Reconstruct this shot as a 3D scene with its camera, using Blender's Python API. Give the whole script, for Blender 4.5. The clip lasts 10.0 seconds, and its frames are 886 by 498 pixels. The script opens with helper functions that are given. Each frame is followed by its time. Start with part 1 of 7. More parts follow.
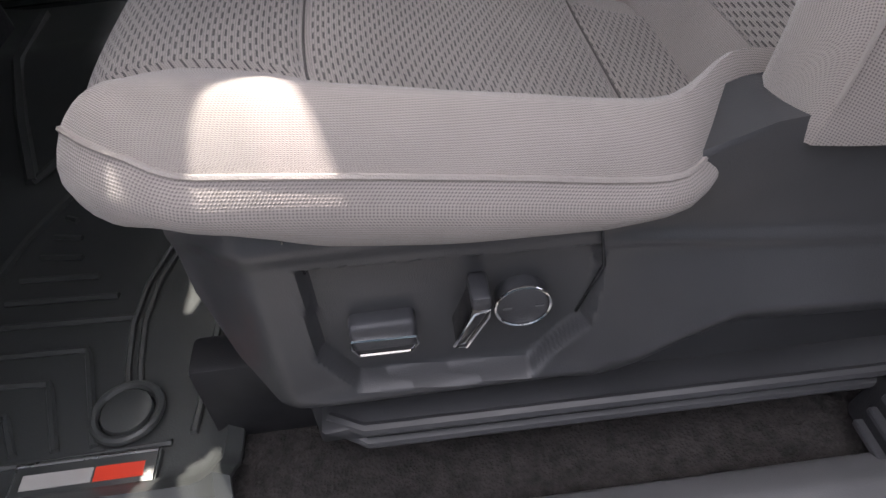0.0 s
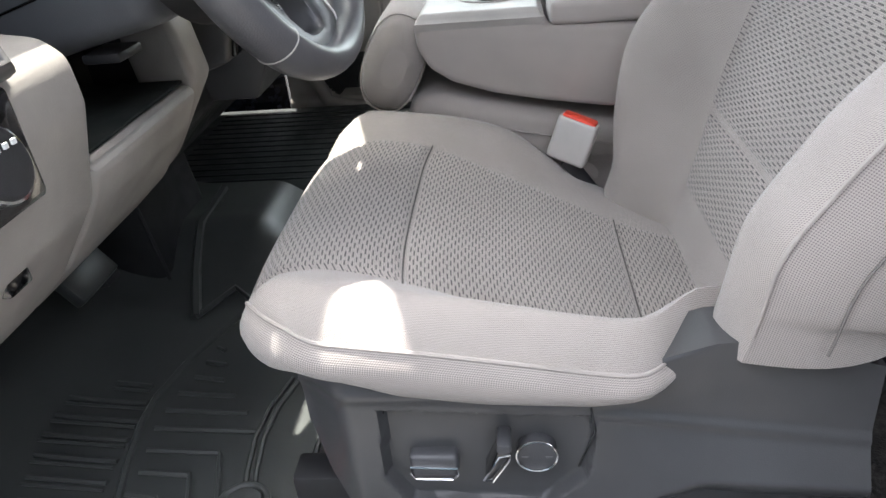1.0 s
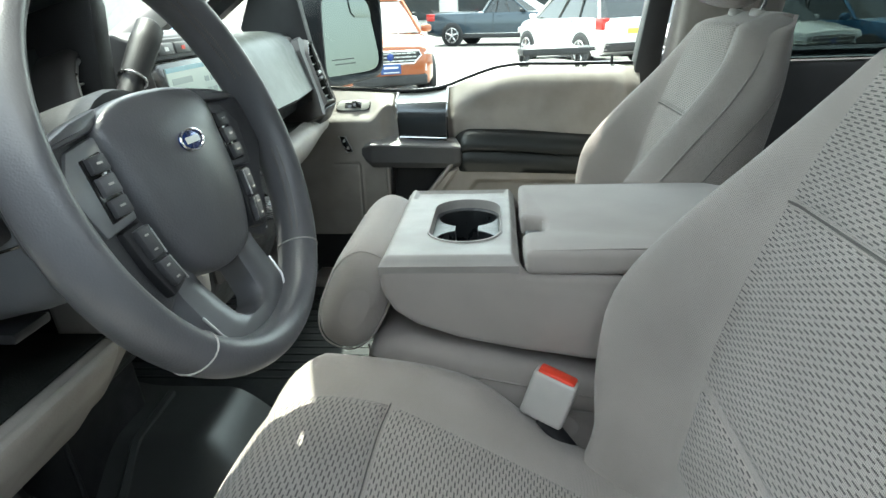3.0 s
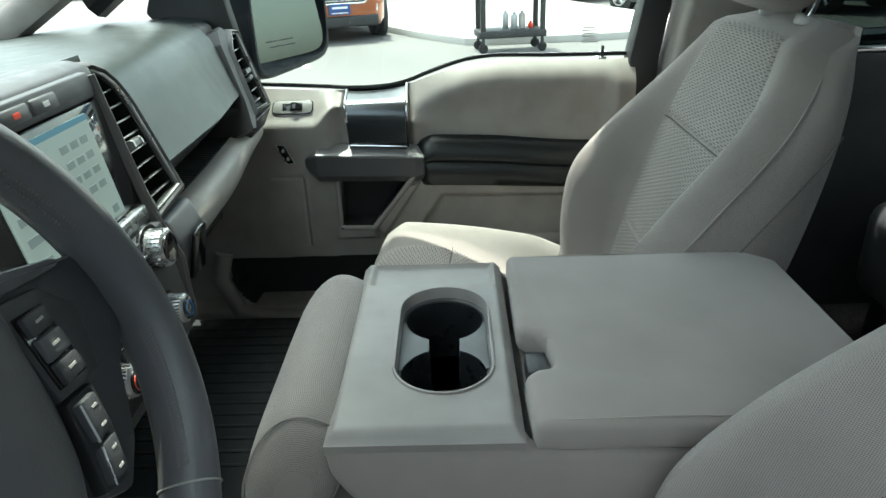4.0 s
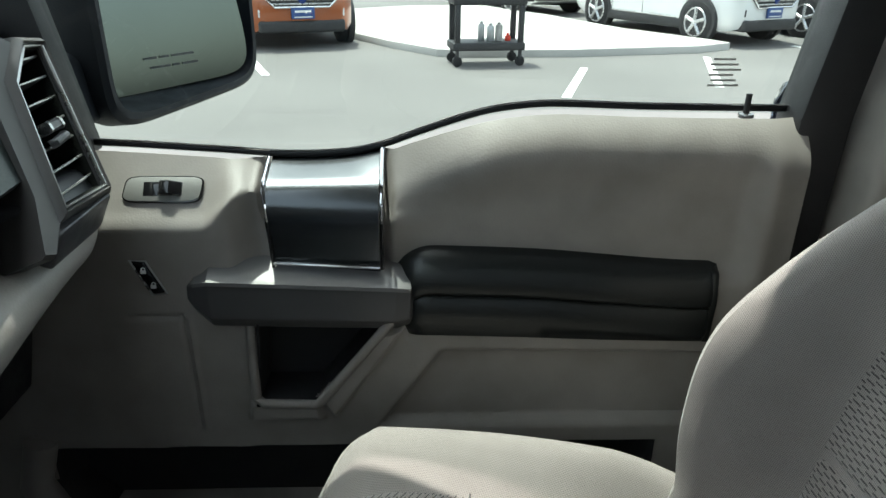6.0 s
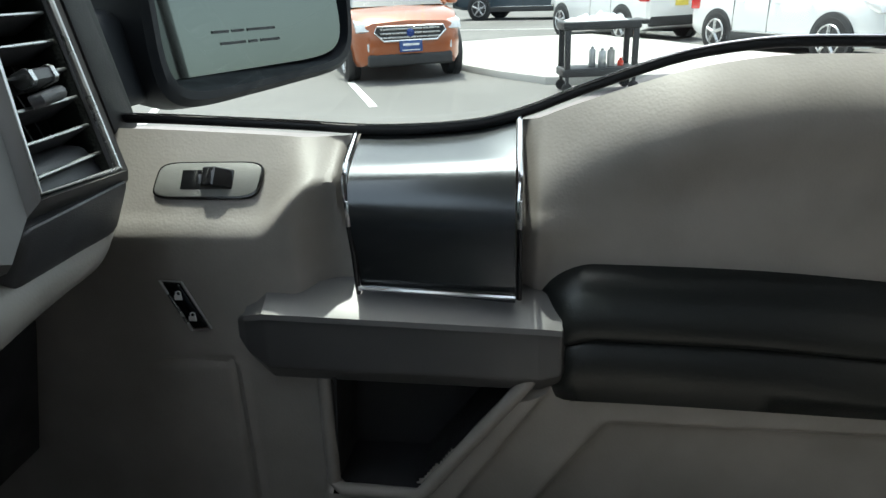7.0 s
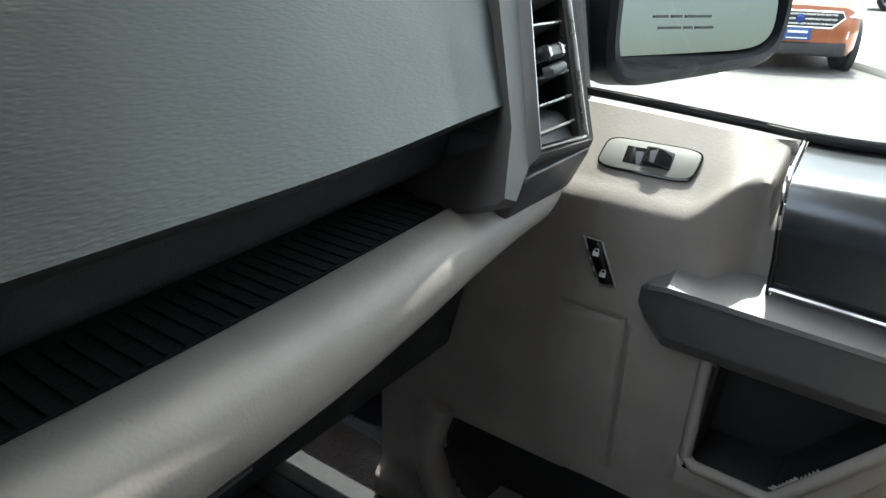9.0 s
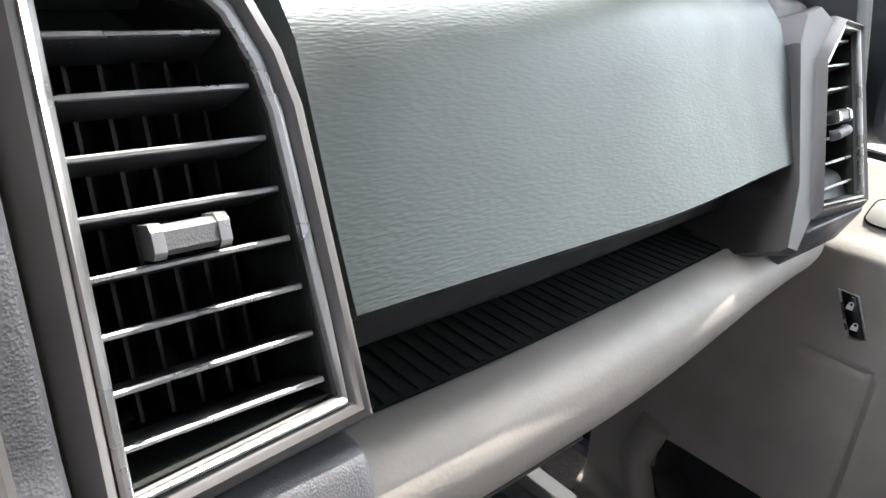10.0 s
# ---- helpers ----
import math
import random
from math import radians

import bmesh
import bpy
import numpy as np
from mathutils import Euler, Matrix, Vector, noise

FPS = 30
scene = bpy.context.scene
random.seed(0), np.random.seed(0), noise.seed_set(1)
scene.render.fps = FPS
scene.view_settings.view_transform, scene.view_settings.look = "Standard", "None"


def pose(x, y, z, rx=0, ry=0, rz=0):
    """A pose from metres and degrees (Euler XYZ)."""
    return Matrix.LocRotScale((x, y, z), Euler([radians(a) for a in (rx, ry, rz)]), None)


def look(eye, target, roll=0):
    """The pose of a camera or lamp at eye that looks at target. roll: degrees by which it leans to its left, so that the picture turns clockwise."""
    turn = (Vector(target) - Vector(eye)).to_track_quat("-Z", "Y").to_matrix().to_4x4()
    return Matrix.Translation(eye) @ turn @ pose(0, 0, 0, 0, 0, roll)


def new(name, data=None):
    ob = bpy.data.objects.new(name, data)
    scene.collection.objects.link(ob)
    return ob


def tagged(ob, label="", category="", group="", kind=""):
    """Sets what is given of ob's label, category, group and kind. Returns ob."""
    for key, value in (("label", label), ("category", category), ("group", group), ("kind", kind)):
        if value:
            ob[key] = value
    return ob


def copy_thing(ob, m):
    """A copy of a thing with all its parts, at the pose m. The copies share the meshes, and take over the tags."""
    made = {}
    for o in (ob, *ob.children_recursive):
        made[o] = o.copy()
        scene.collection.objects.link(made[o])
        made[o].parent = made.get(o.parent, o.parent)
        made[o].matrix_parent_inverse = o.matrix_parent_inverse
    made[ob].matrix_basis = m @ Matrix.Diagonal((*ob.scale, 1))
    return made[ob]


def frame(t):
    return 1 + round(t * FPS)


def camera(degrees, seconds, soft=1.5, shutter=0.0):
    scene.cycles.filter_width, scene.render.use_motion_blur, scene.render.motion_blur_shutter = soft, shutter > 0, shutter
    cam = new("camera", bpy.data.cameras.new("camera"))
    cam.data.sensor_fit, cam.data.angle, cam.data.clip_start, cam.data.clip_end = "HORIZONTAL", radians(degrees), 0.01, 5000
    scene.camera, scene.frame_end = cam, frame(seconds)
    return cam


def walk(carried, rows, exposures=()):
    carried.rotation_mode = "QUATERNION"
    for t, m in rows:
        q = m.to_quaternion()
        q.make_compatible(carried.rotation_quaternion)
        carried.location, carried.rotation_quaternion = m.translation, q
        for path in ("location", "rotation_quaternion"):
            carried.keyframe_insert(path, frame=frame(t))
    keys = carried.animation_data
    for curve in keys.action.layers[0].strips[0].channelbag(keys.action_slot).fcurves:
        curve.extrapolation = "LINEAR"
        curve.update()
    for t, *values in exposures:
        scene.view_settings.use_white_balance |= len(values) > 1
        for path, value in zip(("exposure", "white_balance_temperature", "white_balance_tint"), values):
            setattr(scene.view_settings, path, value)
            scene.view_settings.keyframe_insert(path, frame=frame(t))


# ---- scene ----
cam = camera(65.9, 10.0)
PATH = [
    (0, (-0.1, -0.993, 1.219), (-0.038, 0.454, -0.16), -5.4),
    (0.5, (-0.08, -1.087, 1.286), (-0.263, 0.439, 0.006), -8.0),
    (1, (-0.051, -1.137, 1.359), (-0.259, 0.573, 0.344), -5.5),
    (1.5, (-0.025, -1.154, 1.412), (-0.252, 0.644, 0.566), -4.0),
    (2, (-0.009, -1.139, 1.44), (-0.247, 0.696, 0.682), -3.7),
    (2.5, (-0.012, -1.072, 1.451), (-0.241, 0.795, 0.77), -2.6),
    (2.7, (-0.016, -1.042, 1.453), (-0.228, 0.834, 0.791), -2.4),
    (3.8, (-0.053, -0.713, 1.509), (-0.089, 1.131, 0.736), -1.7),
    (4, (-0.057, -0.646, 1.555), (-0.096, 1.169, 0.716), -2.0),
    (4.5, (-0.09, -0.499, 1.608), (-0.058, 1.295, 0.723), 1.4),
    (5, (-0.12, -0.306, 1.578), (-0.018, 1.489, 0.703), 1.1),
    (5.2, (-0.139, -0.228, 1.583), (0.016, 1.538, 0.658), 3.8),
    (6.3, (-0.109, 0.191, 1.424), (-0.096, 2.043, 0.67), -1.2),
    (6.5, (-0.129, 0.249, 1.393), (-0.193, 2.112, 0.667), -1.4),
    (7, (-0.155, 0.331, 1.36), (-0.385, 2.181, 0.635), -2.3),
    (7.5, (-0.16, 0.359, 1.348), (-0.501, 2.185, 0.608), -0.3),
    (8, (-0.174, 0.361, 1.359), (-0.636, 2.157, 0.608), -0.7),
    (8.5, (-0.209, 0.315, 1.364), (-0.926, 2.002, 0.564), 1.7),
    (9, (-0.22, 0.246, 1.384), (-1.258, 1.758, 0.587), 1.6),
    (9.5, (-0.234, 0.177, 1.407), (-1.475, 1.535, 0.623), 2.5),
    (10, (-0.242, 0.114, 1.417), (-1.633, 1.324, 0.642), 3.5),
]
EXPO = [(0.0, 2.42, 6700, 17), (0.2, 2.80, 6650, 16), (0.5, 3.15, 6600, 13), (1.0, 3.25, 6550, 10), (1.5, 3.22, 6500, 8), (2.5, 3.12, 6450, 1), (4.0, 2.35, 6250, -6), (5.0, 1.82, 6200, -4), (7.0, 1.70, 6250, 4), (7.5, 1.92, 6270, 5), (8.5, 2.15, 6300, 7), (9.0, 2.55, 6350, 8), (9.5, 2.85, 6400, 9), (10.0, 3.5, 6500, 15)]
walk(cam, [(t, look(eye, target, roll)) for t, eye, target, roll in PATH], EXPO)

# ---- light ----
SUN_DIR = Vector((-0.13, 0.27, 1.0)).normalized()      # towards the sun: ahead of the truck, on the passenger side
sun_data = bpy.data.lights.new("sun", "SUN")
sun_data.energy, sun_data.angle, sun_data.color = 2.5, radians(0.6), (1.0, 0.95, 0.87)
sun = new("sun", sun_data)
sun.matrix_world = look(tuple(SUN_DIR * 30), (0, 0, 0))
world = bpy.data.worlds.new("sky")
scene.world = world
world.use_nodes = True
wn = world.node_tree
sky = wn.nodes.new("ShaderNodeTexSky")
sky.sky_type, sky.sun_disc = "NISHITA", False
sky.sun_elevation = math.asin(SUN_DIR.z)
sky.sun_rotation = math.atan2(SUN_DIR.x, SUN_DIR.y)
sky.dust_density, sky.air_density = 3.0, 1.2
haze = wn.nodes.new("ShaderNodeHueSaturation")             # thin high cloud takes most of the blue
haze.inputs["Saturation"].default_value = 0.35
wn.links.new(sky.outputs[0], haze.inputs["Color"])
wn.links.new(haze.outputs[0], wn.nodes["Background"].inputs[0])
wn.nodes["Background"].inputs[1].default_value = 0.15


# ---- materials ----
def nodes_of(name):
    m = bpy.data.materials.new(name)
    m.use_nodes = True
    nt = m.node_tree
    return m, nt, nt.nodes["Principled BSDF"]


def math_node(nt, op, a, b=None, c=None):
    n = nt.nodes.new("ShaderNodeMath")
    n.operation = op
    for i, v in enumerate((a, b, c)):
        if v is None:
            continue
        if isinstance(v, (int, float)):
            n.inputs[i].default_value = v
        else:
            nt.links.new(v, n.inputs[i])
    return n.outputs[0]


def noise_at(nt, scale, detail=3.0, coord="Object", stretch=None):
    tc = nt.nodes.new("ShaderNodeTexCoord")
    src = tc.outputs[coord]
    if stretch:
        mp = nt.nodes.new("ShaderNodeMapping")
        mp.inputs["Scale"].default_value = stretch
        nt.links.new(src, mp.inputs[0])
        src = mp.outputs[0]
    n = nt.nodes.new("ShaderNodeTexNoise")
    n.inputs["Scale"].default_value, n.inputs["Detail"].default_value = scale, detail
    nt.links.new(src, n.inputs["Vector"])
    return n.outputs["Fac"]


def mix_col(nt, fac, a, b):
    n = nt.nodes.new("ShaderNodeMix")
    n.data_type = "RGBA"
    if isinstance(fac, (int, float)):
        n.inputs[0].default_value = fac
    else:
        nt.links.new(fac, n.inputs[0])
    for sock, v in ((n.inputs[6], a), (n.inputs[7], b)):
        if isinstance(v, tuple):
            sock.default_value = (*v, 1)
        else:
            nt.links.new(v, sock)
    return n.outputs[2]


def ramp(nt, fac, lo, hi):
    n = nt.nodes.new("ShaderNodeMapRange")
    n.inputs[1].default_value, n.inputs[2].default_value = lo, hi
    nt.links.new(fac, n.inputs[0])
    return n.outputs[0]


def bump(nt, bsdf, height, strength, distance):
    n = nt.nodes.new("ShaderNodeBump")
    n.inputs["Strength"].default_value, n.inputs["Distance"].default_value = strength, distance
    nt.links.new(height, n.inputs["Height"])
    nt.links.new(n.outputs[0], bsdf.inputs["Normal"])


def mat(name, col, rough=0.5, metal=0.0, grain=0.0, grain_size=0.001, var=0.12, var_size=0.08, rough_var=0.1, coat=0.0, spec=0.5):
    """Plastics, paints and metals: colour that drifts a little, uneven gloss, and a fine grain."""
    m, nt, b = nodes_of(name)
    big = noise_at(nt, 1 / var_size, 4)
    dark = tuple(c * (1 - var) for c in col)
    light = tuple(min(1, c * (1 + var)) for c in col)
    nt.links.new(mix_col(nt, ramp(nt, big, 0.3, 0.7), dark, light), b.inputs["Base Color"])
    r = nt.nodes.new("ShaderNodeMapRange")
    r.inputs[1].default_value, r.inputs[2].default_value = 0.3, 0.7
    r.inputs[3].default_value, r.inputs[4].default_value = max(0.02, rough - rough_var), min(1, rough + rough_var)
    nt.links.new(noise_at(nt, 2.5 / var_size, 5), r.inputs[0])
    nt.links.new(r.outputs[0], b.inputs["Roughness"])
    b.inputs["Metallic"].default_value = metal
    b.inputs["Coat Weight"].default_value = coat
    b.inputs["Specular IOR Level"].default_value = spec
    if grain:
        tc = nt.nodes.new("ShaderNodeTexCoord")
        v = nt.nodes.new("ShaderNodeTexVoronoi")
        v.inputs["Scale"].default_value = 1 / grain_size
        nt.links.new(tc.outputs["Object"], v.inputs["Vector"])
        bump(nt, b, v.outputs["Distance"], grain, grain_size * 0.5)
    return m


def cloth(name, col, dash=False, hole=(0.055, 0.050, 0.048), pitch=(0.0039, 0.0175), weave=0.0025, depth=0.85):
    """Seat cloth, laid out in metres on the UV map: a fine weave, and for the inserts rows of short dark slots."""
    m, nt, b = nodes_of(name)
    uv = nt.nodes.new("ShaderNodeUVMap")
    sep = nt.nodes.new("ShaderNodeSeparateXYZ")
    nt.links.new(uv.outputs[0], sep.inputs[0])
    u, v = sep.outputs[0], sep.outputs[1]
    k = 2 * math.pi / weave
    su = math_node(nt, "SINE", math_node(nt, "MULTIPLY", math_node(nt, "ADD", u, v), k * 0.7))
    sv = math_node(nt, "SINE", math_node(nt, "MULTIPLY", math_node(nt, "SUBTRACT", u, v), k * 0.7))
    threads = math_node(nt, "MULTIPLY_ADD", math_node(nt, "MULTIPLY", su, sv), 0.5, 0.5)
    soft = noise_at(nt, 9, 4)
    fine = noise_at(nt, 900, 2)
    base = mix_col(nt, ramp(nt, soft, 0.3, 0.7), tuple(c * 0.90 for c in col), tuple(c * 1.08 for c in col))
    base = mix_col(nt, math_node(nt, "MULTIPLY", ramp(nt, threads, 0.55, 0.0), depth), base, tuple(c * 0.36 for c in col))
    height = math_node(nt, "MULTIPLY_ADD", fine, 0.4, threads)
    if dash:
        cu = math_node(nt, "DIVIDE", u, pitch[0])
        fu = math_node(nt, "ABSOLUTE", math_node(nt, "SUBTRACT", math_node(nt, "FRACT", cu), 0.5))
        odd = math_node(nt, "MULTIPLY", math_node(nt, "MODULO", math_node(nt, "FLOOR", cu), 2.0), 0.5)
        fv = math_node(nt, "ABSOLUTE", math_node(nt, "SUBTRACT", math_node(nt, "FRACT", math_node(nt, "ADD", math_node(nt, "DIVIDE", v, pitch[1]), odd)), 0.5))
        inside = math_node(nt, "MULTIPLY", math_node(nt, "LESS_THAN", fu, 0.20), math_node(nt, "LESS_THAN", fv, 0.29))
        base = mix_col(nt, math_node(nt, "MULTIPLY", inside, 0.93), base, hole)
        height = math_node(nt, "SUBTRACT", height, math_node(nt, "MULTIPLY", inside, 2.5))
    nt.links.new(base, b.inputs["Base Color"])
    b.inputs["Roughness"].default_value = 0.92
    b.inputs["Specular IOR Level"].default_value = 0.25
    b.inputs["Sheen Weight"].default_value = 0.25
    bump(nt, b, height, 0.55, 0.0006)
    return m


def hide(name, col, rough=0.45, size=0.004, strength=0.4, stretch=(1, 1, 1)):
    """Grained leather or soft-touch skin: wrinkled cells."""
    m, nt, b = nodes_of(name)
    big = noise_at(nt, 14, 4)
    nt.links.new(mix_col(nt, ramp(nt, big, 0.3, 0.7), tuple(c * 0.86 for c in col), tuple(c * 1.14 for c in col)), b.inputs["Base Color"])
    tc = nt.nodes.new("ShaderNodeTexCoord")
    mp = nt.nodes.new("ShaderNodeMapping")
    mp.inputs["Scale"].default_value = stretch
    nt.links.new(tc.outputs["Object"], mp.inputs[0])
    v = nt.nodes.new("ShaderNodeTexVoronoi")
    v.feature = "SMOOTH_F1"
    v.inputs["Scale"].default_value = 1 / size
    nt.links.new(mp.outputs[0], v.inputs["Vector"])
    bump(nt, b, v.outputs["Distance"], strength, size * 0.3)
    r = nt.nodes.new("ShaderNodeMapRange")
    r.inputs[3].default_value, r.inputs[4].default_value = rough - 0.08, rough + 0.1
    nt.links.new(noise_at(nt, 30, 4), r.inputs[0])
    nt.links.new(r.outputs[0], b.inputs["Roughness"])
    return m


def glass(name, tint=(0.8, 0.86, 0.84)):
    m, nt, b = nodes_of(name)
    nt.nodes.remove(b)
    t = nt.nodes.new("ShaderNodeBsdfTransparent")
    t.inputs[0].default_value = (*tint, 1)
    g = nt.nodes.new("ShaderNodeBsdfGlossy")
    g.inputs["Roughness"].default_value = 0.01
    f = nt.nodes.new("ShaderNodeLayerWeight")
    gloss = math_node(nt, "MULTIPLY_ADD", math_node(nt, "POWER", f.outputs["Facing"], 5.0), 0.85, 0.05)
    mx = nt.nodes.new("ShaderNodeMixShader")
    nt.links.new(gloss, mx.inputs[0])
    nt.links.new(t.outputs[0], mx.inputs[1])
    nt.links.new(g.outputs[0], mx.inputs[2])
    nt.links.new(mx.outputs[0], nt.nodes["Material Output"].inputs[0])
    return m


def glow(name, col, strength):
    m, nt, b = nodes_of(name)
    b.inputs["Base Color"].default_value = (*[c * 0.3 for c in col], 1)
    b.inputs["Emission Color"].default_value = (*col, 1)
    b.inputs["Emission Strength"].default_value = strength
    b.inputs["Roughness"].default_value = 0.15
    return m


CLOTH = cloth("seat_cloth", (0.34, 0.303, 0.284))
CLOTH_DASH = cloth("slotted_seat_cloth", (0.34, 0.303, 0.284), dash=True)
CLOTH_SIDE = cloth("seat_side_cloth", (0.34, 0.303, 0.284), weave=0.0028, depth=0.95)
PIPING = mat("piping", (0.31, 0.28, 0.262), 0.85, grain=0.5, grain_size=0.0012)
THREAD = mat("thread", (0.14, 0.128, 0.122), 0.85)
# dark tone painted in for the shade inside seam creases
CREASE = mat("seam_crease_shade", (0.10, 0.092, 0.088), 0.9)
STONE = hide("stone_grey_trim", (0.280, 0.256, 0.236), 0.5, 0.0022, 0.22)
STONE_SMOOTH = mat("stone_grey_plastic", (0.325, 0.303, 0.286), 0.48, grain=0.15, grain_size=0.001)
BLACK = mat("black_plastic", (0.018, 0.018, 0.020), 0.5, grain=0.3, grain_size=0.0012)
DARK = mat("dark_grey_plastic", (0.055, 0.055, 0.06), 0.45, grain=0.35, grain_size=0.0011)
VALANCE = mat("charcoal_plastic", (0.050, 0.050, 0.053), 0.33, grain=0.2, grain_size=0.001, var=0.12, rough_var=0.05)
GLOSS = mat("gloss_black_plastic", (0.008, 0.008, 0.009), 0.12, coat=0.5)
PULL = mat("grey_pull_plastic", (0.10, 0.10, 0.105), 0.38, grain=0.3, grain_size=0.0009)
BEZEL = mat("brushed_dark_metal", (0.100, 0.107, 0.115), 0.22, 0.85, var=0.03, rough_var=0.03)
POD = mat("warm_grey_metal_paint", (0.085, 0.080, 0.079), 0.48, 0.25, rough_var=0.03)
CHROME = mat("chrome", (0.75, 0.75, 0.76), 0.10, 1.0, rough_var=0.05)
FORK = mat("satin_grey_paint", (0.17, 0.17, 0.18), 0.36, 0.5, rough_var=0.04)
SPOKE_SATIN = mat("pale_satin_paint", (0.30, 0.31, 0.32), 0.34, 0.6, rough_var=0.04)
SATIN = mat("satin_silver", (0.5, 0.5, 0.5), 0.3, 0.9)
PAD = hide("soft_dash_skin", (0.024, 0.030, 0.029), 0.35, 0.0016, 0.34, (1, 0.32, 1.5))
ARM_HIDE = hide("black_armrest_skin", (0.010, 0.012, 0.012), 0.37, 0.0022, 0.22)
WHEEL_HIDE = hide("steering_wheel_leather", (0.098, 0.097, 0.104), 0.32, 0.0016, 0.3)
RUBBER = mat("black_rubber", (0.056, 0.059, 0.058), 0.33, grain=0.10, grain_size=0.002, var=0.06, rough_var=0.03)
CARPET = mat("black_carpet", (0.022, 0.019, 0.018), 0.95, grain=1.0, grain_size=0.003, var=0.6, var_size=0.01)
PANE = glass("window_glass", (0.76, 0.82, 0.79))
REAR_PANE = glass("rear_window_glass", (0.20, 0.23, 0.22))
SHIELD_PANE = glass("windscreen_glass", (0.86, 0.9, 0.88))
m_mirror = mat("mirror_silver", (0.135, 0.152, 0.143), 0.02, 1.0, var=0.02, rough_var=0.01)
BLUE_MARK = mat("blue_marking", (0.04, 0.16, 0.45), 0.5)
RED = mat("red_button_plastic", (0.75, 0.06, 0.03), 0.4)
LIGHT_GREY = mat("light_grey_plastic", (0.42, 0.40, 0.38), 0.5, grain=0.2)
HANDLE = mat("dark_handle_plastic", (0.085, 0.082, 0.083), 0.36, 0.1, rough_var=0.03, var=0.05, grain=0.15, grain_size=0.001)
# the same handle, lightened as if lit from above
HANDLE_LIT = mat("lit_handle_plastic", (0.175, 0.170, 0.170), 0.42, 0.25, rough_var=0.03, var=0.04)
PLATE_GREY = mat("mid_grey_plastic", (0.19, 0.187, 0.175), 0.5, grain=0.4, grain_size=0.0009)
SHROUD = mat("slate_grey_plastic", (0.092, 0.096, 0.106), 0.48, grain=0.35, grain_size=0.001)
PALE_CAP = mat("pale_grey_plastic", (0.30, 0.30, 0.30), 0.5)
CUP_BLACK = mat("black_cup_plastic", (0.014, 0.016, 0.018), 0.32, grain=0.2, grain_size=0.0012)
RUBBER_DULL = mat("dull_black_rubber", (0.011, 0.013, 0.012), 0.8, grain=0.3, grain_size=0.002, spec=0.2)
MAT_RUBBER = mat("dark_mat_rubber", (0.024, 0.027, 0.028), 0.55, grain=0.3, grain_size=0.002, spec=0.3)
SILL = mat("grey_sill_plastic", (0.13, 0.13, 0.135), 0.42, grain=0.2, grain_size=0.0012)
WHITE = mat("white_marking", (0.75, 0.75, 0.75), 0.5)
TRUCK_PAINT = mat("dark_blue_truck_paint", (0.012, 0.016, 0.03), 0.25, 0.3, coat=0.8)
HEADLINER = mat("headliner_felt", (0.42, 0.40, 0.37), 0.95, grain=0.5, grain_size=0.003)


# ---- builders ----
def thing(name, at, label, category, group="", kind=""):
    ob = new(name)
    ob.empty_display_size = 0.05
    ob.location = at
    return tagged(ob, label, category, group, kind)


def part(name, bm, material, parent=None, label="", smooth=40, kind=""):
    """Links a bmesh as one mesh object under a thing or a part. Its points are in the world."""
    me = bpy.data.meshes.new(name)
    bm.to_mesh(me)
    bm.free()
    me.materials.append(material)
    if smooth:
        me.shade_smooth()
        me.set_sharp_from_angle(angle=radians(smooth))
    ob = new(name, me)
    if parent is not None:
        ob.parent = parent
        if parent.parent is None:
            ob.matrix_parent_inverse = Matrix.Translation(-parent.location)
    return tagged(ob, label, kind=kind)


def lone(name, bm, material, label, category, kind="", group="", smooth=40):
    ob = part(name, bm, material, None, label, smooth)
    return tagged(ob, label, category, group, kind)


def ease(a, b, x):
    t = min(1.0, max(0.0, (x - a) / (b - a)))
    return t * t * (3 - 2 * t)


def lerp_table(x, table):
    xs = [p[0] for p in table]
    return float(np.interp(x, xs, [p[1] for p in table]))


def smooth_table(x, table):
    """Goes softly through the table's points."""
    if x <= table[0][0]:
        return table[0][1]
    for (a, va), (b, vb) in zip(table, table[1:]):
        if x <= b:
            i = table.index((a, va))
            pa = table[i - 1] if i else (a, va)
            pb = table[i + 2] if i + 2 < len(table) else (b, vb)
            ma = (vb - pa[1]) / (b - pa[0])
            mb = (pb[1] - va) / (pb[0] - a)
            h = b - a
            t = (x - a) / h
            return (2 * t**3 - 3 * t**2 + 1) * va + (t**3 - 2 * t**2 + t) * h * ma + (3 * t**2 - 2 * t**3) * vb + (t**3 - t**2) * h * mb
    return table[-1][1]


def inside_poly(x, z, poly, edge):
    """0 outside a convex polygon (clockwise seen from the cab), 1 once edge metres inside."""
    d = 1e9
    for (ax, az), (bx, bz) in zip(poly, poly[1:] + poly[:1]):
        L = math.hypot(bx - ax, bz - az)
        d = min(d, ((x - ax) * (bz - az) - (z - az) * (bx - ax)) / L)
    return ease(0, edge, d)


def box(x0, x1, y0, y1, z0, z1, bevel=0.0, seg=2, bm=None):
    bm2 = bmesh.new()
    bmesh.ops.create_cube(bm2, size=1)
    bmesh.ops.scale(bm2, vec=(x1 - x0, y1 - y0, z1 - z0), verts=bm2.verts)
    bmesh.ops.translate(bm2, vec=((x0 + x1) / 2, (y0 + y1) / 2, (z0 + z1) / 2), verts=bm2.verts)
    if bevel:
        bmesh.ops.bevel(bm2, geom=bm2.edges[:], offset=bevel, segments=seg, affect="EDGES", profile=0.5)
    return join(bm, bm2)


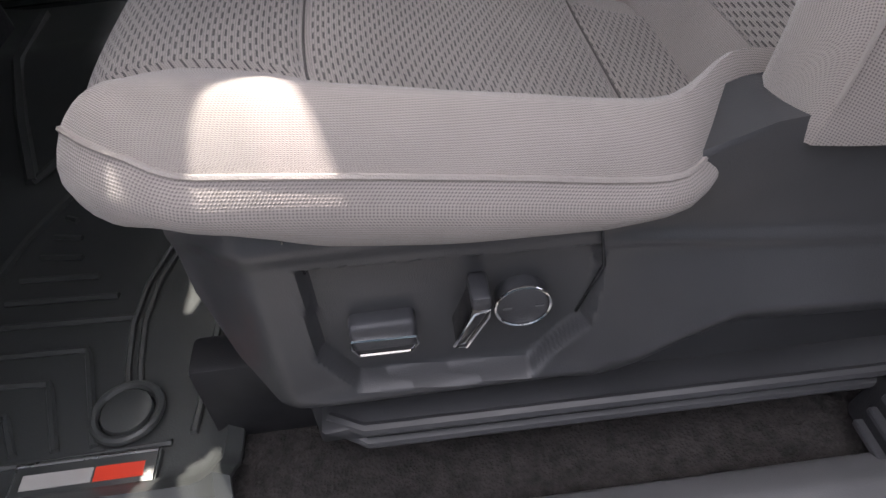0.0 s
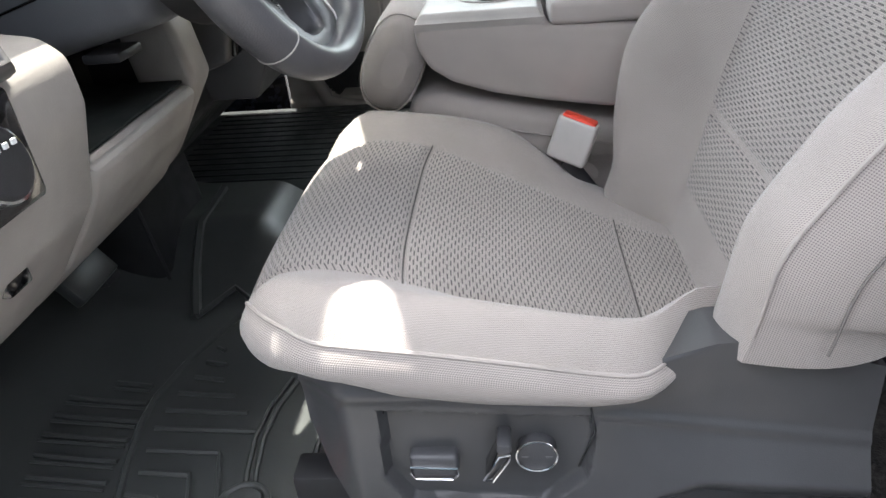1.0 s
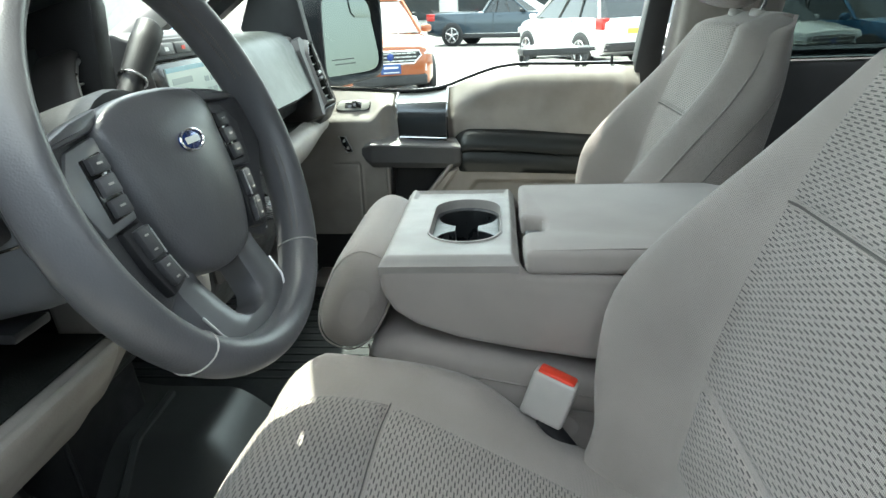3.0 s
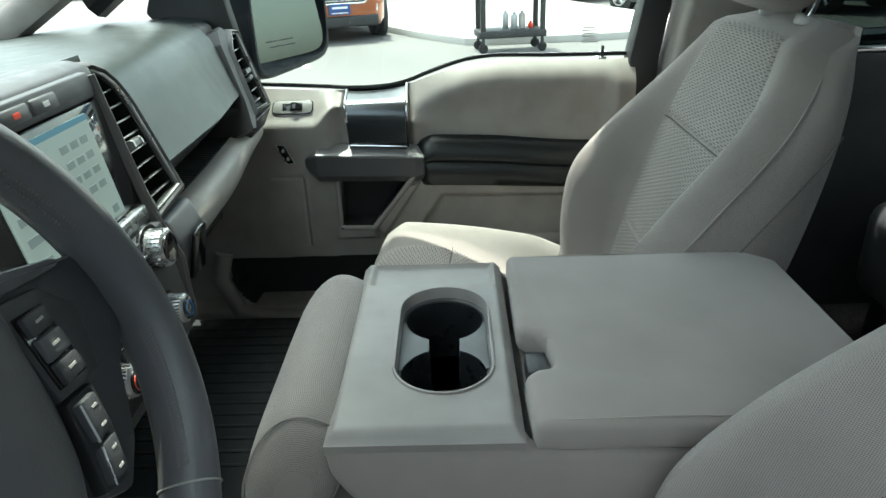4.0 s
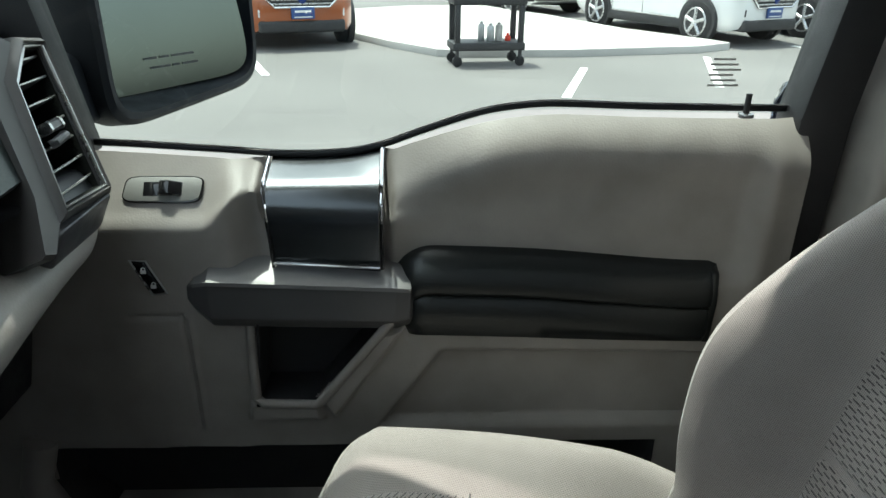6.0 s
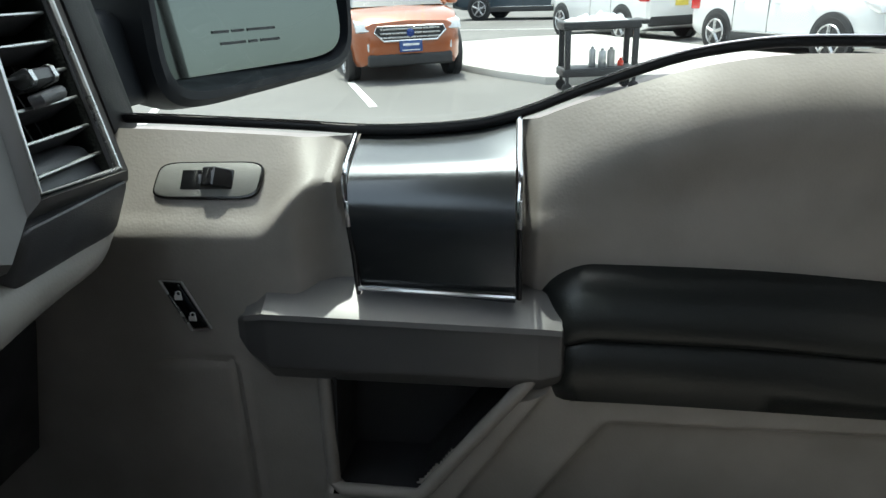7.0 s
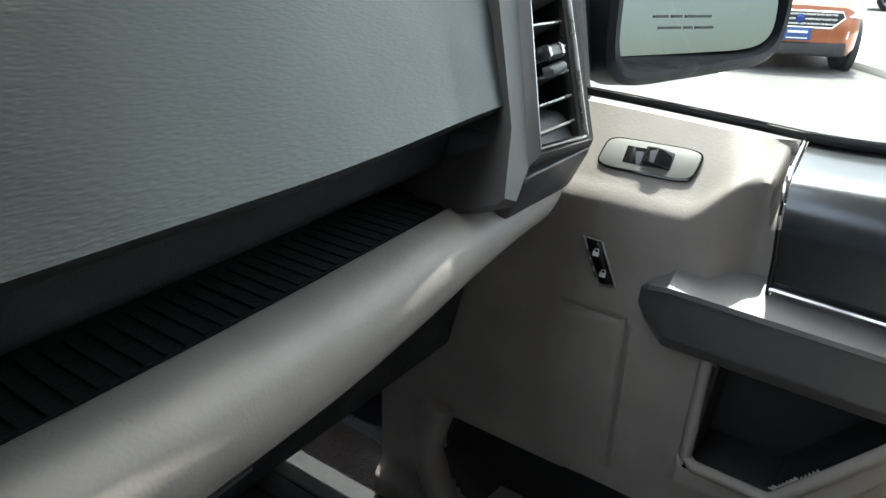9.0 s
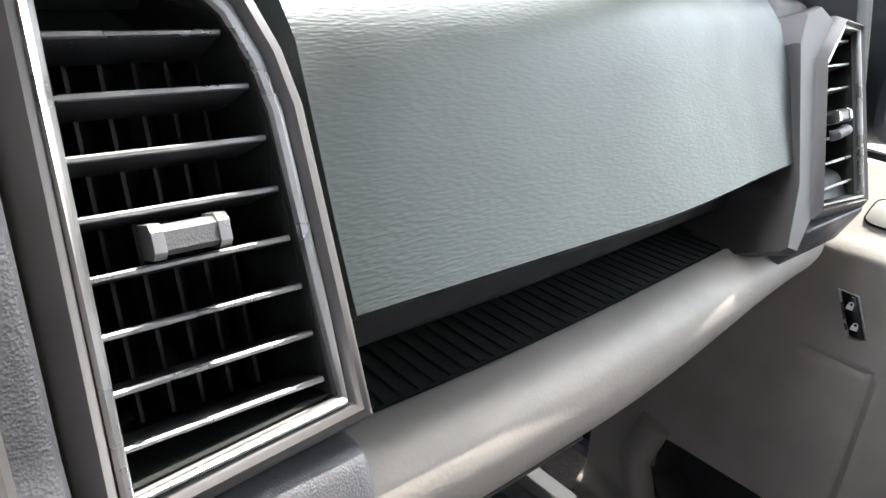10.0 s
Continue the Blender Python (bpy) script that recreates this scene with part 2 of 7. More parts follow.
def join(bm, bm2):
    if bm is None:
        return bm2
    me = bpy.data.meshes.new("tmp")
    bm2.to_mesh(me)
    bm2.free()
    bm.from_mesh(me)
    bpy.data.meshes.remove(me)
    return bm


def prism(pts, axis, a, b, bevel=0.0, seg=2, bm=None):
    """A polygon pushed from a to b along an axis; pts give the two other coordinates in x, y, z order."""
    bm2 = bmesh.new()

    def at(p, v):
        return {"x": (v, *p), "y": (p[0], v, p[1]), "z": (*p, v)}[axis]

    lo = [bm2.verts.new(at(p, a)) for p in pts]
    hi = [bm2.verts.new(at(p, b)) for p in pts]
    n = len(pts)
    bm2.faces.new(lo)
    bm2.faces.new(hi[::-1])
    for i in range(n):
        bm2.faces.new((lo[i], hi[i], hi[(i + 1) % n], lo[(i + 1) % n]))
    bmesh.ops.recalc_face_normals(bm2, faces=bm2.faces[:])
    if bevel:
        bmesh.ops.bevel(bm2, geom=bm2.edges[:], offset=bevel, segments=seg, affect="EDGES", profile=0.5)
    return join(bm, bm2)


def sheet(grid, close_u=False, close_v=False, cap=False, uv=True, keep=None):
    """A skin over a grid of points, with a UV map in metres along both ways."""
    bm = bmesh.new()
    nu, nv = len(grid), len(grid[0])
    vs = [[bm.verts.new(p) for p in row] for row in grid]
    layer = bm.loops.layers.uv.new("UVMap") if uv else None
    if uv:
        G = np.array([[tuple(p) for p in row] for row in grid], dtype=float)
        cu = np.zeros((nu + 1, nv + 1))
        cv = np.zeros((nu + 1, nv + 1))
        wide = np.concatenate([G, G[:, :1]], axis=1)
        wide = np.concatenate([wide, wide[:1]], axis=0)
        cu[1:] = np.cumsum(np.linalg.norm(np.diff(wide, axis=0), axis=2), axis=0)
        cv[:, 1:] = np.cumsum(np.linalg.norm(np.diff(wide, axis=1), axis=2), axis=1)
        cv -= cv[:, nv // 2][:, None]
    for i in range(nu if close_u else nu - 1):
        for j in range(nv if close_v else nv - 1):
            if keep and not keep(i, j):
                continue
            a, b = (i + 1) % nu, (j + 1) % nv
            f = bm.faces.new((vs[i][j], vs[a][j], vs[a][b], vs[i][b]))
            if uv:
                for loop, (ii, jj) in zip(f.loops, ((i, j), (i + 1, j), (i + 1, j + 1), (i, j + 1))):
                    loop[layer].uv = (cu[ii, jj], cv[ii, jj])
    if cap:
        if close_v:
            bm.faces.new(vs[0][::-1])
            bm.faces.new(vs[-1])
        elif close_u:
            bm.faces.new([r[0] for r in vs])
            bm.faces.new([r[-1] for r in vs][::-1])
    if cap or (close_u and close_v):
        bmesh.ops.recalc_face_normals(bm, faces=bm.faces[:])
    return bm


def tube(pts, r, seg=8, closed=False, bm=None, flat=1.0):
    """A round bar along points."""
    P = [Vector(p) for p in pts]
    n = len(P)
    rings = []
    side = None
    for i, p in enumerate(P):
        a = P[(i - 1) % n] if closed or i else p
        b = P[(i + 1) % n] if closed or i < n - 1 else p
        d = (b - a).normalized()
        if side is None:
            side = d.orthogonal().normalized()
        side = (side - d * side.dot(d)).normalized()
        up = d.cross(side)
        rr = r[i] if isinstance(r, (list, tuple)) else r
        rings.append([p + (side * math.cos(t) + up * math.sin(t) * flat) * rr for t in (2 * math.pi * k / seg for k in range(seg))])
    return join(bm, sheet(rings, close_u=closed, close_v=True, cap=not closed, uv=False))


def disc(center, axis, r, depth, seg=24, bevel=0.0, r2=None, bm=None):
    """A short cylinder or cone that starts at center and runs depth along axis."""
    bm2 = bmesh.new()
    bmesh.ops.create_cone(bm2, cap_ends=True, segments=seg, radius1=r, radius2=r if r2 is None else r2, depth=depth)
    if bevel:
        rim = [e for e in bm2.edges if len(e.link_faces) == 2 and any(len(f.verts) > 4 for f in e.link_faces)]
        bmesh.ops.bevel(bm2, geom=rim, offset=bevel, segments=2, affect="EDGES", profile=0.5)
    bmesh.ops.translate(bm2, vec=(0, 0, depth / 2), verts=bm2.verts)
    m = Matrix.Translation(center) @ Vector(axis).to_track_quat("Z", "Y").to_matrix().to_4x4()
    bmesh.ops.transform(bm2, matrix=m, verts=bm2.verts)
    return join(bm, bm2)


def ring(center, axis, r, thick, seg=32, tseg=8, bm=None, squash=1.0):
    bx = Vector(axis).to_track_quat("Z", "Y").to_matrix()
    pts = [Vector(center) + bx @ Vector((math.cos(t) * r, math.sin(t) * r * squash, 0)) for t in (2 * math.pi * k / seg for k in range(seg))]
    return tube(pts, thick, tseg, True, bm)


def pillow(cx, cy, cz, sx, sy, sz, power=4.0, nu=20, nv=28, turn=None):
    """A rounded block: a superellipsoid."""
    grid = []

    def sp(v, e):
        return math.copysign(abs(v) ** e, v)

    e = 2.0 / power
    for i in range(nu + 1):
        a = -math.pi / 2 + math.pi * i / nu
        row = []
        for j in range(nv):
            b = 2 * math.pi * j / nv
            p = Vector((sx * sp(math.cos(a), e) * sp(math.cos(b), e), sy * sp(math.cos(a), e) * sp(math.sin(b), e), sz * sp(math.sin(a), e)))
            if turn is not None:
                p = turn @ p
            row.append(p + Vector((cx, cy, cz)))
        grid.append(row)
    bm = sheet(grid, close_v=True)
    bmesh.ops.remove_doubles(bm, verts=bm.verts[:], dist=1e-5)
    bmesh.ops.recalc_face_normals(bm, faces=bm.faces[:])
    return bm


# ---- cab shell ----
FLOOR_Z, ROOF_Z = 0.685, 1.86
lone("floor", box(-1.15, 1.5, -0.86, 0.90, FLOOR_Z - 0.05, FLOOR_Z, 0.004), CARPET, "black looped carpet on the cab floor", "floor", "structure")
HEADER = [(-0.80, -0.23), (-0.484, -0.245), (-0.43, -0.268), (-0.364, -0.300), (-0.104, -0.342), (0.0, -0.37), (0.3, -0.40), (0.80, -0.34)]      # front edge of the headliner, out of view, bent to shape the sun patches
roof = [[(lerp_table(y, HEADER) if x < -0.3 else x, y, ROOF_Z - 0.05 * (y / 0.75) ** 4 - (0.03 if x < -0.2 else 0)) for y in np.linspace(-0.78, 0.78, 33)] for x in (-0.36, -0.1, 0.3, 0.8, 1.45)]
lone("ceiling", sheet(roof + [[(x, y, z + 0.05) for x, y, z in row] for row in roof[::-1]], close_u=True, cap=True), HEADLINER,
     "pale grey felt headliner under the roof", "ceiling", "structure")
lone("roof", sheet([[(lerp_table(y, HEADER) + 0.02 if x < -0.2 else x, y, ROOF_Z + 0.055 - 0.05 * (y / 0.75) ** 4 - (0.045 if x < -0.2 else 0)) for y in np.linspace(-0.79, 0.79, 33)] for x in (-0.27, 0.0, 0.6, 1.5)]), TRUCK_PAINT, "dark blue painted roof of the cab", "roof", "structure")
lone("wall_front", box(-1.20, -1.12, -0.9, 0.9, 0.6, 1.36, 0.01), BLACK, "black firewall behind the dashboard", "firewall", "structure")
lone("wall_rear", box(1.48, 1.56, -0.9, 0.9, 0.6, 1.30, 0.01), STONE, "stone grey rear wall of the cab", "wall", "structure")
lone("window_rear", box(1.50, 1.506, -0.72, 0.72, 1.30, 1.80), REAR_PANE, "tinted rear window of the cab", "window", "structure")

# unseen visor panel under the headliner, outlined to split the seat's sun patch
VIS = [(-0.365, -0.200), (-0.367, -0.429), (-0.338, -0.522), (-0.308, -0.524), (-0.310, -0.508), (-0.284, -0.459), (-0.268, -0.405), (-0.256, -0.200)]
lone("sun_visor", prism(VIS, "z", 1.742, 1.756, 0.004), HEADLINER, "unseen pale felt visor panel added to shade part of the driver's seat", "sun visor")

# windscreen between its two pillars
ws = [[(-1.08 + 0.80 * t, y, 1.37 + 0.45 * t) for y in np.linspace(-0.78 + 0.08 * t, 0.78 - 0.08 * t, 9)] for t in np.linspace(0, 1, 6)]
lone("window_front", sheet(ws), SHIELD_PANE, "sloping windscreen with dark edge", "windscreen", "structure")
for s in (-1, 1):
    a, b = Vector((-1.06, s * 0.83, 1.36)), Vector((-0.27, s * 0.74, 1.83))
    lone("pillar", tube([a.lerp(b, t) for t in np.linspace(0, 1, 8)], 0.05, 10, flat=0.8), STONE, "stone grey front pillar trim beside the windscreen", "pillar", "structure")

# driver's side: sill, rear door and pillar
lone("sill", prism([(-0.745, 0.66), (-0.745, 0.705), (-0.775, 0.722), (-0.90, 0.715), (-0.935, 0.68), (-0.935, 0.60), (-0.80, 0.58)], "x", -0.95, 0.62, 0.005),
     SILL, "charcoal plastic door sill plate", "door sill", "structure")
side = prism([(0.34, 0.70), (0.62, 0.70), (0.66, 1.30), (0.52, 1.82), (0.42, 1.82), (0.38, 1.2), (0.33, 0.95)], "y", -0.92, -0.80, 0.02)
lone("pillar", side, BLACK, "black centre pillar of the driver's side", "pillar", "structure")
lone("wall_west", box(0.60, 1.5, -0.94, -0.84, 0.55, 1.30, 0.02), STONE, "stone grey rear door on the driver's side", "rear door", "structure")
lone("window_west", box(0.66, 1.45, -0.90, -0.894, 1.30, 1.80), REAR_PANE, "tinted rear side window", "window", "structure")
lone("truck_side", box(0.36, 1.62, -1.02, -0.945, 0.5, 1.34, 0.04), TRUCK_PAINT, "dark blue painted rear flank of the truck", "truck side", "structure")

# ribbed vent at the foot of the pillar
vent_foot = thing("pillar_vent", (0.30, -0.80, 0.70), "black ribbed plastic vent at the foot of the centre pillar", "vent")
part("housing", prism([(0.235, 0.70), (0.36, 0.70), (0.36, 0.86), (0.29, 0.86)], "y", -0.80, -0.70, 0.008), BLACK, vent_foot)
for i in range(9):
    x = 0.232 + 0.006 * i
    part("rib", prism([(x, 0.705 + 0.0165 * i), (x + 0.012, 0.705 + 0.0165 * i), (x + 0.012, 0.712 + 0.0165 * i), (x, 0.712 + 0.0165 * i)], "y", -0.79, -0.72, 0.0015, 1), DARK, vent_foot)

# ---- floor mat of the driver ----
mat_root = thing("floor_mat", (-0.5, -0.45, FLOOR_Z), "black moulded rubber floor mat with raised ribs and rim", "floor mat")


def mat_z(x, y):
    z = FLOOR_Z + 0.008
    z += 0.11 * ease(-0.66, -0.95, x) ** 1.3                         # climbs to the firewall
    z += 0.085 * ease(-0.20, 0.0, y) * ease(-0.40, -0.55, x)        # climbs the tunnel
    z += 0.022 * math.exp(-((y + 0.700) / 0.014) ** 2)              # outer rim
    z += 0.016 * math.exp(-((x + 0.286) / 0.012) ** 2) * ease(-0.1, -0.2, y)
    return z


xs, ys = np.linspace(-1.08, -0.275, 70), np.linspace(-0.725, 0.15, 76)
top = [[(x, y, mat_z(x, y)) for y in ys] for x in xs]
part("tray", sheet(top + [[(x, y, z - 0.005) for x, y, z in row] for row in top[::-1]], close_u=True, cap=True), RUBBER, mat_root)
# ribs: a left field and a stepped right field on either side of a bowed ridge
def rib(pts, r=0.004):
    part("rib", tube([(x, y, mat_z(x, y) + 0.002) for x, y in pts], r, 6), RUBBER, mat_root)


rib([(-0.515, -0.20), (-0.542, -0.27), (-0.568, -0.34), (-0.584, -0.42), (-0.582, -0.47), (-0.570, -0.53), (-0.548, -0.61), (-0.522, -0.675)], 0.005)
for i, (a0, a1) in enumerate(((-0.66, -0.60), (-0.715, -0.59), (-0.717, -0.587), (-0.714, -0.585), (-0.704, -0.582), (-0.694, -0.578), (-0.684, -0.572), (-0.672, -0.564))):
    y = -0.385 - 0.0362 * i
    rib([(a0, y), ((a0 + a1) / 2, y - 0.004), (a1, y - 0.009)])
    rib([(a0, y - 0.012), (a1, y - 0.020)], 0.0025)
for i, (a0, a1) in enumerate(((-0.53, -0.515), (-0.535, -0.50), (-0.540, -0.49), (-0.552, -0.462), (-0.556, -0.432), (-0.557, -0.407))):
    y = -0.305 - 0.035 * i
    rib([(a0, y), (a1, y - 0.008)])
for i, (a0, a1, y, fx) in enumerate(((-0.550, -0.447, -0.520, -0.410), (-0.543, -0.474, -0.557, -0.445), (-0.545, -0.503, -0.592, -0.482))):
    rib([(a0, y), (a1, y - 0.005), (a1 + 0.004, y - 0.014), (fx, -0.640)])
for o in (0.0, 0.012):
    rib([(-0.385 + o, -0.38), (-0.402 + o, -0.44), (-0.406 + o, -0.50), (-0.398 + o, -0.56), (-0.392 + o, -0.585)], 0.0035)
rib([(-0.60, -0.22), (-0.632, -0.12), (-0.645, -0.03), (-0.650, 0.12)], 0.009)
rib([(-0.50, -0.19), (-0.55, -0.15), (-0.60, -0.22)], 0.006)
rib([(-0.318, -0.45), (-0.316, -0.55), (-0.322, -0.64)], 0.004)
rib([(-0.70, -0.655), (-0.56, -0.652), (-0.34, -0.646)], 0.003)
c = (-0.385, -0.612, mat_z(-0.385, -0.612))
part("anchor_ring", ring((c[0], c[1], c[2] + 0.008), (0, 0, 1), 0.030, 0.0045), RUBBER, mat_root)
part("anchor_cap", disc((c[0], c[1], c[2]), (0, 0, 1), 0.024, 0.012, 24, 0.003), RUBBER, mat_root)
tag_z = mat_z(-0.41, -0.672)
plate = part("badge", box(-0.472, -0.346, -0.690, -0.652, tag_z - 0.002, tag_z + 0.006, 0.002), RUBBER, mat_root, "small rubber maker's badge with a white and a red bar")
part("badge_rim", tube([(-0.470, -0.688, tag_z + 0.006), (-0.348, -0.688, tag_z + 0.006), (-0.348, -0.654, tag_z + 0.006), (-0.470, -0.654, tag_z + 0.006)], 0.0018, 6, True), SATIN, plate)
part("white_bar", box(-0.462, -0.402, -0.678, -0.664, tag_z + 0.006, tag_z + 0.0068), LIGHT_GREY, plate)
part("red_bar", box(-0.400, -0.358, -0.678, -0.664, tag_z + 0.006, tag_z + 0.0068), RED, plate)

# mat of the passenger
pm = thing("floor_mat", (-0.4, 0.5, FLOOR_Z), "black ribbed rubber floor mat in the passenger footwell", "floor mat")
part("tray", box(-0.95, -0.25, 0.17, 0.78, FLOOR_Z + 0.03, FLOOR_Z + 0.04, 0.003), MAT_RUBBER, pm)
for i in range(14):
    part("rib", box(-0.88, -0.30, 0.27 + 0.035 * i, 0.278 + 0.035 * i, FLOOR_Z + 0.038, FLOOR_Z + 0.0425, 0.002), MAT_RUBBER, pm)

# pedals
brake = thing("brake_pedal", (-0.74, -0.26, 0.815), "black rubber brake pedal on a steel arm", "pedal")
part("pad", box(-0.012, 0.012, -0.055, 0.055, -0.032, 0.032, 0.006), RUBBER, brake)
for ob in brake.children:
    ob.matrix_parent_inverse = Matrix()
    ob.rotation_euler = (0, radians(-35), 0)
part("arm", tube([(-0.75, -0.26, 0.825), (-0.80, -0.26, 0.91), (-0.86, -0.26, 1.10)], 0.011, 8), DARK, brake)
gas = thing("accelerator_pedal", (-0.80, -0.16, 0.76), "black plastic accelerator pedal", "pedal")
part("pad", prism([(-0.76, 0.74), (-0.84, 0.90), (-0.85, 0.895), (-0.78, 0.735)], "y", -0.185, -0.140, 0.004), DARK, gas)
dead = thing("footrest", (-0.72, -0.66, 0.72), "black rubber footrest beside the pedals", "footrest")
part("pad", prism([(-0.66, 0.70), (-0.80, 0.82), (-0.84, 0.82), (-0.84, 0.70)], "y", -0.74, -0.62, 0.012), RUBBER, dead)
kick = thing("kick_panel", (-0.72, -0.10, 0.72), "black plastic panel closing the side of the transmission tunnel", "panel")
part("panel", prism([(-0.675, 0.70), (-0.705, 0.95), (-1.0, 0.98), (-1.0, 0.70)], "y", -0.13, 0.10, 0.02), BLACK, kick)
part("edge_strip", tube([(-0.680, -0.128, 0.71), (-0.708, -0.128, 0.945), (-0.98, -0.128, 0.975)], 0.004, 8), BLACK, kick)
part("top_cover", box(-1.0, -0.70, -0.12, 0.09, 0.975, 0.99, 0.005), BLACK, kick)


# ---- seats ----
def seat(yc, sgn, dx, label, driver, dz=0.0):
    """A front seat. s runs from -1 (door side) to 1 (middle of the cab)."""
    root = thing("front_seat", (dx, yc, FLOOR_Z), label, "car seat", "front seats")
    HW = 0.272

    def zi(x):
        return smooth_table(x, [(-0.335, 1.002), (-0.31, 1.012), (-0.28, 1.018), (-0.24, 1.020), (-0.173, 1.005), (-0.05, 0.955), (0.08, 0.900), (0.22, 0.87)])

    def zb(x):
        rear_drop = 0.0 if driver else 0.045 * ease(0.0, 0.16, x)
        return -rear_drop + smooth_table(x, [(-0.335, 1.030), (-0.31, 1.040), (-0.28, 1.048), (-0.25, 1.048), (-0.137, 1.036), (-0.05, 1.022), (0.03, 1.007), (0.12, 0.998), (0.22, 0.975)])

    def front(s):
        return -0.322 + 0.112 * (1 - math.sqrt(max(0.0, 1 - abs(s) ** 3.6)))

    def top_at(x, s, t):
        w = ease(0.56, 0.88, abs(s))
        z = zi(x) * (1 - w) + zb(x) * w
        if s > 0:
            z -= w * smooth_table(x, [(-0.3, 0.006), (-0.12, 0.012), (-0.05, 0.025), (0.008, 0.060), (0.05, 0.086), (0.139, 0.116), (0.2, 0.122)])
        f = max(0.0, 1 - t / 0.085)
        side_drop = max(0.0, (abs(s) - 0.84) / 0.16) ** 2
        return z - 0.030 * max(side_drop, 0.7 * f * f)

    def cush(t, s):
        xf = front(s)
        x = xf + (0.20 - xf) * t
        # height is taken at the same way back from the front edge
        xe = -0.333 + (0.20 + 0.333) * t
        xe += (x - xe) * ease(0.56, 0.88, abs(s))
        w = 0.965 + 0.035 * math.sin(math.pi * min(1, max(0, (x + 0.33) / 0.5))) - (0.07 if driver else 0.02) * ease(0.03, 0.16, x)
        if driver and s < 0:
            w -= 0.20 * ease(0.045, 0.125, x) * ease(-0.55, -0.9, s)
        return Vector((x + dx - dz * 0.8, yc + sgn * s * HW * w, top_at(xe, s, t) - dz))

    def low(x):
        return lerp_table(x, [(-0.33, 0.955), (-0.27, 0.948), (-0.235, 0.962), (-0.08, 0.943), (0.01, 0.938), (0.06, 0.944), (0.2, 0.95)]) - dz

    NT, NS = 44, 45
    tt = [(k / (NT - 1)) ** 1.35 for k in range(NT)]
    ss = [math.sin(math.pi / 2 * (2 * k / (NS - 1) - 1)) for k in range(NS)]
    part("cushion", sheet([[cush(t, s) for s in ss] for t in tt]), CLOTH, root)
    loop = [(t, -1.0) for t in tt[::-1]] + [(0.0, s) for s in ss[1:]] + [(t, 1.0) for t in tt[1:]]
    rim = [cush(t, s) for t, s in loop]
    mid = Vector((dx - 0.05, yc, 0))
    skirt = []
    for k in range(9):
        q = k / 8
        row = []
        for i, p in enumerate(rim):
            a, b = rim[max(0, i - 1)], rim[min(len(rim) - 1, i + 1)]
            d = (b - a)
            n = Vector((d.y, -d.x, 0)).normalized() * -sgn
            if n.dot(Vector((p.x, p.y, 0)) - mid) < 0:
                n = -n
            edge_drop = 0.03 * (1 - loop[i][1] ** 4) if loop[i][0] == 0.0 else 0.0
            zl = low(p.x - dx) - edge_drop
            fr = ease(-0.15, -0.26, p.x - dx)
            out = (0.012 + 0.008 * fr) * math.sin(math.pi * q * 0.85) - 0.012 * q * q - fr * 0.046 * q ** 3
            row.append(Vector((p.x, p.y, p.z + (zl - p.z) * q)) + n * out)
        skirt.append(row)
    part("cushion_side", sheet(skirt), CLOTH_SIDE, root)
    for off, r in ((0.0, 0.0020), (-0.009, 0.0010)):
        line = [p + Vector((0, 0, off)) for p in rim[3:-3]]
        part("piping", tube(line, r, 6), PIPING, root)

    # slotted inserts, each a little proud of the cushion, with soft edges
    def panel(name, t0, t1, s0, s1, material, lift=0.004):
        nt, ns = 26, 30
        rows = []
        for i in range(nt):
            a = i / (nt - 1)
            row = []
            for j in range(ns):
                b = j / (ns - 1)
                e = min(a, 1 - a) * (t1 - t0) * 0.53
                f = min(b, 1 - b) * 0.30
                up = lift * ease(0.0, 0.006, min(e, f)) - 0.0015 * (1 - ease(0.0, 0.002, min(e, f)))
                left = s0[0] + (s0[1] - s0[0]) * a
                right = s1[0] + (s1[1] - s1[0]) * a
                row.append(cush(t0 + (t1 - t0) * a, left + (right - left) * b) + Vector((0, 0, up)))
            rows.append(row)
        part(name, sheet(rows), material, root)

    panel("front_insert", 0.006, 0.30, (-0.62, -0.65), (0.60, 0.62), CLOTH_DASH)
    panel("middle_insert", 0.303, 0.775, (-0.65, -0.49), (0.62, 0.51), CLOTH_DASH)
    panel("rear_insert", 0.778, 0.985, (-0.49, -0.42), (0.51, 0.44), CLOTH_DASH)

    # dark cords laid along the seams in place of crease shade
    for t0, s0, s1 in ((0.3015, -0.65, 0.62), (0.7765, -0.49, 0.51)):
        part("seam_crease", tube([cush(t0, s0 + (s1 - s0) * k / 24) + Vector((0, 0, 0.0006)) for k in range(25)], 0.0010, 5), CREASE, root)

    # backrest
    BX, BZ, REC = (0.172 if driver else 0.118) + dx, 0.925, radians(18)
    wv, fv = Vector((math.sin(REC), 0, math.cos(REC))), Vector((-math.cos(REC), 0, math.sin(REC)))
    TOP = 0.545

    def half(w):
        return smooth_table(w, [(0, 0.246), (0.05, 0.257), (0.14, 0.265), (0.25, 0.262), (0.36, 0.242), (0.43, 0.218), (0.48, 0.190), (0.52, 0.155), (TOP, 0.115)])

    def proud(w, s):
        door_side = driver and s < 0
        bol = smooth_table(w, [(0, 0.065), (0.08, 0.080), (0.14, 0.090), (0.19, 0.081), (0.245, 0.064), (0.31, 0.030), (0.40, 0.006), (TOP, 0.0)] if door_side
                           else [(0, 0.085), (0.08, 0.108), (0.175, 0.118), (0.26, 0.090), (0.39, 0.032), (0.48, 0.004), (TOP, 0.0)])
        edge = 0.018 if door_side else 0.040
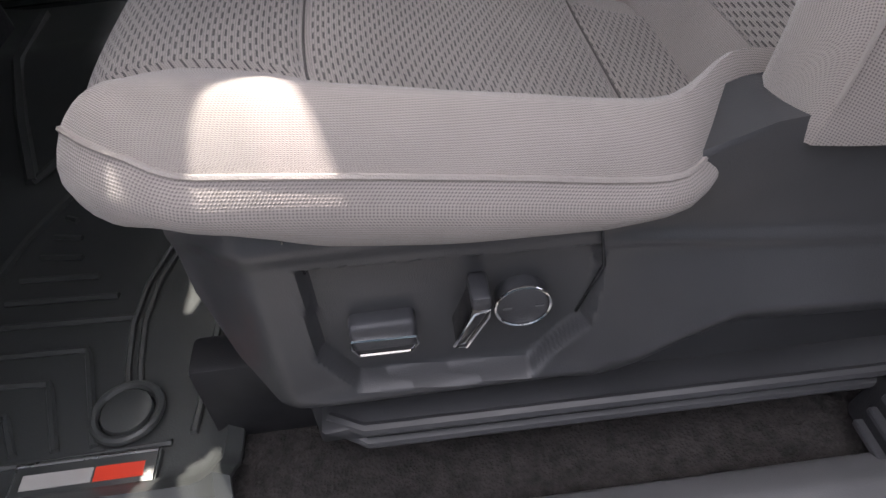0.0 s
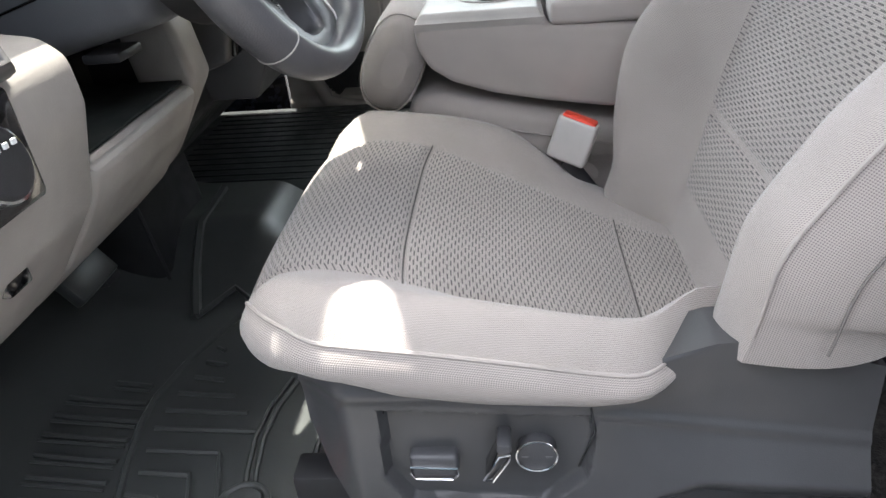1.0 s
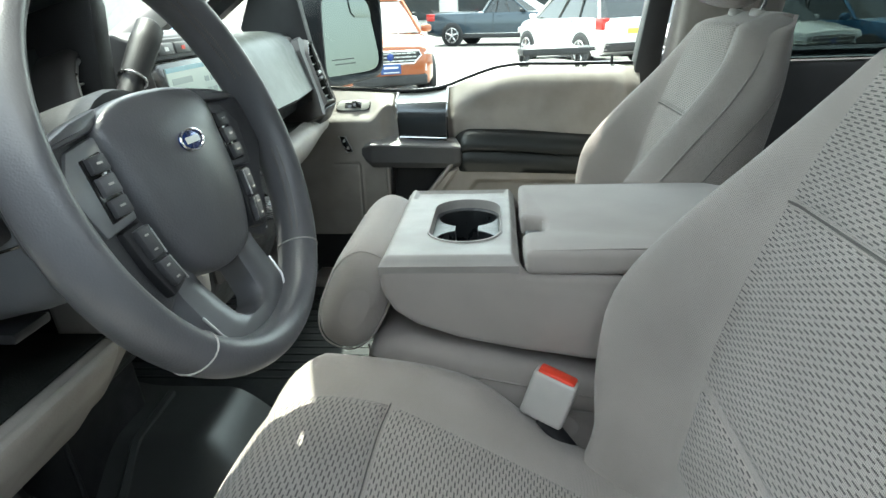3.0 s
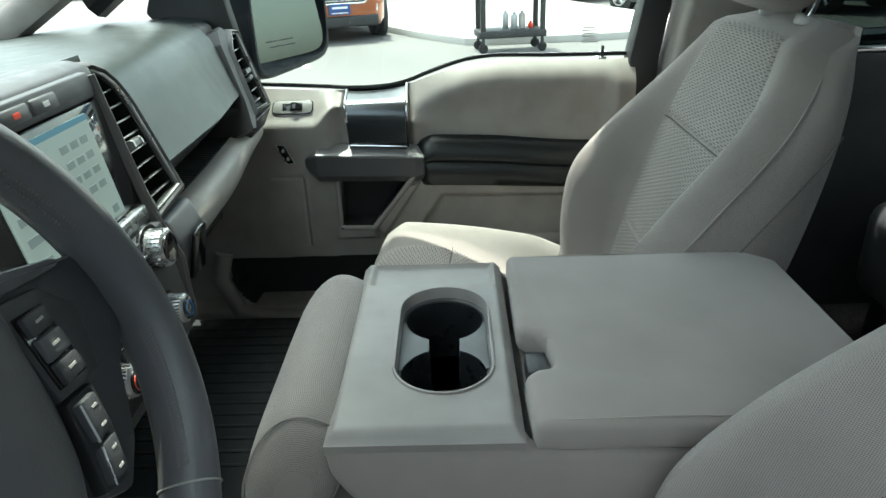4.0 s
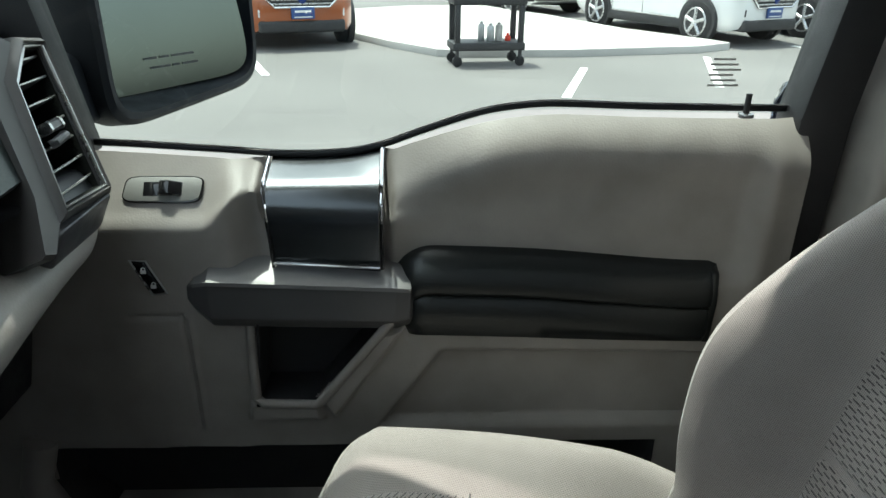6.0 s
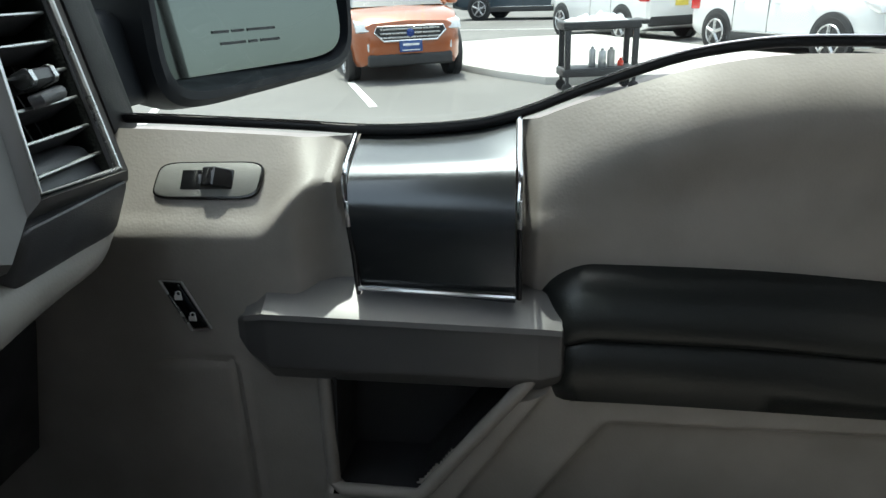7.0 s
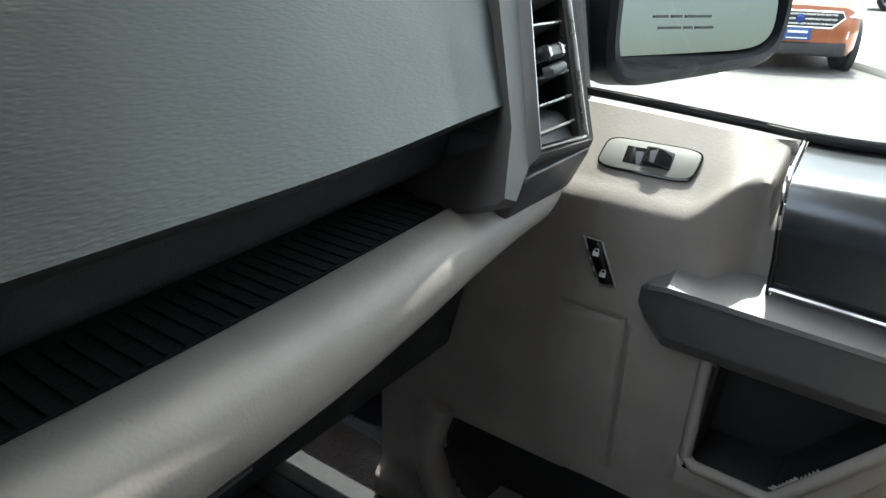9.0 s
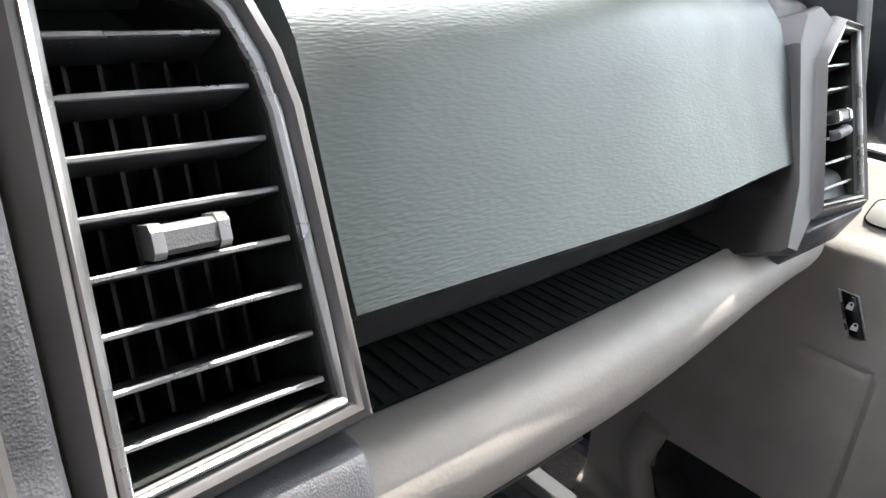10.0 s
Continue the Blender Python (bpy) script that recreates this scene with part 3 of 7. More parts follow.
        return bol * ease(0.56, 0.84, abs(s)) - edge * max(0, (abs(s) - 0.80) / 0.20) ** 2.2 + 0.006 * math.sin(math.pi * w / TOP) - 0.05 * ease(0.49, TOP, w) ** 2

    def back(w, s, d=0.0):
        w += (0.105 if driver and s < 0 else 0.075) * ease(0.72, 1.0, abs(s)) * (1 - ease(-0.07, 0.14, w))          # the bolsters end higher than the middle
        return Vector((BX, yc + sgn * s * half(w), BZ)) + wv * w + fv * (proud(w, s) + d)

    NW = 46
    ww = [-0.07 + (TOP + 0.07) * k / (NW - 1) for k in range(NW)]
    ww[-1] = TOP
    part("backrest", sheet([[back(w, s) for s in ss] for w in ww]), CLOTH, root)
    rim2 = [(w, -1.0) for w in ww] + [(TOP, s) for s in ss[1:]] + [(w, 1.0) for w in ww[::-1][1:]]
    sk = []
    for k in range(8):
        q = k / 7
        row = []
        for w, s in rim2:
            p = back(w, s)
            low_w = w + (0.150 if driver and s < 0 else 0.075) * (1 - ease(-0.07, 0.14, w))
            deep = Vector((BX, yc + sgn * s * half(w) * (1 - 0.07 * q * q), BZ)) + wv * (low_w + (0.012 * math.sin(math.pi * q) if w == TOP else 0)) + fv * (-0.085)
            p = p.lerp(deep, q)
            p.y += sgn * s * 0.014 * math.sin(math.pi * q) * (1 if abs(s) == 1 else 0)
            row.append(p)
        sk.append(row)
    part("backrest_side", sheet(sk), CLOTH_SIDE, root)
    bk = [[Vector((BX, yc + sgn * s * half(w) * 0.93, BZ)) + wv * w + fv * (-0.085 - 0.02 * (1 - s * s)) for s in ss] for w in ww]
    part("back_panel", sheet(bk), DARK, root)
    for s in (-1.0, 1.0):
        line = [back(w, s, 0.001) + Vector((0, sgn * s * 0.001, 0)) for w in ww[3:41]]
        part("piping", tube(line, 0.0018, 6), PIPING, root)
        line2 = [back(w, s, -0.055) + Vector((0, sgn * s * 0.0125, 0)) for w in ww[4:37]]
        part("side_seam", tube(line2, 0.0011, 5), THREAD, root)

    def bpanel(name, w0, w1, s0, s1):
        rows = []
        for i in range(26):
            a = i / 25
            row = []
            for j in range(30):
                b = j / 29
                e, f = min(a, 1 - a) * (w1 - w0), min(b, 1 - b) * 0.25
                up = 0.0035 * ease(0, 0.006, min(e, f)) - 0.0015 * (1 - ease(0, 0.002, min(e, f)))
                left, right = s0[0] + (s0[1] - s0[0]) * a, s1[0] + (s1[1] - s1[0]) * a
                row.append(back(w0 + (w1 - w0) * a, left + (right - left) * b, up))
            rows.append(row)
        part(name, sheet(rows), CLOTH_DASH, root)

    seam = 0.345 if driver else 0.328
    bpanel("lumbar_insert", 0.02, 0.120, (-0.58, -0.60), (0.56, 0.60))
    bpanel("lower_back_insert", 0.123, seam, (-0.60, -0.62), (0.60, 0.63))
    bpanel("upper_back_insert", seam + 0.003, 0.515, (-0.62, -0.66), (0.63, 0.68))
    # dark cord again stands in for the shade in this crease
    part("seam_crease", tube([back(seam + 0.0015, -0.61 + 1.23 * k / 24, 0.001) for k in range(25)], 0.0015, 5), CREASE, root)
    # headrest on two posts
    hc = Vector((BX, yc, BZ)) + wv * 0.630 + fv * 0.014
    turn = Matrix.Rotation(REC, 3, "Y")
    part("headrest", pillow(*hc, 0.055, 0.130, 0.092, 3.4, turn=turn), CLOTH, root)
    for s in (-0.06, 0.06):
        base = Vector((BX, yc + s, BZ)) + wv * 0.535 - fv * 0.045
        part("headrest_post", tube([base, base + wv * 0.10], 0.006, 10), CHROME, root)
        part("post_collar", disc(base - wv * 0.002, wv, 0.016, 0.014, 20, 0.003), LIGHT_GREY, root)
    # base under the cushion
    part("seat_base", box(dx - 0.20, dx + 0.22, yc - 0.20, yc + 0.20, FLOOR_Z + 0.10, 0.845, 0.02), BLACK, root)
    for s in (-0.19, 0.19):
        part("seat_rail", box(dx - 0.30, dx + 0.28, yc + s - 0.02, yc + s + 0.02, FLOOR_Z, FLOOR_Z + 0.10, 0.006), BLACK, root)
    # side shield on the door side
    ys = yc - sgn * 0.262

    FIELD = [(-0.182, 0.846), (-0.177, 0.934), (0.012, 0.924), (0.017, 0.898), (0.010, 0.848), (-0.030, 0.799), (-0.158, 0.806)]

    def shield_y(x, z):
        # dished field round the switches, with a ledge along its foot
        left = 0.016 * inside_poly(x, z, FIELD, 0.006)
        left -= 0.005 * math.exp(-((z - 0.953) / 0.012) ** 2)
        left -= 0.004 * math.exp(-((z - 0.800) / 0.008) ** 2) * ease(-0.215, -0.175, x)
        left += 0.040 * ease(0.796, 0.756, z)
        left += 0.030 * ease(-0.200, -0.255, x)
        # towards the rear: a ridge that climbs from the ledge, and a crease above it
        zr = lerp_table(x, [(-0.033, 0.797), (0.034, 0.822), (0.075, 0.846), (0.108, 0.861), (0.25, 0.850)])
        zu = lerp_table(x, [(0.0, 0.926), (0.042, 0.919), (0.25, 0.890)])
        if z > zu:
            right = 0.006 + 0.10 * (z - zu) - 0.05 * max(0.0, z - zu - 0.45 * (x - 0.035))
        elif z > zr:
            right = -0.016 + 0.022 * (z - zr) / (zu - zr)
        else:
            right = -0.016 + 0.050 * ease(zr, zr - 0.075, z)
        right -= 0.003 * math.exp(-((z - zu) / 0.005) ** 2)
        k = ease(-0.012, 0.046, x)
        return ys + sgn * (left * (1 - k) + right * k)

    def shield_top(x):
        return lerp_table(x, [(-0.245, 0.982), (-0.18, 0.970), (-0.08, 0.950), (-0.01, 0.942), (0.02, 0.952), (0.06, 0.975), (0.11, 0.992), (0.16, 0.996), (0.26, 0.96)]) - (0.0 if driver else 0.075 * ease(-0.05, 0.08, x))

    def shield_low(x):
        return lerp_table(x, [(-0.252, 0.90), (-0.24, 0.835), (-0.205, 0.775), (0.0, 0.762), (0.26, 0.745)])

    rows = []
    for i in range(190):
        x = -0.252 + 0.50 * i / 189
        row = []
        zt, zl = shield_top(x), shield_low(x)
        row.append((x + dx, ys + sgn * 0.06, zt + 0.002))
        row.append((x + dx, ys + sgn * 0.012, zt))
        for j in range(100):
            z = zt - 0.003 - (zt - zl) * j / 99
            row.append((x + dx, shield_y(x, z), z))
        row.append((x + dx, ys + sgn * 0.06, zl - 0.004))
        rows.append(row)
    rows.insert(0, [(-0.255 + dx, ys + sgn * 0.06, p[2]) for p in rows[0]])
    shield = part("side_shield", sheet(rows), VALANCE, root, "charcoal plastic side shield")
    part("shield_rail", prism([(-0.196 + dx, 0.760), (-0.165 + dx, 0.764), (0.28 + dx, 0.752), (0.28 + dx, 0.733), (-0.165 + dx, 0.742)], "y", min(ys - sgn * 0.004, ys + sgn * 0.05), max(ys - sgn * 0.004, ys + sgn * 0.05), 0.004), VALANCE, root)
    for z0, z1 in ((0.762, 0.750), (0.744, 0.735)):
        part("rail_bead", tube([(-0.188 + dx, ys + sgn * 0.012, (z0 + 0.753) / 2), (-0.160 + dx, ys - sgn * 0.005, z0), (0.28 + dx, ys - sgn * 0.005, z1)], 0.0055, 8), VALANCE, root)
    part("shield_skirt", box(-0.205 + dx, 0.28 + dx, min(ys + sgn * 0.026, ys + sgn * 0.05), max(ys + sgn * 0.026, ys + sgn * 0.05), 0.70, 0.80, 0.004), VALANCE, root)
    if driver:
        yo = ys + 0.016
        part("shield_joint", tube([(0.008, ys - 0.003, 0.944), (0.014, ys + 0.001, 0.905), (0.002, ys + 0.012, 0.85)], 0.0012, 5), GLOSS, shield)
        for x in (-0.178, -0.170):
            part("shield_groove", tube([(x, ys - 0.0035, 0.962), (x - 0.003, ys + 0.006, 0.925)], 0.0009, 5), GLOSS, shield)
        b = part("seat_switch", box(-0.156, -0.110, yo - 0.014, yo + 0.004, 0.845, 0.872, 0.005, 3), DARK, root, "bar switch with a chrome rim")
        part("switch_rim", tube([(-0.151, yo - 0.0143, 0.844), (-0.116, yo - 0.0143, 0.843), (-0.110, yo - 0.0145, 0.850), (-0.111, yo - 0.0145, 0.858), (-0.155, yo - 0.0145, 0.860), (-0.156, yo - 0.0145, 0.852)], 0.0013, 6, True), CHROME, b)
        lv = part("seat_lever", prism([(-0.086, 0.853), (-0.078, 0.851), (-0.061, 0.882), (-0.060, 0.895), (-0.072, 0.897), (-0.074, 0.882)], "y", yo - 0.024, yo + 0.004, 0.003), GLOSS, root, "slanted lever with a chrome rim")
        part("lever_rim", tube([(-0.086, yo - 0.024, 0.853), (-0.078, yo - 0.024, 0.851), (-0.062, yo - 0.024, 0.879), (-0.061, yo - 0.024, 0.886), (-0.071, yo - 0.024, 0.883)], 0.0012, 6, True), CHROME, lv)
        part("lever_tip", box(-0.073, -0.060, yo - 0.026, yo, 0.887, 0.899, 0.003), DARK, lv)
        kn = part("lumbar_knob", disc((-0.037, yo - 0.012, 0.871), (0, 1, 0), 0.0185, 0.018, 32, 0.003), DARK, root, "round lumbar switch with a chrome ring")
        part("knob_ring", ring((-0.037, yo - 0.012, 0.871), (0, 1, 0), 0.0187, 0.0012), CHROME, kn)
        for dx_ in (-0.011, 0.011):
            part("knob_mark", box(-0.037 + dx_ - 0.003, -0.037 + dx_ + 0.003, yo - 0.0128, yo - 0.0115, 0.8700, 0.8714), PULL, kn)
    return root


seat(-0.435, 1, 0.0, "grey cloth driver's seat with slotted inserts and charcoal side shield", True)
seat(0.435, -1, 0.120, "grey cloth passenger seat with slotted inserts and headrest", False, 0.035)

# belt buckles beside the seats
for yb, xb, sg in ((-0.205, 0.036, 1), (0.21, 0.13, -1)):
    bk = thing("belt_buckle", (xb, yb, 0.93), "grey plastic seat belt buckle with a red button", "belt buckle", "belt buckles")
    tilt = Matrix.Translation((xb, yb, 0.975)) @ Matrix.Scale(1.12, 4) @ Matrix.Rotation(radians(18), 4, "Y") @ Matrix.Rotation(radians(-20 * sg), 4, "Z")
    bm = box(-0.026, 0.026, -0.013, 0.013, -0.024, 0.034, 0.005, 3)
    bmesh.ops.transform(bm, matrix=tilt, verts=bm.verts)
    body = part("case", bm, LIGHT_GREY, bk)
    bm = box(-0.022, 0.022, -0.0105, 0.0105, 0.030, 0.037, 0.003, 2)
    bmesh.ops.transform(bm, matrix=tilt, verts=bm.verts)
    part("button", bm, RED, body)
    part("stalk", tube([tilt @ Vector((0, 0, -0.022)), (xb + 0.03, yb, 0.90), (xb + 0.06, yb, 0.82)], 0.012, 10, flat=0.5), BLACK, bk)

# ---- middle seat, folded down as a console ----
con = thing("centre_console", (0.0, 0.0, 0.95), "fold-down centre console in grey cloth with cup holder tray", "console")
side_prof = [(-0.172, 1.153), (-0.181, 1.135), (-0.178, 1.110), (-0.162, 1.083), (-0.132, 1.063), (-0.077, 1.044), (0.0, 1.028), (0.09, 1.014), (0.36, 1.0), (0.385, 1.06), (0.37, 1.125), (0.004, 1.135), (0.0, 1.153)]
for y0, y1 in ((-0.172, -0.148), (0.148, 0.172)):
    part("body_side", prism(side_prof, "y", y0, y1, 0.010, 3), CLOTH_SIDE, con)
core = [(-0.168, 1.140), (-0.174, 1.13), (-0.164, 1.112), (-0.145, 1.088), (-0.11, 1.064), (-0.07, 1.050), (0.36, 1.008), (0.376, 1.06), (0.365, 1.12), (0.01, 1.130), (0.0, 1.07), (-0.150, 1.07), (-0.152, 1.14)]
part("body_core", prism(core, "y", -0.1475, 0.1475, 0.0), CLOTH_SIDE, con)
# tray with a raised rim and an oval cup holder cut through it
CUPX, CUPY = -0.073, -0.012


def in_cup(x, y, grow=0.0):
    u, v = abs(x - CUPX), abs(y - CUPY)
    r = 0.0490 + grow
    vv = max(0.0, v - 0.055)
    return (u * u + vv * vv) < r * r if v > 0.055 else u < r


def tray_z(x, y):
    z = 1.160
    if -0.166 < x < -0.010 and 0.105 < y < 0.166:
        z -= 0.006 * ease(0, 0.006, min(x + 0.166, -0.010 - x, y - 0.105, 0.166 - y))
    e = min(x + 0.179, 0.0 - x, y + 0.1745, 0.1745 - y)
    return z - 0.012 * (1 - ease(0, 0.014, e)) ** 2


gx, gy = np.linspace(-0.179, 0.0, 74), np.linspace(-0.1745, 0.1745, 142)
rows = [[(x, y, tray_z(x, y)) for y in gy] for x in gx]
bm = sheet(rows, keep=lambda i, j: not in_cup((gx[i] + gx[i + 1]) / 2, (gy[j] + gy[j + 1]) / 2, 0.002))
rim_e = [e for e in bm.edges if e.is_boundary and all(in_cup(v.co.x, v.co.y, 0.012) is False and (abs(v.co.x + 0.179) < 1e-4 or abs(v.co.x) < 1e-4 or abs(abs(v.co.y) - 0.1745) < 1e-4) for v in e.verts)]
r = bmesh.ops.extrude_edge_only(bm, edges=rim_e)
for v in [g for g in r["geom"] if isinstance(g, bmesh.types.BMVert)]:
    v.co.z -= 0.012
    v.co.y *= 0.1715 / 0.1745
part("tray", bm, STONE_SMOOTH, con, "stone grey plastic tray")


def cup_loop(r, z, n=48):
    pts = []
    for k in range(n):
        a = 2 * math.pi * k / n
        c, s = math.cos(a), math.sin(a)
        pts.append(Vector((CUPX + r * c, CUPY + r * s + math.copysign(0.055, s), z)))
    return pts


part("cup_rim", sheet([cup_loop(0.0525, 1.159), cup_loop(0.0518, 1.1622), cup_loop(0.0496, 1.1622), cup_loop(0.0485, 1.158), cup_loop(0.0482, 1.148)], close_v=True), STONE_SMOOTH, con)
cup = part("cup_insert", sheet([cup_loop(0.0484, 1.148), cup_loop(0.0478, 1.1462), cup_loop(0.0465, 1.1455), cup_loop(0.0455, 1.1435)], close_v=True), PULL, con, "grey oval cup holder")
gyl = np.linspace(-0.102, 0.102, 150)
gxl = np.linspace(-0.047, 0.047, 72)


def well(x, y):
    """Two round wells joined by a neck, under a flat deck with a soft brim."""
    d = min(math.hypot(x, y - 0.0525), math.hypot(x, y + 0.0525)) - 0.0435
    if abs(y) < 0.06:
        d = min(d, abs(x) - 0.0165)
    return 1.0700 + 0.075 * ease(-0.0022, 0.0006, d)


part("cup_well", sheet([[(CUPX + x, CUPY + y, well(x, y)) for y in gyl] for x in gxl], keep=lambda i, j: in_cup(CUPX + gxl[i], CUPY + gyl[j], -0.0015)), CUP_BLACK, cup)
# pale deck between the wells, and two sprung fingers in the rear one
for sgn_ in (-1, 1):
    pts = [(sgn_ * 0.0168, y) for y in np.linspace(-0.0125, 0.0125, 5)]
    arc_hi = [(sgn_ * 0.0440 * math.cos(a), 0.0525 - 0.0440 * math.sin(a)) for a in np.linspace(radians(64), radians(8), 10)]
    arc_lo = [(x, -y) for x, y in arc_hi[::-1]]
    rim_ = [(sgn_ * 0.0466, y) for y in (0.045, -0.045)]
    poly_ = pts + arc_hi + rim_ + arc_lo
    part("deck", prism([(CUPX + x, CUPY + y) for x, y in poly_], "z", 1.1448, 1.1464), PULL, cup, "smooth grey deck between the wells")
for x in (-0.024, 0.024):
    bm = box(-0.0045, 0.0045, -0.010, 0.010, -0.014, 0.014, 0.003)
    bmesh.ops.transform(bm, matrix=pose(CUPX + x, CUPY - 0.066, 1.112, 20, 0, -35 if x > 0 else 35), verts=bm.verts)
    part("cup_tab", bm, PULL, cup)
# armrest lid with a notch for its latch
lid_top = [(0.008, 0.172), (0.315, 0.172), (0.350, 0.140), (0.350, -0.140), (0.315, -0.172), (0.008, -0.172), (0.006, -0.095), (0.018, -0.086), (0.034, -0.082), (0.038, -0.070), (0.038, -0.036), (0.034, -0.024), (0.018, -0.020), (0.006, -0.010)]
part("lid", prism(lid_top, "z", 1.133, 1.166, 0.009, 3), CLOTH, con, "padded grey lid with a latch notch")
part("latch", box(0.012, 0.034, -0.072, -0.034, 1.130, 1.150, 0.003), DARK, con)
for yy in (-0.165, 0.165):
    part("lid_seam", tube([(0.020, yy, 1.1645), (0.12, yy, 1.1665), (0.34, yy, 1.1645)], 0.0012, 5), PIPING, con)
# padded front flap
prof = []
for k in range(36):
    a = 2 * math.pi * k / 36
    u = math.copysign(abs(math.cos(a)) ** 0.85, math.cos(a)) * 0.080
    v = math.copysign(abs(math.sin(a)) ** 0.8, math.sin(a)) * 0.047
    th = radians(66)
    prof.append((-0.219 + u * math.cos(th) - v * math.sin(th), 1.088 + u * math.sin(th) + v * math.cos(th)))
rows = []
for k, y in enumerate(np.linspace(-1, 1, 25)):
    sc = max(0.05, 1 - abs(y) ** 7) ** 0.33
    rows.append([Vector((-0.212 + (px + 0.212) * sc, 0.172 * y, 1.088 + (pz - 1.088) * sc)) for px, pz in prof])
part("front_flap", sheet(rows, close_v=True, cap=True), CLOTH_SIDE, con, "padded cloth flap at the front")
part("flap_seam", tube([(px, -0.146, pz) for px, pz in [(-0.212 + (a + 0.212) * 0.92, 1.088 + (b - 1.088) * 0.92) for a, b in prof]], 0.0014, 5, True), PIPING, con)

mid = thing("centre_seat_cushion", (0.0, 0.0, FLOOR_Z), "narrow grey cloth centre seat cushion under the console", "seat cushion")
cs = [(-0.205, 0.93), (-0.212, 0.985), (-0.200, 1.030), (-0.165, 1.045), (-0.05, 1.020), (0.10, 0.985), (0.30, 0.96), (0.30, 0.86), (-0.19, 0.86)]
part("cushion", prism(cs, "y", -0.165, 0.165, 0.022, 4), CLOTH_SIDE, mid)
part("seam", tube([(-0.214, -0.10, 1.0), (-0.20, -0.160, 1.015), (-0.1, -0.167, 0.995), (0.1, -0.167, 0.955), (0.3, -0.167, 0.93)], 0.0016, 5), PIPING, mid)
part("base", box(-0.17, 0.30, -0.13, 0.13, FLOOR_Z, 0.87, 0.02), BLACK, mid)

# rear bench in the dark behind the seats
bench = thing("rear_bench", (1.0, 0.0, FLOOR_Z), "dark grey cloth rear bench seat", "bench seat")
part("cushion", box(0.82, 1.25, -0.74, 0.74, 0.80, 1.02, 0.05, 4), DARK, bench)
part("backrest", prism([(1.20, 0.95), (1.36, 1.55), (1.46, 1.55), (1.44, 0.95)], "y", -0.74, 0.74, 0.04, 4), DARK, bench)
part("base", box(0.86, 1.40, -0.70, 0.70, FLOOR_Z, 0.81, 0.01), BLACK, bench)


# ---- passenger door ----
BELT = [(-0.72, 1.270), (-0.484, 1.263), (-0.347, 1.255), (-0.271, 1.250), (-0.196, 1.253), (-0.155, 1.262), (-0.114, 1.277), (-0.040, 1.301), (0.009, 1.309), (0.048, 1.311), (0.155, 1.308), (0.36, 1.306)]


def belt(x):
    return smooth_table(x, BELT)


GRAB = [(-0.318, 0.946), (-0.306, 1.075), (-0.140, 1.075), (-0.160, 1.052), (-0.243, 0.946)]
GRAB_CUT = [(-0.245 + (x + 0.245) * 1.035, 1.015 + (z - 1.015) * 1.035) for x, z in GRAB]
LOWER = [(-0.175, 0.895), (-0.088, 1.020), (0.31, 1.012), (0.31, 0.895)]
MAP = [(-0.600, 0.800), (-0.590, 0.868), (0.20, 0.872), (0.20, 0.745), (-0.555, 0.745)]


def door_y(x, z):
    b = belt(x)
    y = 0.814 + 0.022 * ease(-0.338, -0.300, x) * ease(1.09, 1.12, z) * ease(-0.14, -0.16, x)
    # the ledge under the window leans outwards
    k = ease(-0.17, -0.02, x)
    zs = 1.190
    zs += 0.040 * ease(-0.365, -0.315, x) * ease(-0.296, -0.302, x)
    if z > zs - 0.012:
        t = max(0.0, (z - zs + 0.012) / (b - zs + 0.012))
        y += 0.062 * (1 - k) * (t if t > 0.2 else t * t * 5 * 0.5 + t * 0.5)
    y += 0.050 * k * max(0.0, (z - b + 0.066) / 0.066) ** 1.9
    # hollow above the armrest
    hollow_top = smooth_table(x, [(-0.17, 1.186), (-0.10, 1.226), (-0.03, 1.256), (0.03, 1.268), (0.12, 1.271), (0.33, 1.266)])
    y += 0.020 * ease(hollow_top + 0.024, hollow_top - 0.062, z) * ease(-0.172, -0.13, x) * ease(0.30, 0.262, x) * ease(1.10, 1.13, z)
    # dark pocket behind the pull, and the panels below
    y += 0.016 * inside_poly(x, z, LOWER, 0.014)
    y += 0.070 * inside_poly(x, z, MAP, 0.008)
    # lip under the pocket
    lip_in = (inside_poly(x, z, [(-0.336, 0.914), (-0.330, 0.948), (-0.240, 0.948), (-0.232, 0.914)], 0.008) + inside_poly(x, z, [(-0.245, 0.946), (-0.168, 1.052), (-0.128, 1.052), (-0.222, 0.914)], 0.008))
    y -= 0.012 * min(1.0, lip_in)
    # lower edge rounds in, lip of the map pocket stands out
    y -= 0.018 * ease(0.76, 0.73, z)
    y += 0.05 * ease(0.68, 0.62, z)
    # scored outline of an inset panel near the hinge
    for gx, gz0, gz1 in ((-0.398, 0.90, 1.062),):
        if gz0 < z < gz1:
            y += 0.0045 * math.exp(-((x - gx) / 0.0028) ** 2) - 0.002 * math.exp(-((x - gx - 0.007) / 0.003) ** 2)
    if -0.47 < x < -0.398:
        y += 0.0045 * math.exp(-((z - 1.066 - 0.004 * (x + 0.44)) / 0.0028) ** 2)
    if x > -0.66:
        y += 0.010 * ease(0.29, 0.33, x)
    return y


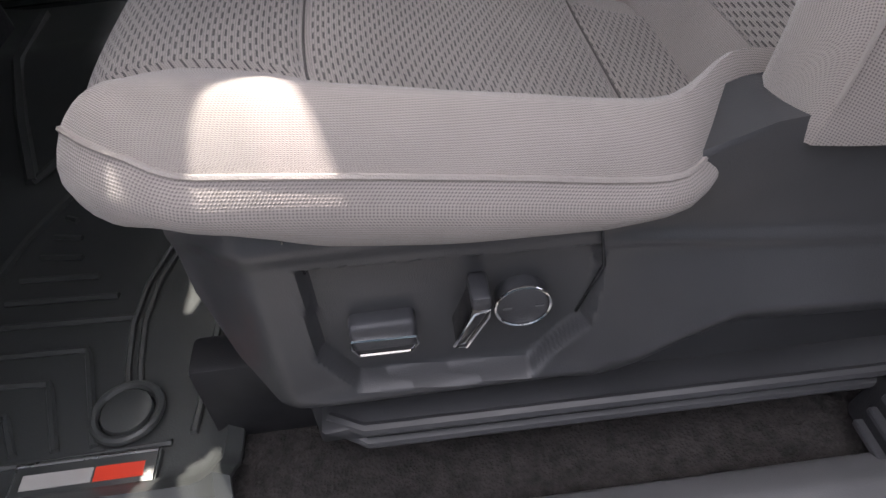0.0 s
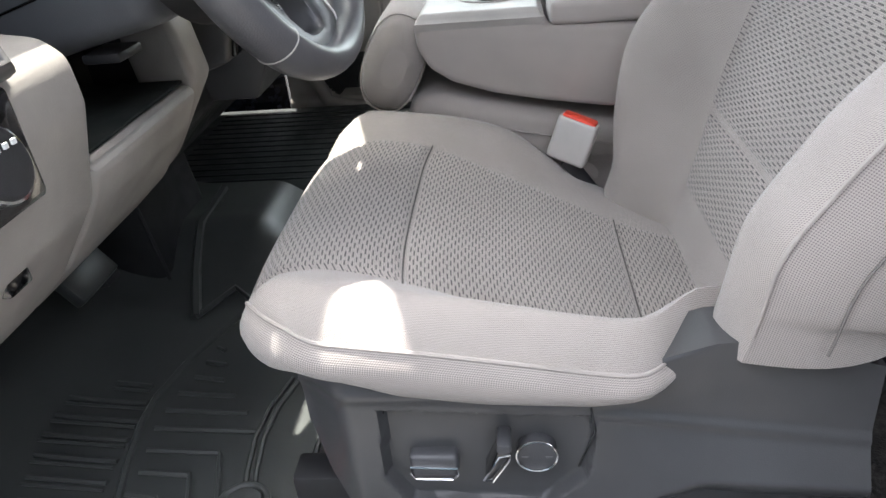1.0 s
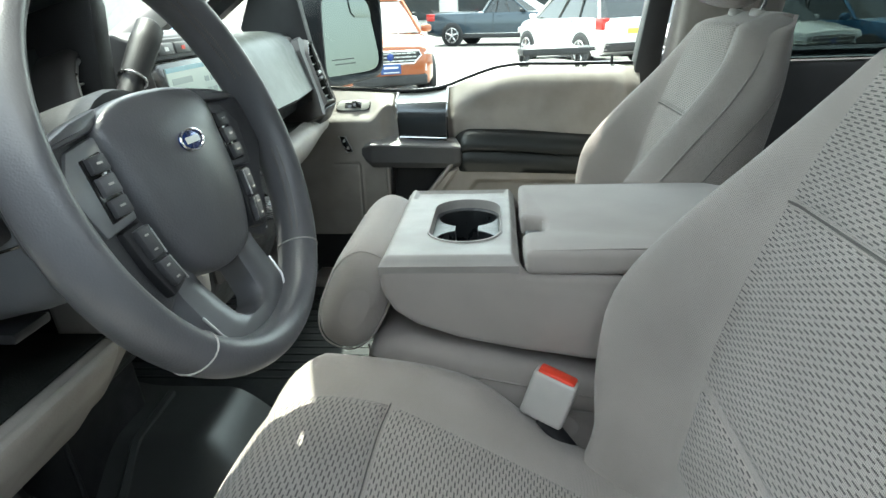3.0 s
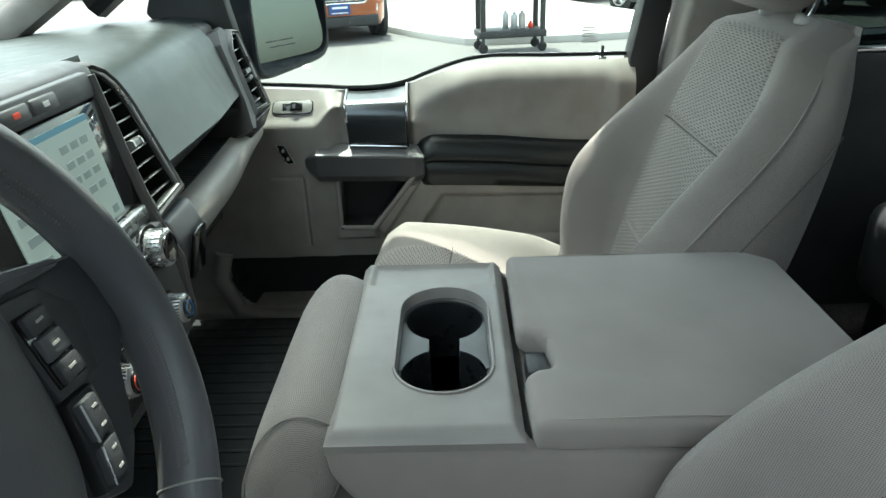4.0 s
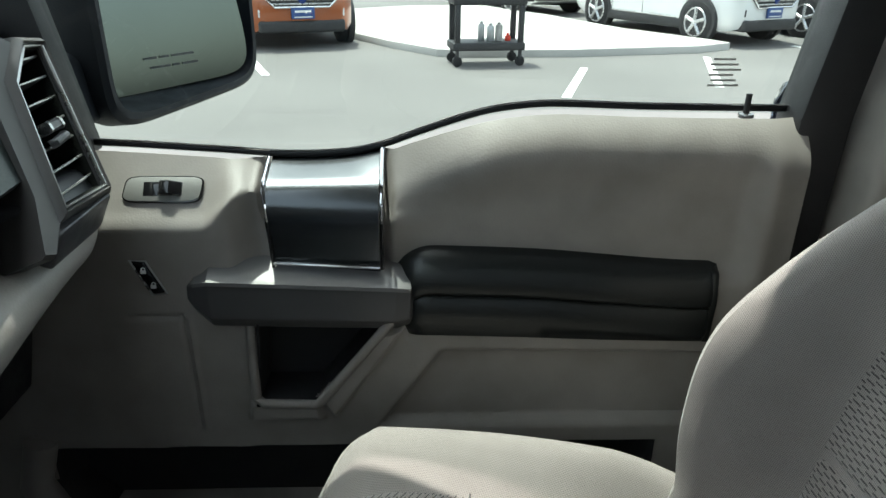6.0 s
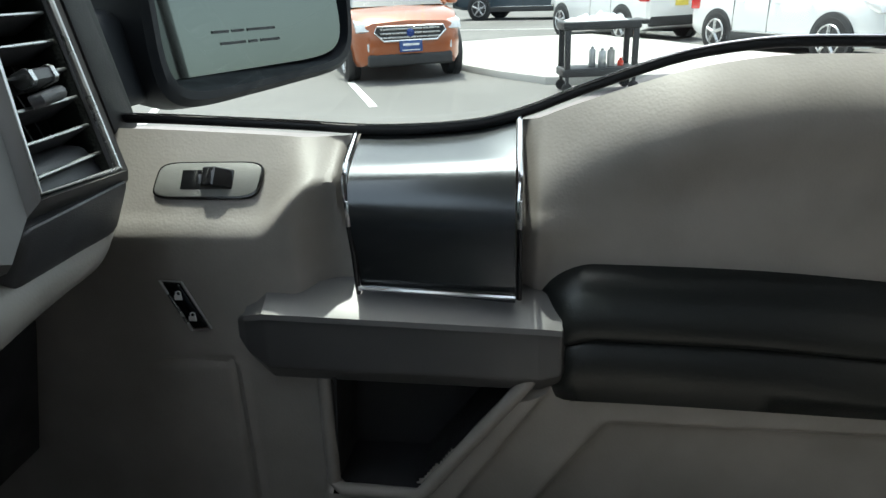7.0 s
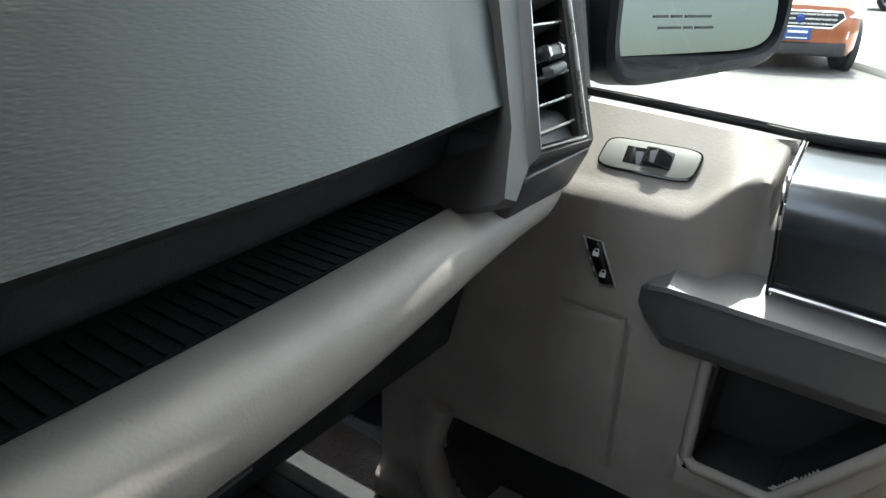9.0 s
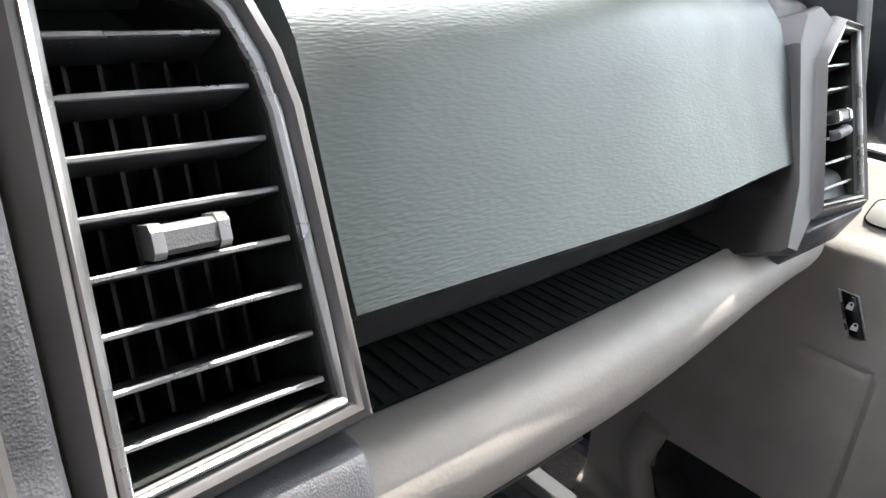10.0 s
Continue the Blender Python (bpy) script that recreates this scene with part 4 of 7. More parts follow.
pdoor = thing("passenger_door", (-0.15, 0.86, 0.62), "closed passenger door with stone grey trim and dark pull handle", "car door", "", "structure")
gx = np.concatenate([np.linspace(-0.70, -0.47, 30), np.linspace(-0.465, -0.10, 150), np.linspace(-0.095, 0.335, 80)])
gt = np.linspace(0, 1, 190)
rows = []
for x in gx:
    b = belt(x) - 0.007
    rows.append([(x, door_y(x, 0.62 + (b - 0.62) * t), 0.62 + (b - 0.62) * t) for t in gt])
part("door_trim", sheet(rows, keep=lambda i, j: not any(inside_poly(rows[i + a][j + b][0], rows[i + a][j + b][2], GRAB_CUT, 0.0005) > 0.5 for a in (0, 1) for b in (0, 1))), STONE, pdoor, "stone grey grained door trim")


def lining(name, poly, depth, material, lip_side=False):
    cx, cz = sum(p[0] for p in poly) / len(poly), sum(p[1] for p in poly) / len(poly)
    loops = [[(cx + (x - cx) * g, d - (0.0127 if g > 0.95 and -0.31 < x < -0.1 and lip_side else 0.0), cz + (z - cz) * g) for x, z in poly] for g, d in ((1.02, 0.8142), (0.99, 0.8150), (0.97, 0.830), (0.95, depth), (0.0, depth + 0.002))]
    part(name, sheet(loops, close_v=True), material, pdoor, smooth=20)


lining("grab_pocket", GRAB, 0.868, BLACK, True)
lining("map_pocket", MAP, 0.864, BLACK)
part("pocket_rim", tube([(-0.319, 0.812, 1.06), (-0.321, 0.811, 0.950), (-0.312, 0.806, 0.944), (-0.246, 0.804, 0.943), (-0.238, 0.803, 0.949), (-0.157, 0.803, 1.053), (-0.137, 0.804, 1.078)], 0.0062, 10), STONE, pdoor)
# map pocket lip
part("pocket_lip", tube([(-0.605, 0.812, 0.885), (-0.622, 0.806, 0.82), (-0.585, 0.800, 0.735), (-0.50, 0.796, 0.715), (-0.30, 0.794, 0.712), (0.10, 0.794, 0.712)], 0.021, 12), STONE, pdoor)

# dark metal bezel with bright edges
rows = []
for x in np.linspace(-0.289, -0.160, 20):
    u = (x + 0.289) / 0.129
    top_z = belt(x) - 0.004
    row = []
    for y, z in ((0.886, top_z), (0.866, top_z - 0.007), (0.840, 1.231 + 0.004 * u), (0.828, 1.226 + 0.004 * u), (0.819, 1.219 + 0.002 * u), (0.813, 1.210), (0.8095, 1.200), (0.8085, 1.185), (0.8105, 1.165), (0.815, 1.125)):
        row.append((x + 0.006 * ease(1.25, 1.12, z) * (1 - u), y + 0.004 + (0.003 - 0.006 * u) * ease(1.25, 1.19, z), z))
    rows.append(row)
bez = part("bezel", sheet(rows), BEZEL, pdoor, "brushed dark metal bezel", smooth=60)
for x in (-0.292, -0.157):
    u = 0.0 if x < -0.2 else 1.0
    o = 0.006 - 0.006 * u
    pts = [(x, 0.886, belt(x) - 0.002), (x, 0.865, belt(x) - 0.010), (x, 0.841 + o * 0.3, 1.233), (x + 0.001, 0.821 + o * 0.6, 1.221), (x + 0.003 * (1 - u), 0.813 + o, 1.207), (x + 0.004 * (1 - u), 0.8105 + o, 1.188)]
    part("bright_edge", tube(pts, 0.0024, 8), CHROME, bez)
    # same chrome strip carried on in black, painting in its fading shine
    part("dark_edge", tube([pts[-1], (x + 0.006 * (1 - u), 0.8105 + o, 1.165), (x + 0.007 * (1 - u), 0.812 + o, 1.13)], 0.0022, 8), GLOSS, bez)
part("bright_edge", tube([(-0.284, 0.816, 1.1365), (-0.160, 0.810, 1.1325)], 0.0024, 8), CHROME, bez)

# pull handle: a faceted bar
prof = [(0.840, 1.139), (0.826, 1.138), (0.798, 1.120), (0.796, 1.074), (0.806, 1.058), (0.838, 1.055)]
rows = []
for x, sc, dy in ((-0.389, 0.36, 0.016), (-0.379, 0.66, 0.008), (-0.360, 1.0, 0.0), (-0.25, 1.0, 0.0), (-0.16, 1.0, 0.0), (-0.142, 1.0, 0.0), (-0.124, 0.86, 0.004), (-0.120, 0.70, 0.014)):
    sl = (x + 0.389) / 0.27
    rows.append([(x, y + dy, 1.100 + (z - 1.100) * sc * (1 - 0.06 * sl) + 0.001 - 0.010 * sl) for y, z in prof])
bm = sheet(rows, close_v=True, cap=True)
bmesh.ops.bevel(bm, geom=[e for e in bm.edges if e.calc_face_angle(0) > 0.25], offset=0.0022, segments=2, affect="EDGES", profile=0.5)
pull = part("pull_handle", bm, HANDLE, pdoor, "dark faceted pull handle, top facet coloured lighter as if lit", smooth=10)
# paler sheet over the top facet, painting in the light it catches
lit_rows = [[Vector(row[0]) + Vector((0, 0, 0.0016)), Vector(row[1]) + Vector((0, -0.0006, 0.0018)), Vector(row[2]) + Vector((0, -0.0014, 0.0016)), Vector(row[2]) + Vector((0, -0.0022, -0.0030)), Vector(row[2]) + Vector((0, 0.0006, -0.0036))] for row in rows[1:-1]]
part("handle_cap", sheet(lit_rows), HANDLE_LIT, pull, "top facet coloured lighter for the light it catches", smooth=30)

# padded armrest
rows = []
for x in np.concatenate([np.linspace(-0.150, -0.10, 8), np.linspace(-0.09, 0.235, 12), np.linspace(0.238, 0.250, 4)]):
    near = 1 - 0.6 * ease(-0.115, -0.152, x) - 0.25 * ease(0.235, 0.25, x)
    top_z = 1.155 - 0.016 * ease(-0.10, -0.15, x) - 0.010 * ease(0.0, 0.25, x)
    row = []
    for y, z in ((0.866, top_z), (0.848, top_z - 0.0005), (0.832, top_z - 0.004), (0.818, top_z - 0.012), (0.809, top_z - 0.024), (0.804, top_z - 0.038), (0.802, top_z - 0.050), (0.805, top_z - 0.056), (0.809, top_z - 0.058), (0.805, top_z - 0.061), (0.803, top_z - 0.09), (0.808, 1.042), (0.86, 1.036)):
        sl = ease(-0.15, 0.25, x)
        row.append((x, 0.866 - (0.866 - y) * (0.35 + 0.65 * near), z - 0.012 * sl))
    rows.append(row)
part("armrest", sheet(rows, cap=False), ARM_HIDE, pdoor, "black padded armrest", smooth=70)
part("armrest_end", prism([(0.810, 1.026), (0.806, 1.085), (0.814, 1.122), (0.87, 1.132), (0.87, 1.026)], "x", 0.238, 0.249, 0.004), ARM_HIDE, pdoor)

# window switch in its plate
sx, sy_, sz = -0.408, 0.8425, 1.2185
lean = Matrix.Translation((sx, sy_, sz)) @ Matrix.Rotation(radians(51), 4, "X")
bm = bmesh.new()
outline = []
for k in range(32):
    q = -2 * math.pi * k / 32
    cu, cv = math.copysign(abs(math.cos(q)) ** 0.34, math.cos(q)), math.copysign(abs(math.sin(q)) ** 0.42, math.sin(q))
    outline.append((0.0435 * cu + 0.002 * cv, 0.0150 * cv))
bm = prism(outline, "z", -0.003, 0.0012, 0.0006)
bmesh.ops.transform(bm, matrix=lean, verts=bm.verts)
swp = part("window_switch", bm, PLATE_GREY, pdoor, "grey window switch plate")
bm = prism([(a * 1.035, b * 1.09) for a, b in outline], "z", -0.004, 0.0004, 0.0003)
bmesh.ops.transform(bm, matrix=lean, verts=bm.verts)
part("plate_gap", bm, GLOSS, swp)
bm = box(-0.022, 0.006, -0.0085, 0.0085, -0.002, 0.0016, 0.0004)
bmesh.ops.transform(bm, matrix=lean, verts=bm.verts)
part("well", bm, GLOSS, swp)
bm = prism([(-0.006, 0.0), (-0.002, 0.0085), (0.009, 0.0095), (0.022, 0.002), (0.022, 0.0)], "y", -0.0085, 0.0085, 0.0016, 3)
bmesh.ops.transform(bm, matrix=lean, verts=bm.verts)
part("rocker", bm, GLOSS, swp)

# lock buttons
lk = prism([(-0.447, 1.142), (-0.431, 1.141), (-0.412, 1.101), (-0.427, 1.099)], "y", 0.8095, 0.824, 0.003)
lkp = part("lock_switch", lk, GLOSS, pdoor, "black lock switch with two symbols")
part("lock_rim", tube([(-0.448, 0.811, 1.143), (-0.430, 0.811, 1.142), (-0.411, 0.811, 1.100), (-0.428, 0.811, 1.098)], 0.0012, 6, True), SATIN, lkp)
for x, z in ((-0.4335, 1.130), (-0.4245, 1.111)):
    part("symbol", box(x - 0.003, x + 0.003, 0.8082, 0.8094, z - 0.003, z + 0.001), WHITE, lkp)
    part("symbol", ring((x + 0.0006, 0.8088, z + 0.0025), (0, 1, 0), 0.0021, 0.0006, 12, 5), WHITE, lkp)

# belt strip, glass, lock knob
bx = [float(v) for v in np.linspace(-0.52, 0.335, 60)]
part("belt_seal", tube([(x, 0.886, belt(x) - 0.001) for x in bx], 0.0044, 10), BLACK, pdoor)
part("belt_trim", tube([(x, 0.8825, belt(x) + 0.0030) for x in bx], 0.0011, 6), CHROME, pdoor)
gl = [[(x, 0.897 - 0.12 * (t * 0.55) ** 1.5, belt(x) - 0.01 + (1.80 - belt(x)) * t) for x in np.linspace(-0.56, 0.34 , 20)] for t in np.linspace(0, 1, 8)]
part("pane", sheet(gl), PANE, pdoor)
part("lock_knob", disc((0.268, 0.868, 1.296), (0, 0, 1), 0.0035, 0.030, 12, 0.001), BLACK, pdoor)
part("knob_collar", disc((0.268, 0.868, 1.298), (0, 0, 1), 0.009, 0.005, 16, 0.001), SATIN, pdoor)
# window frame: front post, rear post and the upper rail
part("front_post", prism([(-0.492, 1.25), (-0.555, 1.25), (-0.70, 1.42), (-0.62, 1.62), (-0.585, 1.60), (-0.540, 1.50)], "y", 0.865, 0.905, 0.006), BLACK, pdoor)
part("rear_post", prism([(0.318, 1.0), (0.322, 1.30), (0.405, 1.80), (0.455, 1.80), (0.385, 1.30), (0.375, 1.0)], "y", 0.845, 0.905, 0.006), BLACK, pdoor)
part("top_rail", tube([(-0.80, 0.86, 1.44), (-0.45, 0.82, 1.68), (-0.15, 0.79, 1.80), (0.2, 0.785, 1.815), (0.45, 0.79, 1.81)], 0.03, 8), BLACK, pdoor)
# outer skin
skin = [[(x, 0.905 + 0.055 * math.sin(math.pi * t) ** 0.6, 0.55 + (belt(x) - 0.578) * t) for t in np.linspace(0, 1, 10)] for x in np.linspace(-0.72, 0.36, 16)]
part("outer_skin", sheet(skin), TRUCK_PAINT, pdoor)

# pane sticker: lines of small print as plain bars
stk = thing("window_sticker", (0.22, 0.889, 1.34), "small clear sticker with rows of grey print on the window", "sticker")
for i in range(6):
    part("print_bar", box(0.225 + 0.003 * (i % 2), 0.262 - 0.004 * (i % 3), 0.8880, 0.8884, 1.330 + 0.006 * i, 1.3325 + 0.006 * i), LIGHT_GREY, stk)

# centre pillar on the passenger's side with belt
bp = prism([(0.385, 1.14), (0.395, 1.30), (0.475, 1.80), (0.72, 1.80), (0.63, 1.30), (0.60, 1.14)], "y", 0.785, 0.90, 0.018, 3)
lone("pillar", bp, STONE, "stone grey centre pillar trim", "pillar", "structure")
lone("pillar", prism([(0.375, 0.66), (0.383, 1.137), (0.54, 1.137), (0.56, 0.66)], "y", 0.80, 0.90, 0.012, 3), DARK, "dark grey lower pillar trim", "pillar", "structure")
belt_root = thing("seat_belt", (0.50, 0.77, 1.3), "grey woven seat belt hanging from the pillar", "seat belt")
part("webbing", prism([(0.505, 0.90), (0.545, 0.90), (0.60, 1.66), (0.56, 1.66)], "y", 0.758, 0.7605), CLOTH_SIDE, belt_root)
part("guide", box(0.555, 0.61, 0.755, 0.785, 1.64, 1.70, 0.01, 3), STONE_SMOOTH, belt_root)
# rear door
lone("wall_east", box(0.58, 1.5, 0.85, 0.94, 0.55, 1.30, 0.02), DARK, "dark rear door trim on the passenger's side", "rear door", "structure")
lone("trim", tube([(0.58, 0.862, 1.303), (1.48, 0.862, 1.303)], 0.006, 8), CHROME, "bright belt strip on the rear door", "trim", "structure")
lone("window_east", box(0.60, 1.45, 0.90, 0.904, 1.30, 1.80), REAR_PANE, "rear side window", "window", "structure")
lone("pillar", box(1.40, 1.52, 0.80, 0.92, 1.28, 1.84, 0.02), DARK, "rear pillar trim", "pillar", "structure")
lone("truck_side", box(0.36, 1.62, 0.945, 1.02, 0.5, 1.33, 0.04), TRUCK_PAINT, "dark blue painted rear flank of the truck", "truck side", "structure")

# ---- door mirror ----
TRUCK_BLACK = mat("black_mirror_plastic", (0.009, 0.011, 0.016), 0.55, grain=0.2, grain_size=0.0012, spec=0.3)
mr = thing("door_mirror", (-0.50, 0.93, 1.28), "black housed door mirror outside the passenger window", "door mirror")
A, B = Vector((-0.515, 1.005, 0)), Vector((-0.408, 1.335, 0))
r_ = (B - A).normalized()
n_ = Vector((r_.y, -r_.x, 0))                                     # faces back, towards the driver
if n_.x < 0:
    n_ = -n_


def mirror_outline(grow, depth, taper=1.0):
    W = (B - A).length / 2
    cx, cz = (A + B) / 2, 1.385
    pts = []
    for k in range(48):
        a = 2 * math.pi * k / 48
        u = math.copysign(abs(math.cos(a)) ** 0.30, math.cos(a)) * (W + grow) * taper
        v = math.copysign(abs(math.sin(a)) ** 0.30, math.sin(a)) * (0.122 + grow) * taper
        pts.append(Vector((cx.x, cx.y, cz + v + u * 0.02)) + r_ * u - n_ * depth)
    return pts


part("housing", sheet([mirror_outline(-0.005, 0.140), mirror_outline(-0.003, 0.055), mirror_outline(0.002, -0.005), mirror_outline(0.010, -0.006), mirror_outline(0.017, 0.0), mirror_outline(0.021, 0.03), mirror_outline(0.015, 0.08), mirror_outline(0.006, 0.13), mirror_outline(0.0, 0.16, 0.88), mirror_outline(0.0, 0.175, 0.6), [(A + B) / 2 + Vector((0, 0, 1.385)) - n_ * 0.178] * 48], close_v=True), TRUCK_BLACK, mr)
bm = bmesh.new()
mid_m = (A + B) / 2 + Vector((0, 0, 1.385))
for_glass = []
for p in mirror_outline(-0.0045, 0.064):
    rel = p - mid_m
    for_glass.append(p - n_ * (0.122 * rel.z - 0.30 * rel.dot(r_)))         # the glass leans up and inwards in its shell
bm.faces.new([bm.verts.new(p) for p in for_glass])
bmesh.ops.recalc_face_normals(bm, faces=bm.faces[:])
part("mirror_glass", bm, m_mirror, mr, "flat mirror glass", smooth=0)
on_glass = lambda u, v, lift=0.0015: mid_m + r_ * u + Vector((0, 0, v)) - n_ * (0.064 + 0.122 * v - 0.30 * u - lift)
corner = [(0.075, 0.108), (0.079, 0.066), (0.092, 0.052), (0.155, 0.050), (0.160, 0.056), (0.160, 0.104), (0.154, 0.110)]
bm = bmesh.new()
ring_lo, ring_hi = ([bm.verts.new(on_glass(u, v, h)) for u, v in corner] for h in (0.0005, 0.004))
top_c = bm.verts.new(on_glass(0.119, 0.082, 0.007))
for k in range(len(corner)):
    q = (k + 1) % len(corner)
    bm.faces.new((ring_lo[k], ring_lo[q], ring_hi[q], ring_hi[k]))
    bm.faces.new((ring_hi[k], ring_hi[q], top_c))
bmesh.ops.recalc_face_normals(bm, faces=bm.faces[:])
glass_m = mr.children[-1]
part("blind_spot_mirror", bm, m_mirror, glass_m, "small wide-angle mirror in the corner", smooth=60)
for row, (u0, words) in enumerate(((-0.028, (0.022, 0.016, 0.040)), (-0.020, (0.034, 0.012, 0.028)))):
    for w_ in words:
        part("print_bar", sheet([[on_glass(u0, -0.072 - 0.014 * row), on_glass(u0 + w_, -0.072 - 0.014 * row)], [on_glass(u0, -0.0688 - 0.014 * row), on_glass(u0 + w_, -0.0688 - 0.014 * row)]]), DARK, glass_m)
        u0 += w_ + 0.005
part("arm", prism([(-0.62, 1.255), (-0.535, 1.255), (-0.545, 1.345), (-0.62, 1.355)], "y", 0.90, 1.03, 0.015, 3), TRUCK_BLACK, mr)

# ---- dashboard ----
dash = thing("dashboard", (-0.6, 0.0, 1.0), "black and stone grey dashboard with air vents and screen", "dashboard", "", "structure")


def sweep(prof_at, y0, y1, n, cap=True):
    rows = []
    for y in np.linspace(y0, y1, n):
        rows.append([(px, y, pz) for px, pz in prof_at(y)])
    return sheet(rows, close_v=True, cap=cap)


def pad_prof(y):
    back_off = -0.022 * ease(0.45, 0.72, y)
    b = back_off
    return [(-1.10, 1.372), (-0.80, 1.405), (-0.62, 1.418), (-0.56 + b, 1.418), (-0.530 + b, 1.413), (-0.510 + b, 1.402), (-0.495 + b, 1.385), (-0.484 + b, 1.36), (-0.467 + b, 1.32), (-0.453 + b, 1.290), (-0.449 + b, 1.282), (-0.456 + b, 1.275), (-0.50 + b, 1.270), (-0.60, 1.26), (-1.10, 1.26)]


part("passenger_pad", sweep(pad_prof, 0.250, 0.705, 24), PAD, dash, "dark grained soft pad", smooth=50)
part("top_pad", sweep(lambda y: [(-1.10, 1.372), (-0.80, 1.405), (-0.62, 1.418), (-0.56, 1.424), (-0.535, 1.428), (-0.53, 1.40), (-0.60, 1.26), (-1.10, 1.26)], -0.85, 0.2495, 24), PAD, dash)
part("end_pad", sweep(lambda y: [(-1.10, 1.372), (-0.80, 1.405), (-0.62, 1.412), (-0.575, 1.405), (-0.56, 1.38), (-0.56, 1.26), (-1.10, 1.26)], 0.7055, 0.86, 6), PAD, dash)


def shelf_off(y):
    return -0.026 * ease(0.30, 0.86, y)


part("recess", sweep(lambda y: [(-0.478 + shelf_off(y), 1.274), (-0.490 + shelf_off(y), 1.258), (-0.4935 + shelf_off(y), 1.238), (-0.497 + shelf_off(y), 1.232), (-0.505 + shelf_off(y), 1.227), (-0.53 + shelf_off(y), 1.212), (-0.62, 1.212), (-0.62, 1.274)], 0.262, 0.79, 16), BLACK, dash, "dark strip in the recess")
part("shelf_liner", sweep(lambda y: [(-0.60, 1.196), (-0.60, 1.2065), (-0.4775 + shelf_off(y), 1.2065), (-0.4755 + shelf_off(y), 1.196)], 0.262, 0.79, 16), RUBBER_DULL, dash, "black rubber shelf liner")
for i in range(46):
    y = 0.275 + 0.0112 * i
    part("liner_rib", box(-0.53 + shelf_off(y), -0.4785 + shelf_off(y), y, y + 0.005, 1.2055, 1.2075), RUBBER_DULL, dash)


def shelf_prof(y):
    o = shelf_off(y)
    return [(-0.4745 + o, 1.2070), (-0.471 + o, 1.2088), (-0.457 + o, 1.2062), (-0.447 + o, 1.2030), (-0.4405 + o, 1.1985), (-0.437 + o, 1.192), (-0.434 + o, 1.182), (-0.433 + o, 1.170), (-0.4365 + o, 1.157), (-0.447 + o, 1.147), (-0.468 + o, 1.141), (-0.54 + o, 1.132), (-0.62, 1.125), (-0.62, 1.195), (-0.4745 + o, 1.195)]


rows = []
for y in np.concatenate([np.linspace(0.245, 0.74, 26), np.linspace(0.75, 0.808, 10)]):
    thin = 1.0 - 0.45 * ease(0.45, 0.74, y)
    sc = 1.0 - 0.75 * max(0, (y - 0.74) / 0.070) ** 2.2
    rows.append([(-0.49 + (px + 0.49) * (0.35 + 0.65 * sc), y, 1.200 + (pz - 1.200) * sc * (thin if pz < 1.2 else 1)) for px, pz in shelf_prof(y)])
part("shelf_lip", sheet(rows, close_v=True, cap=True), STONE, dash, "stone grey padded lip of the shelf", smooth=60)
# black here paints in the shade that fills the space below the lip
part("glovebox", sweep(lambda y: [(-0.530 + shelf_off(y), 1.128), (-0.535 + shelf_off(y), 1.10), (-0.59, 0.98), (-0.66, 0.93), (-0.70, 1.12)], 0.25, 0.80, 12), BLACK, dash, "glovebox door coloured black for the shade under the lip")
part("glovebox_slot", tube([(-0.4395, 0.31, 1.152), (-0.4405, 0.36, 1.152), (-0.442, 0.41, 1.152)], 0.0016, 5), BLACK, dash)


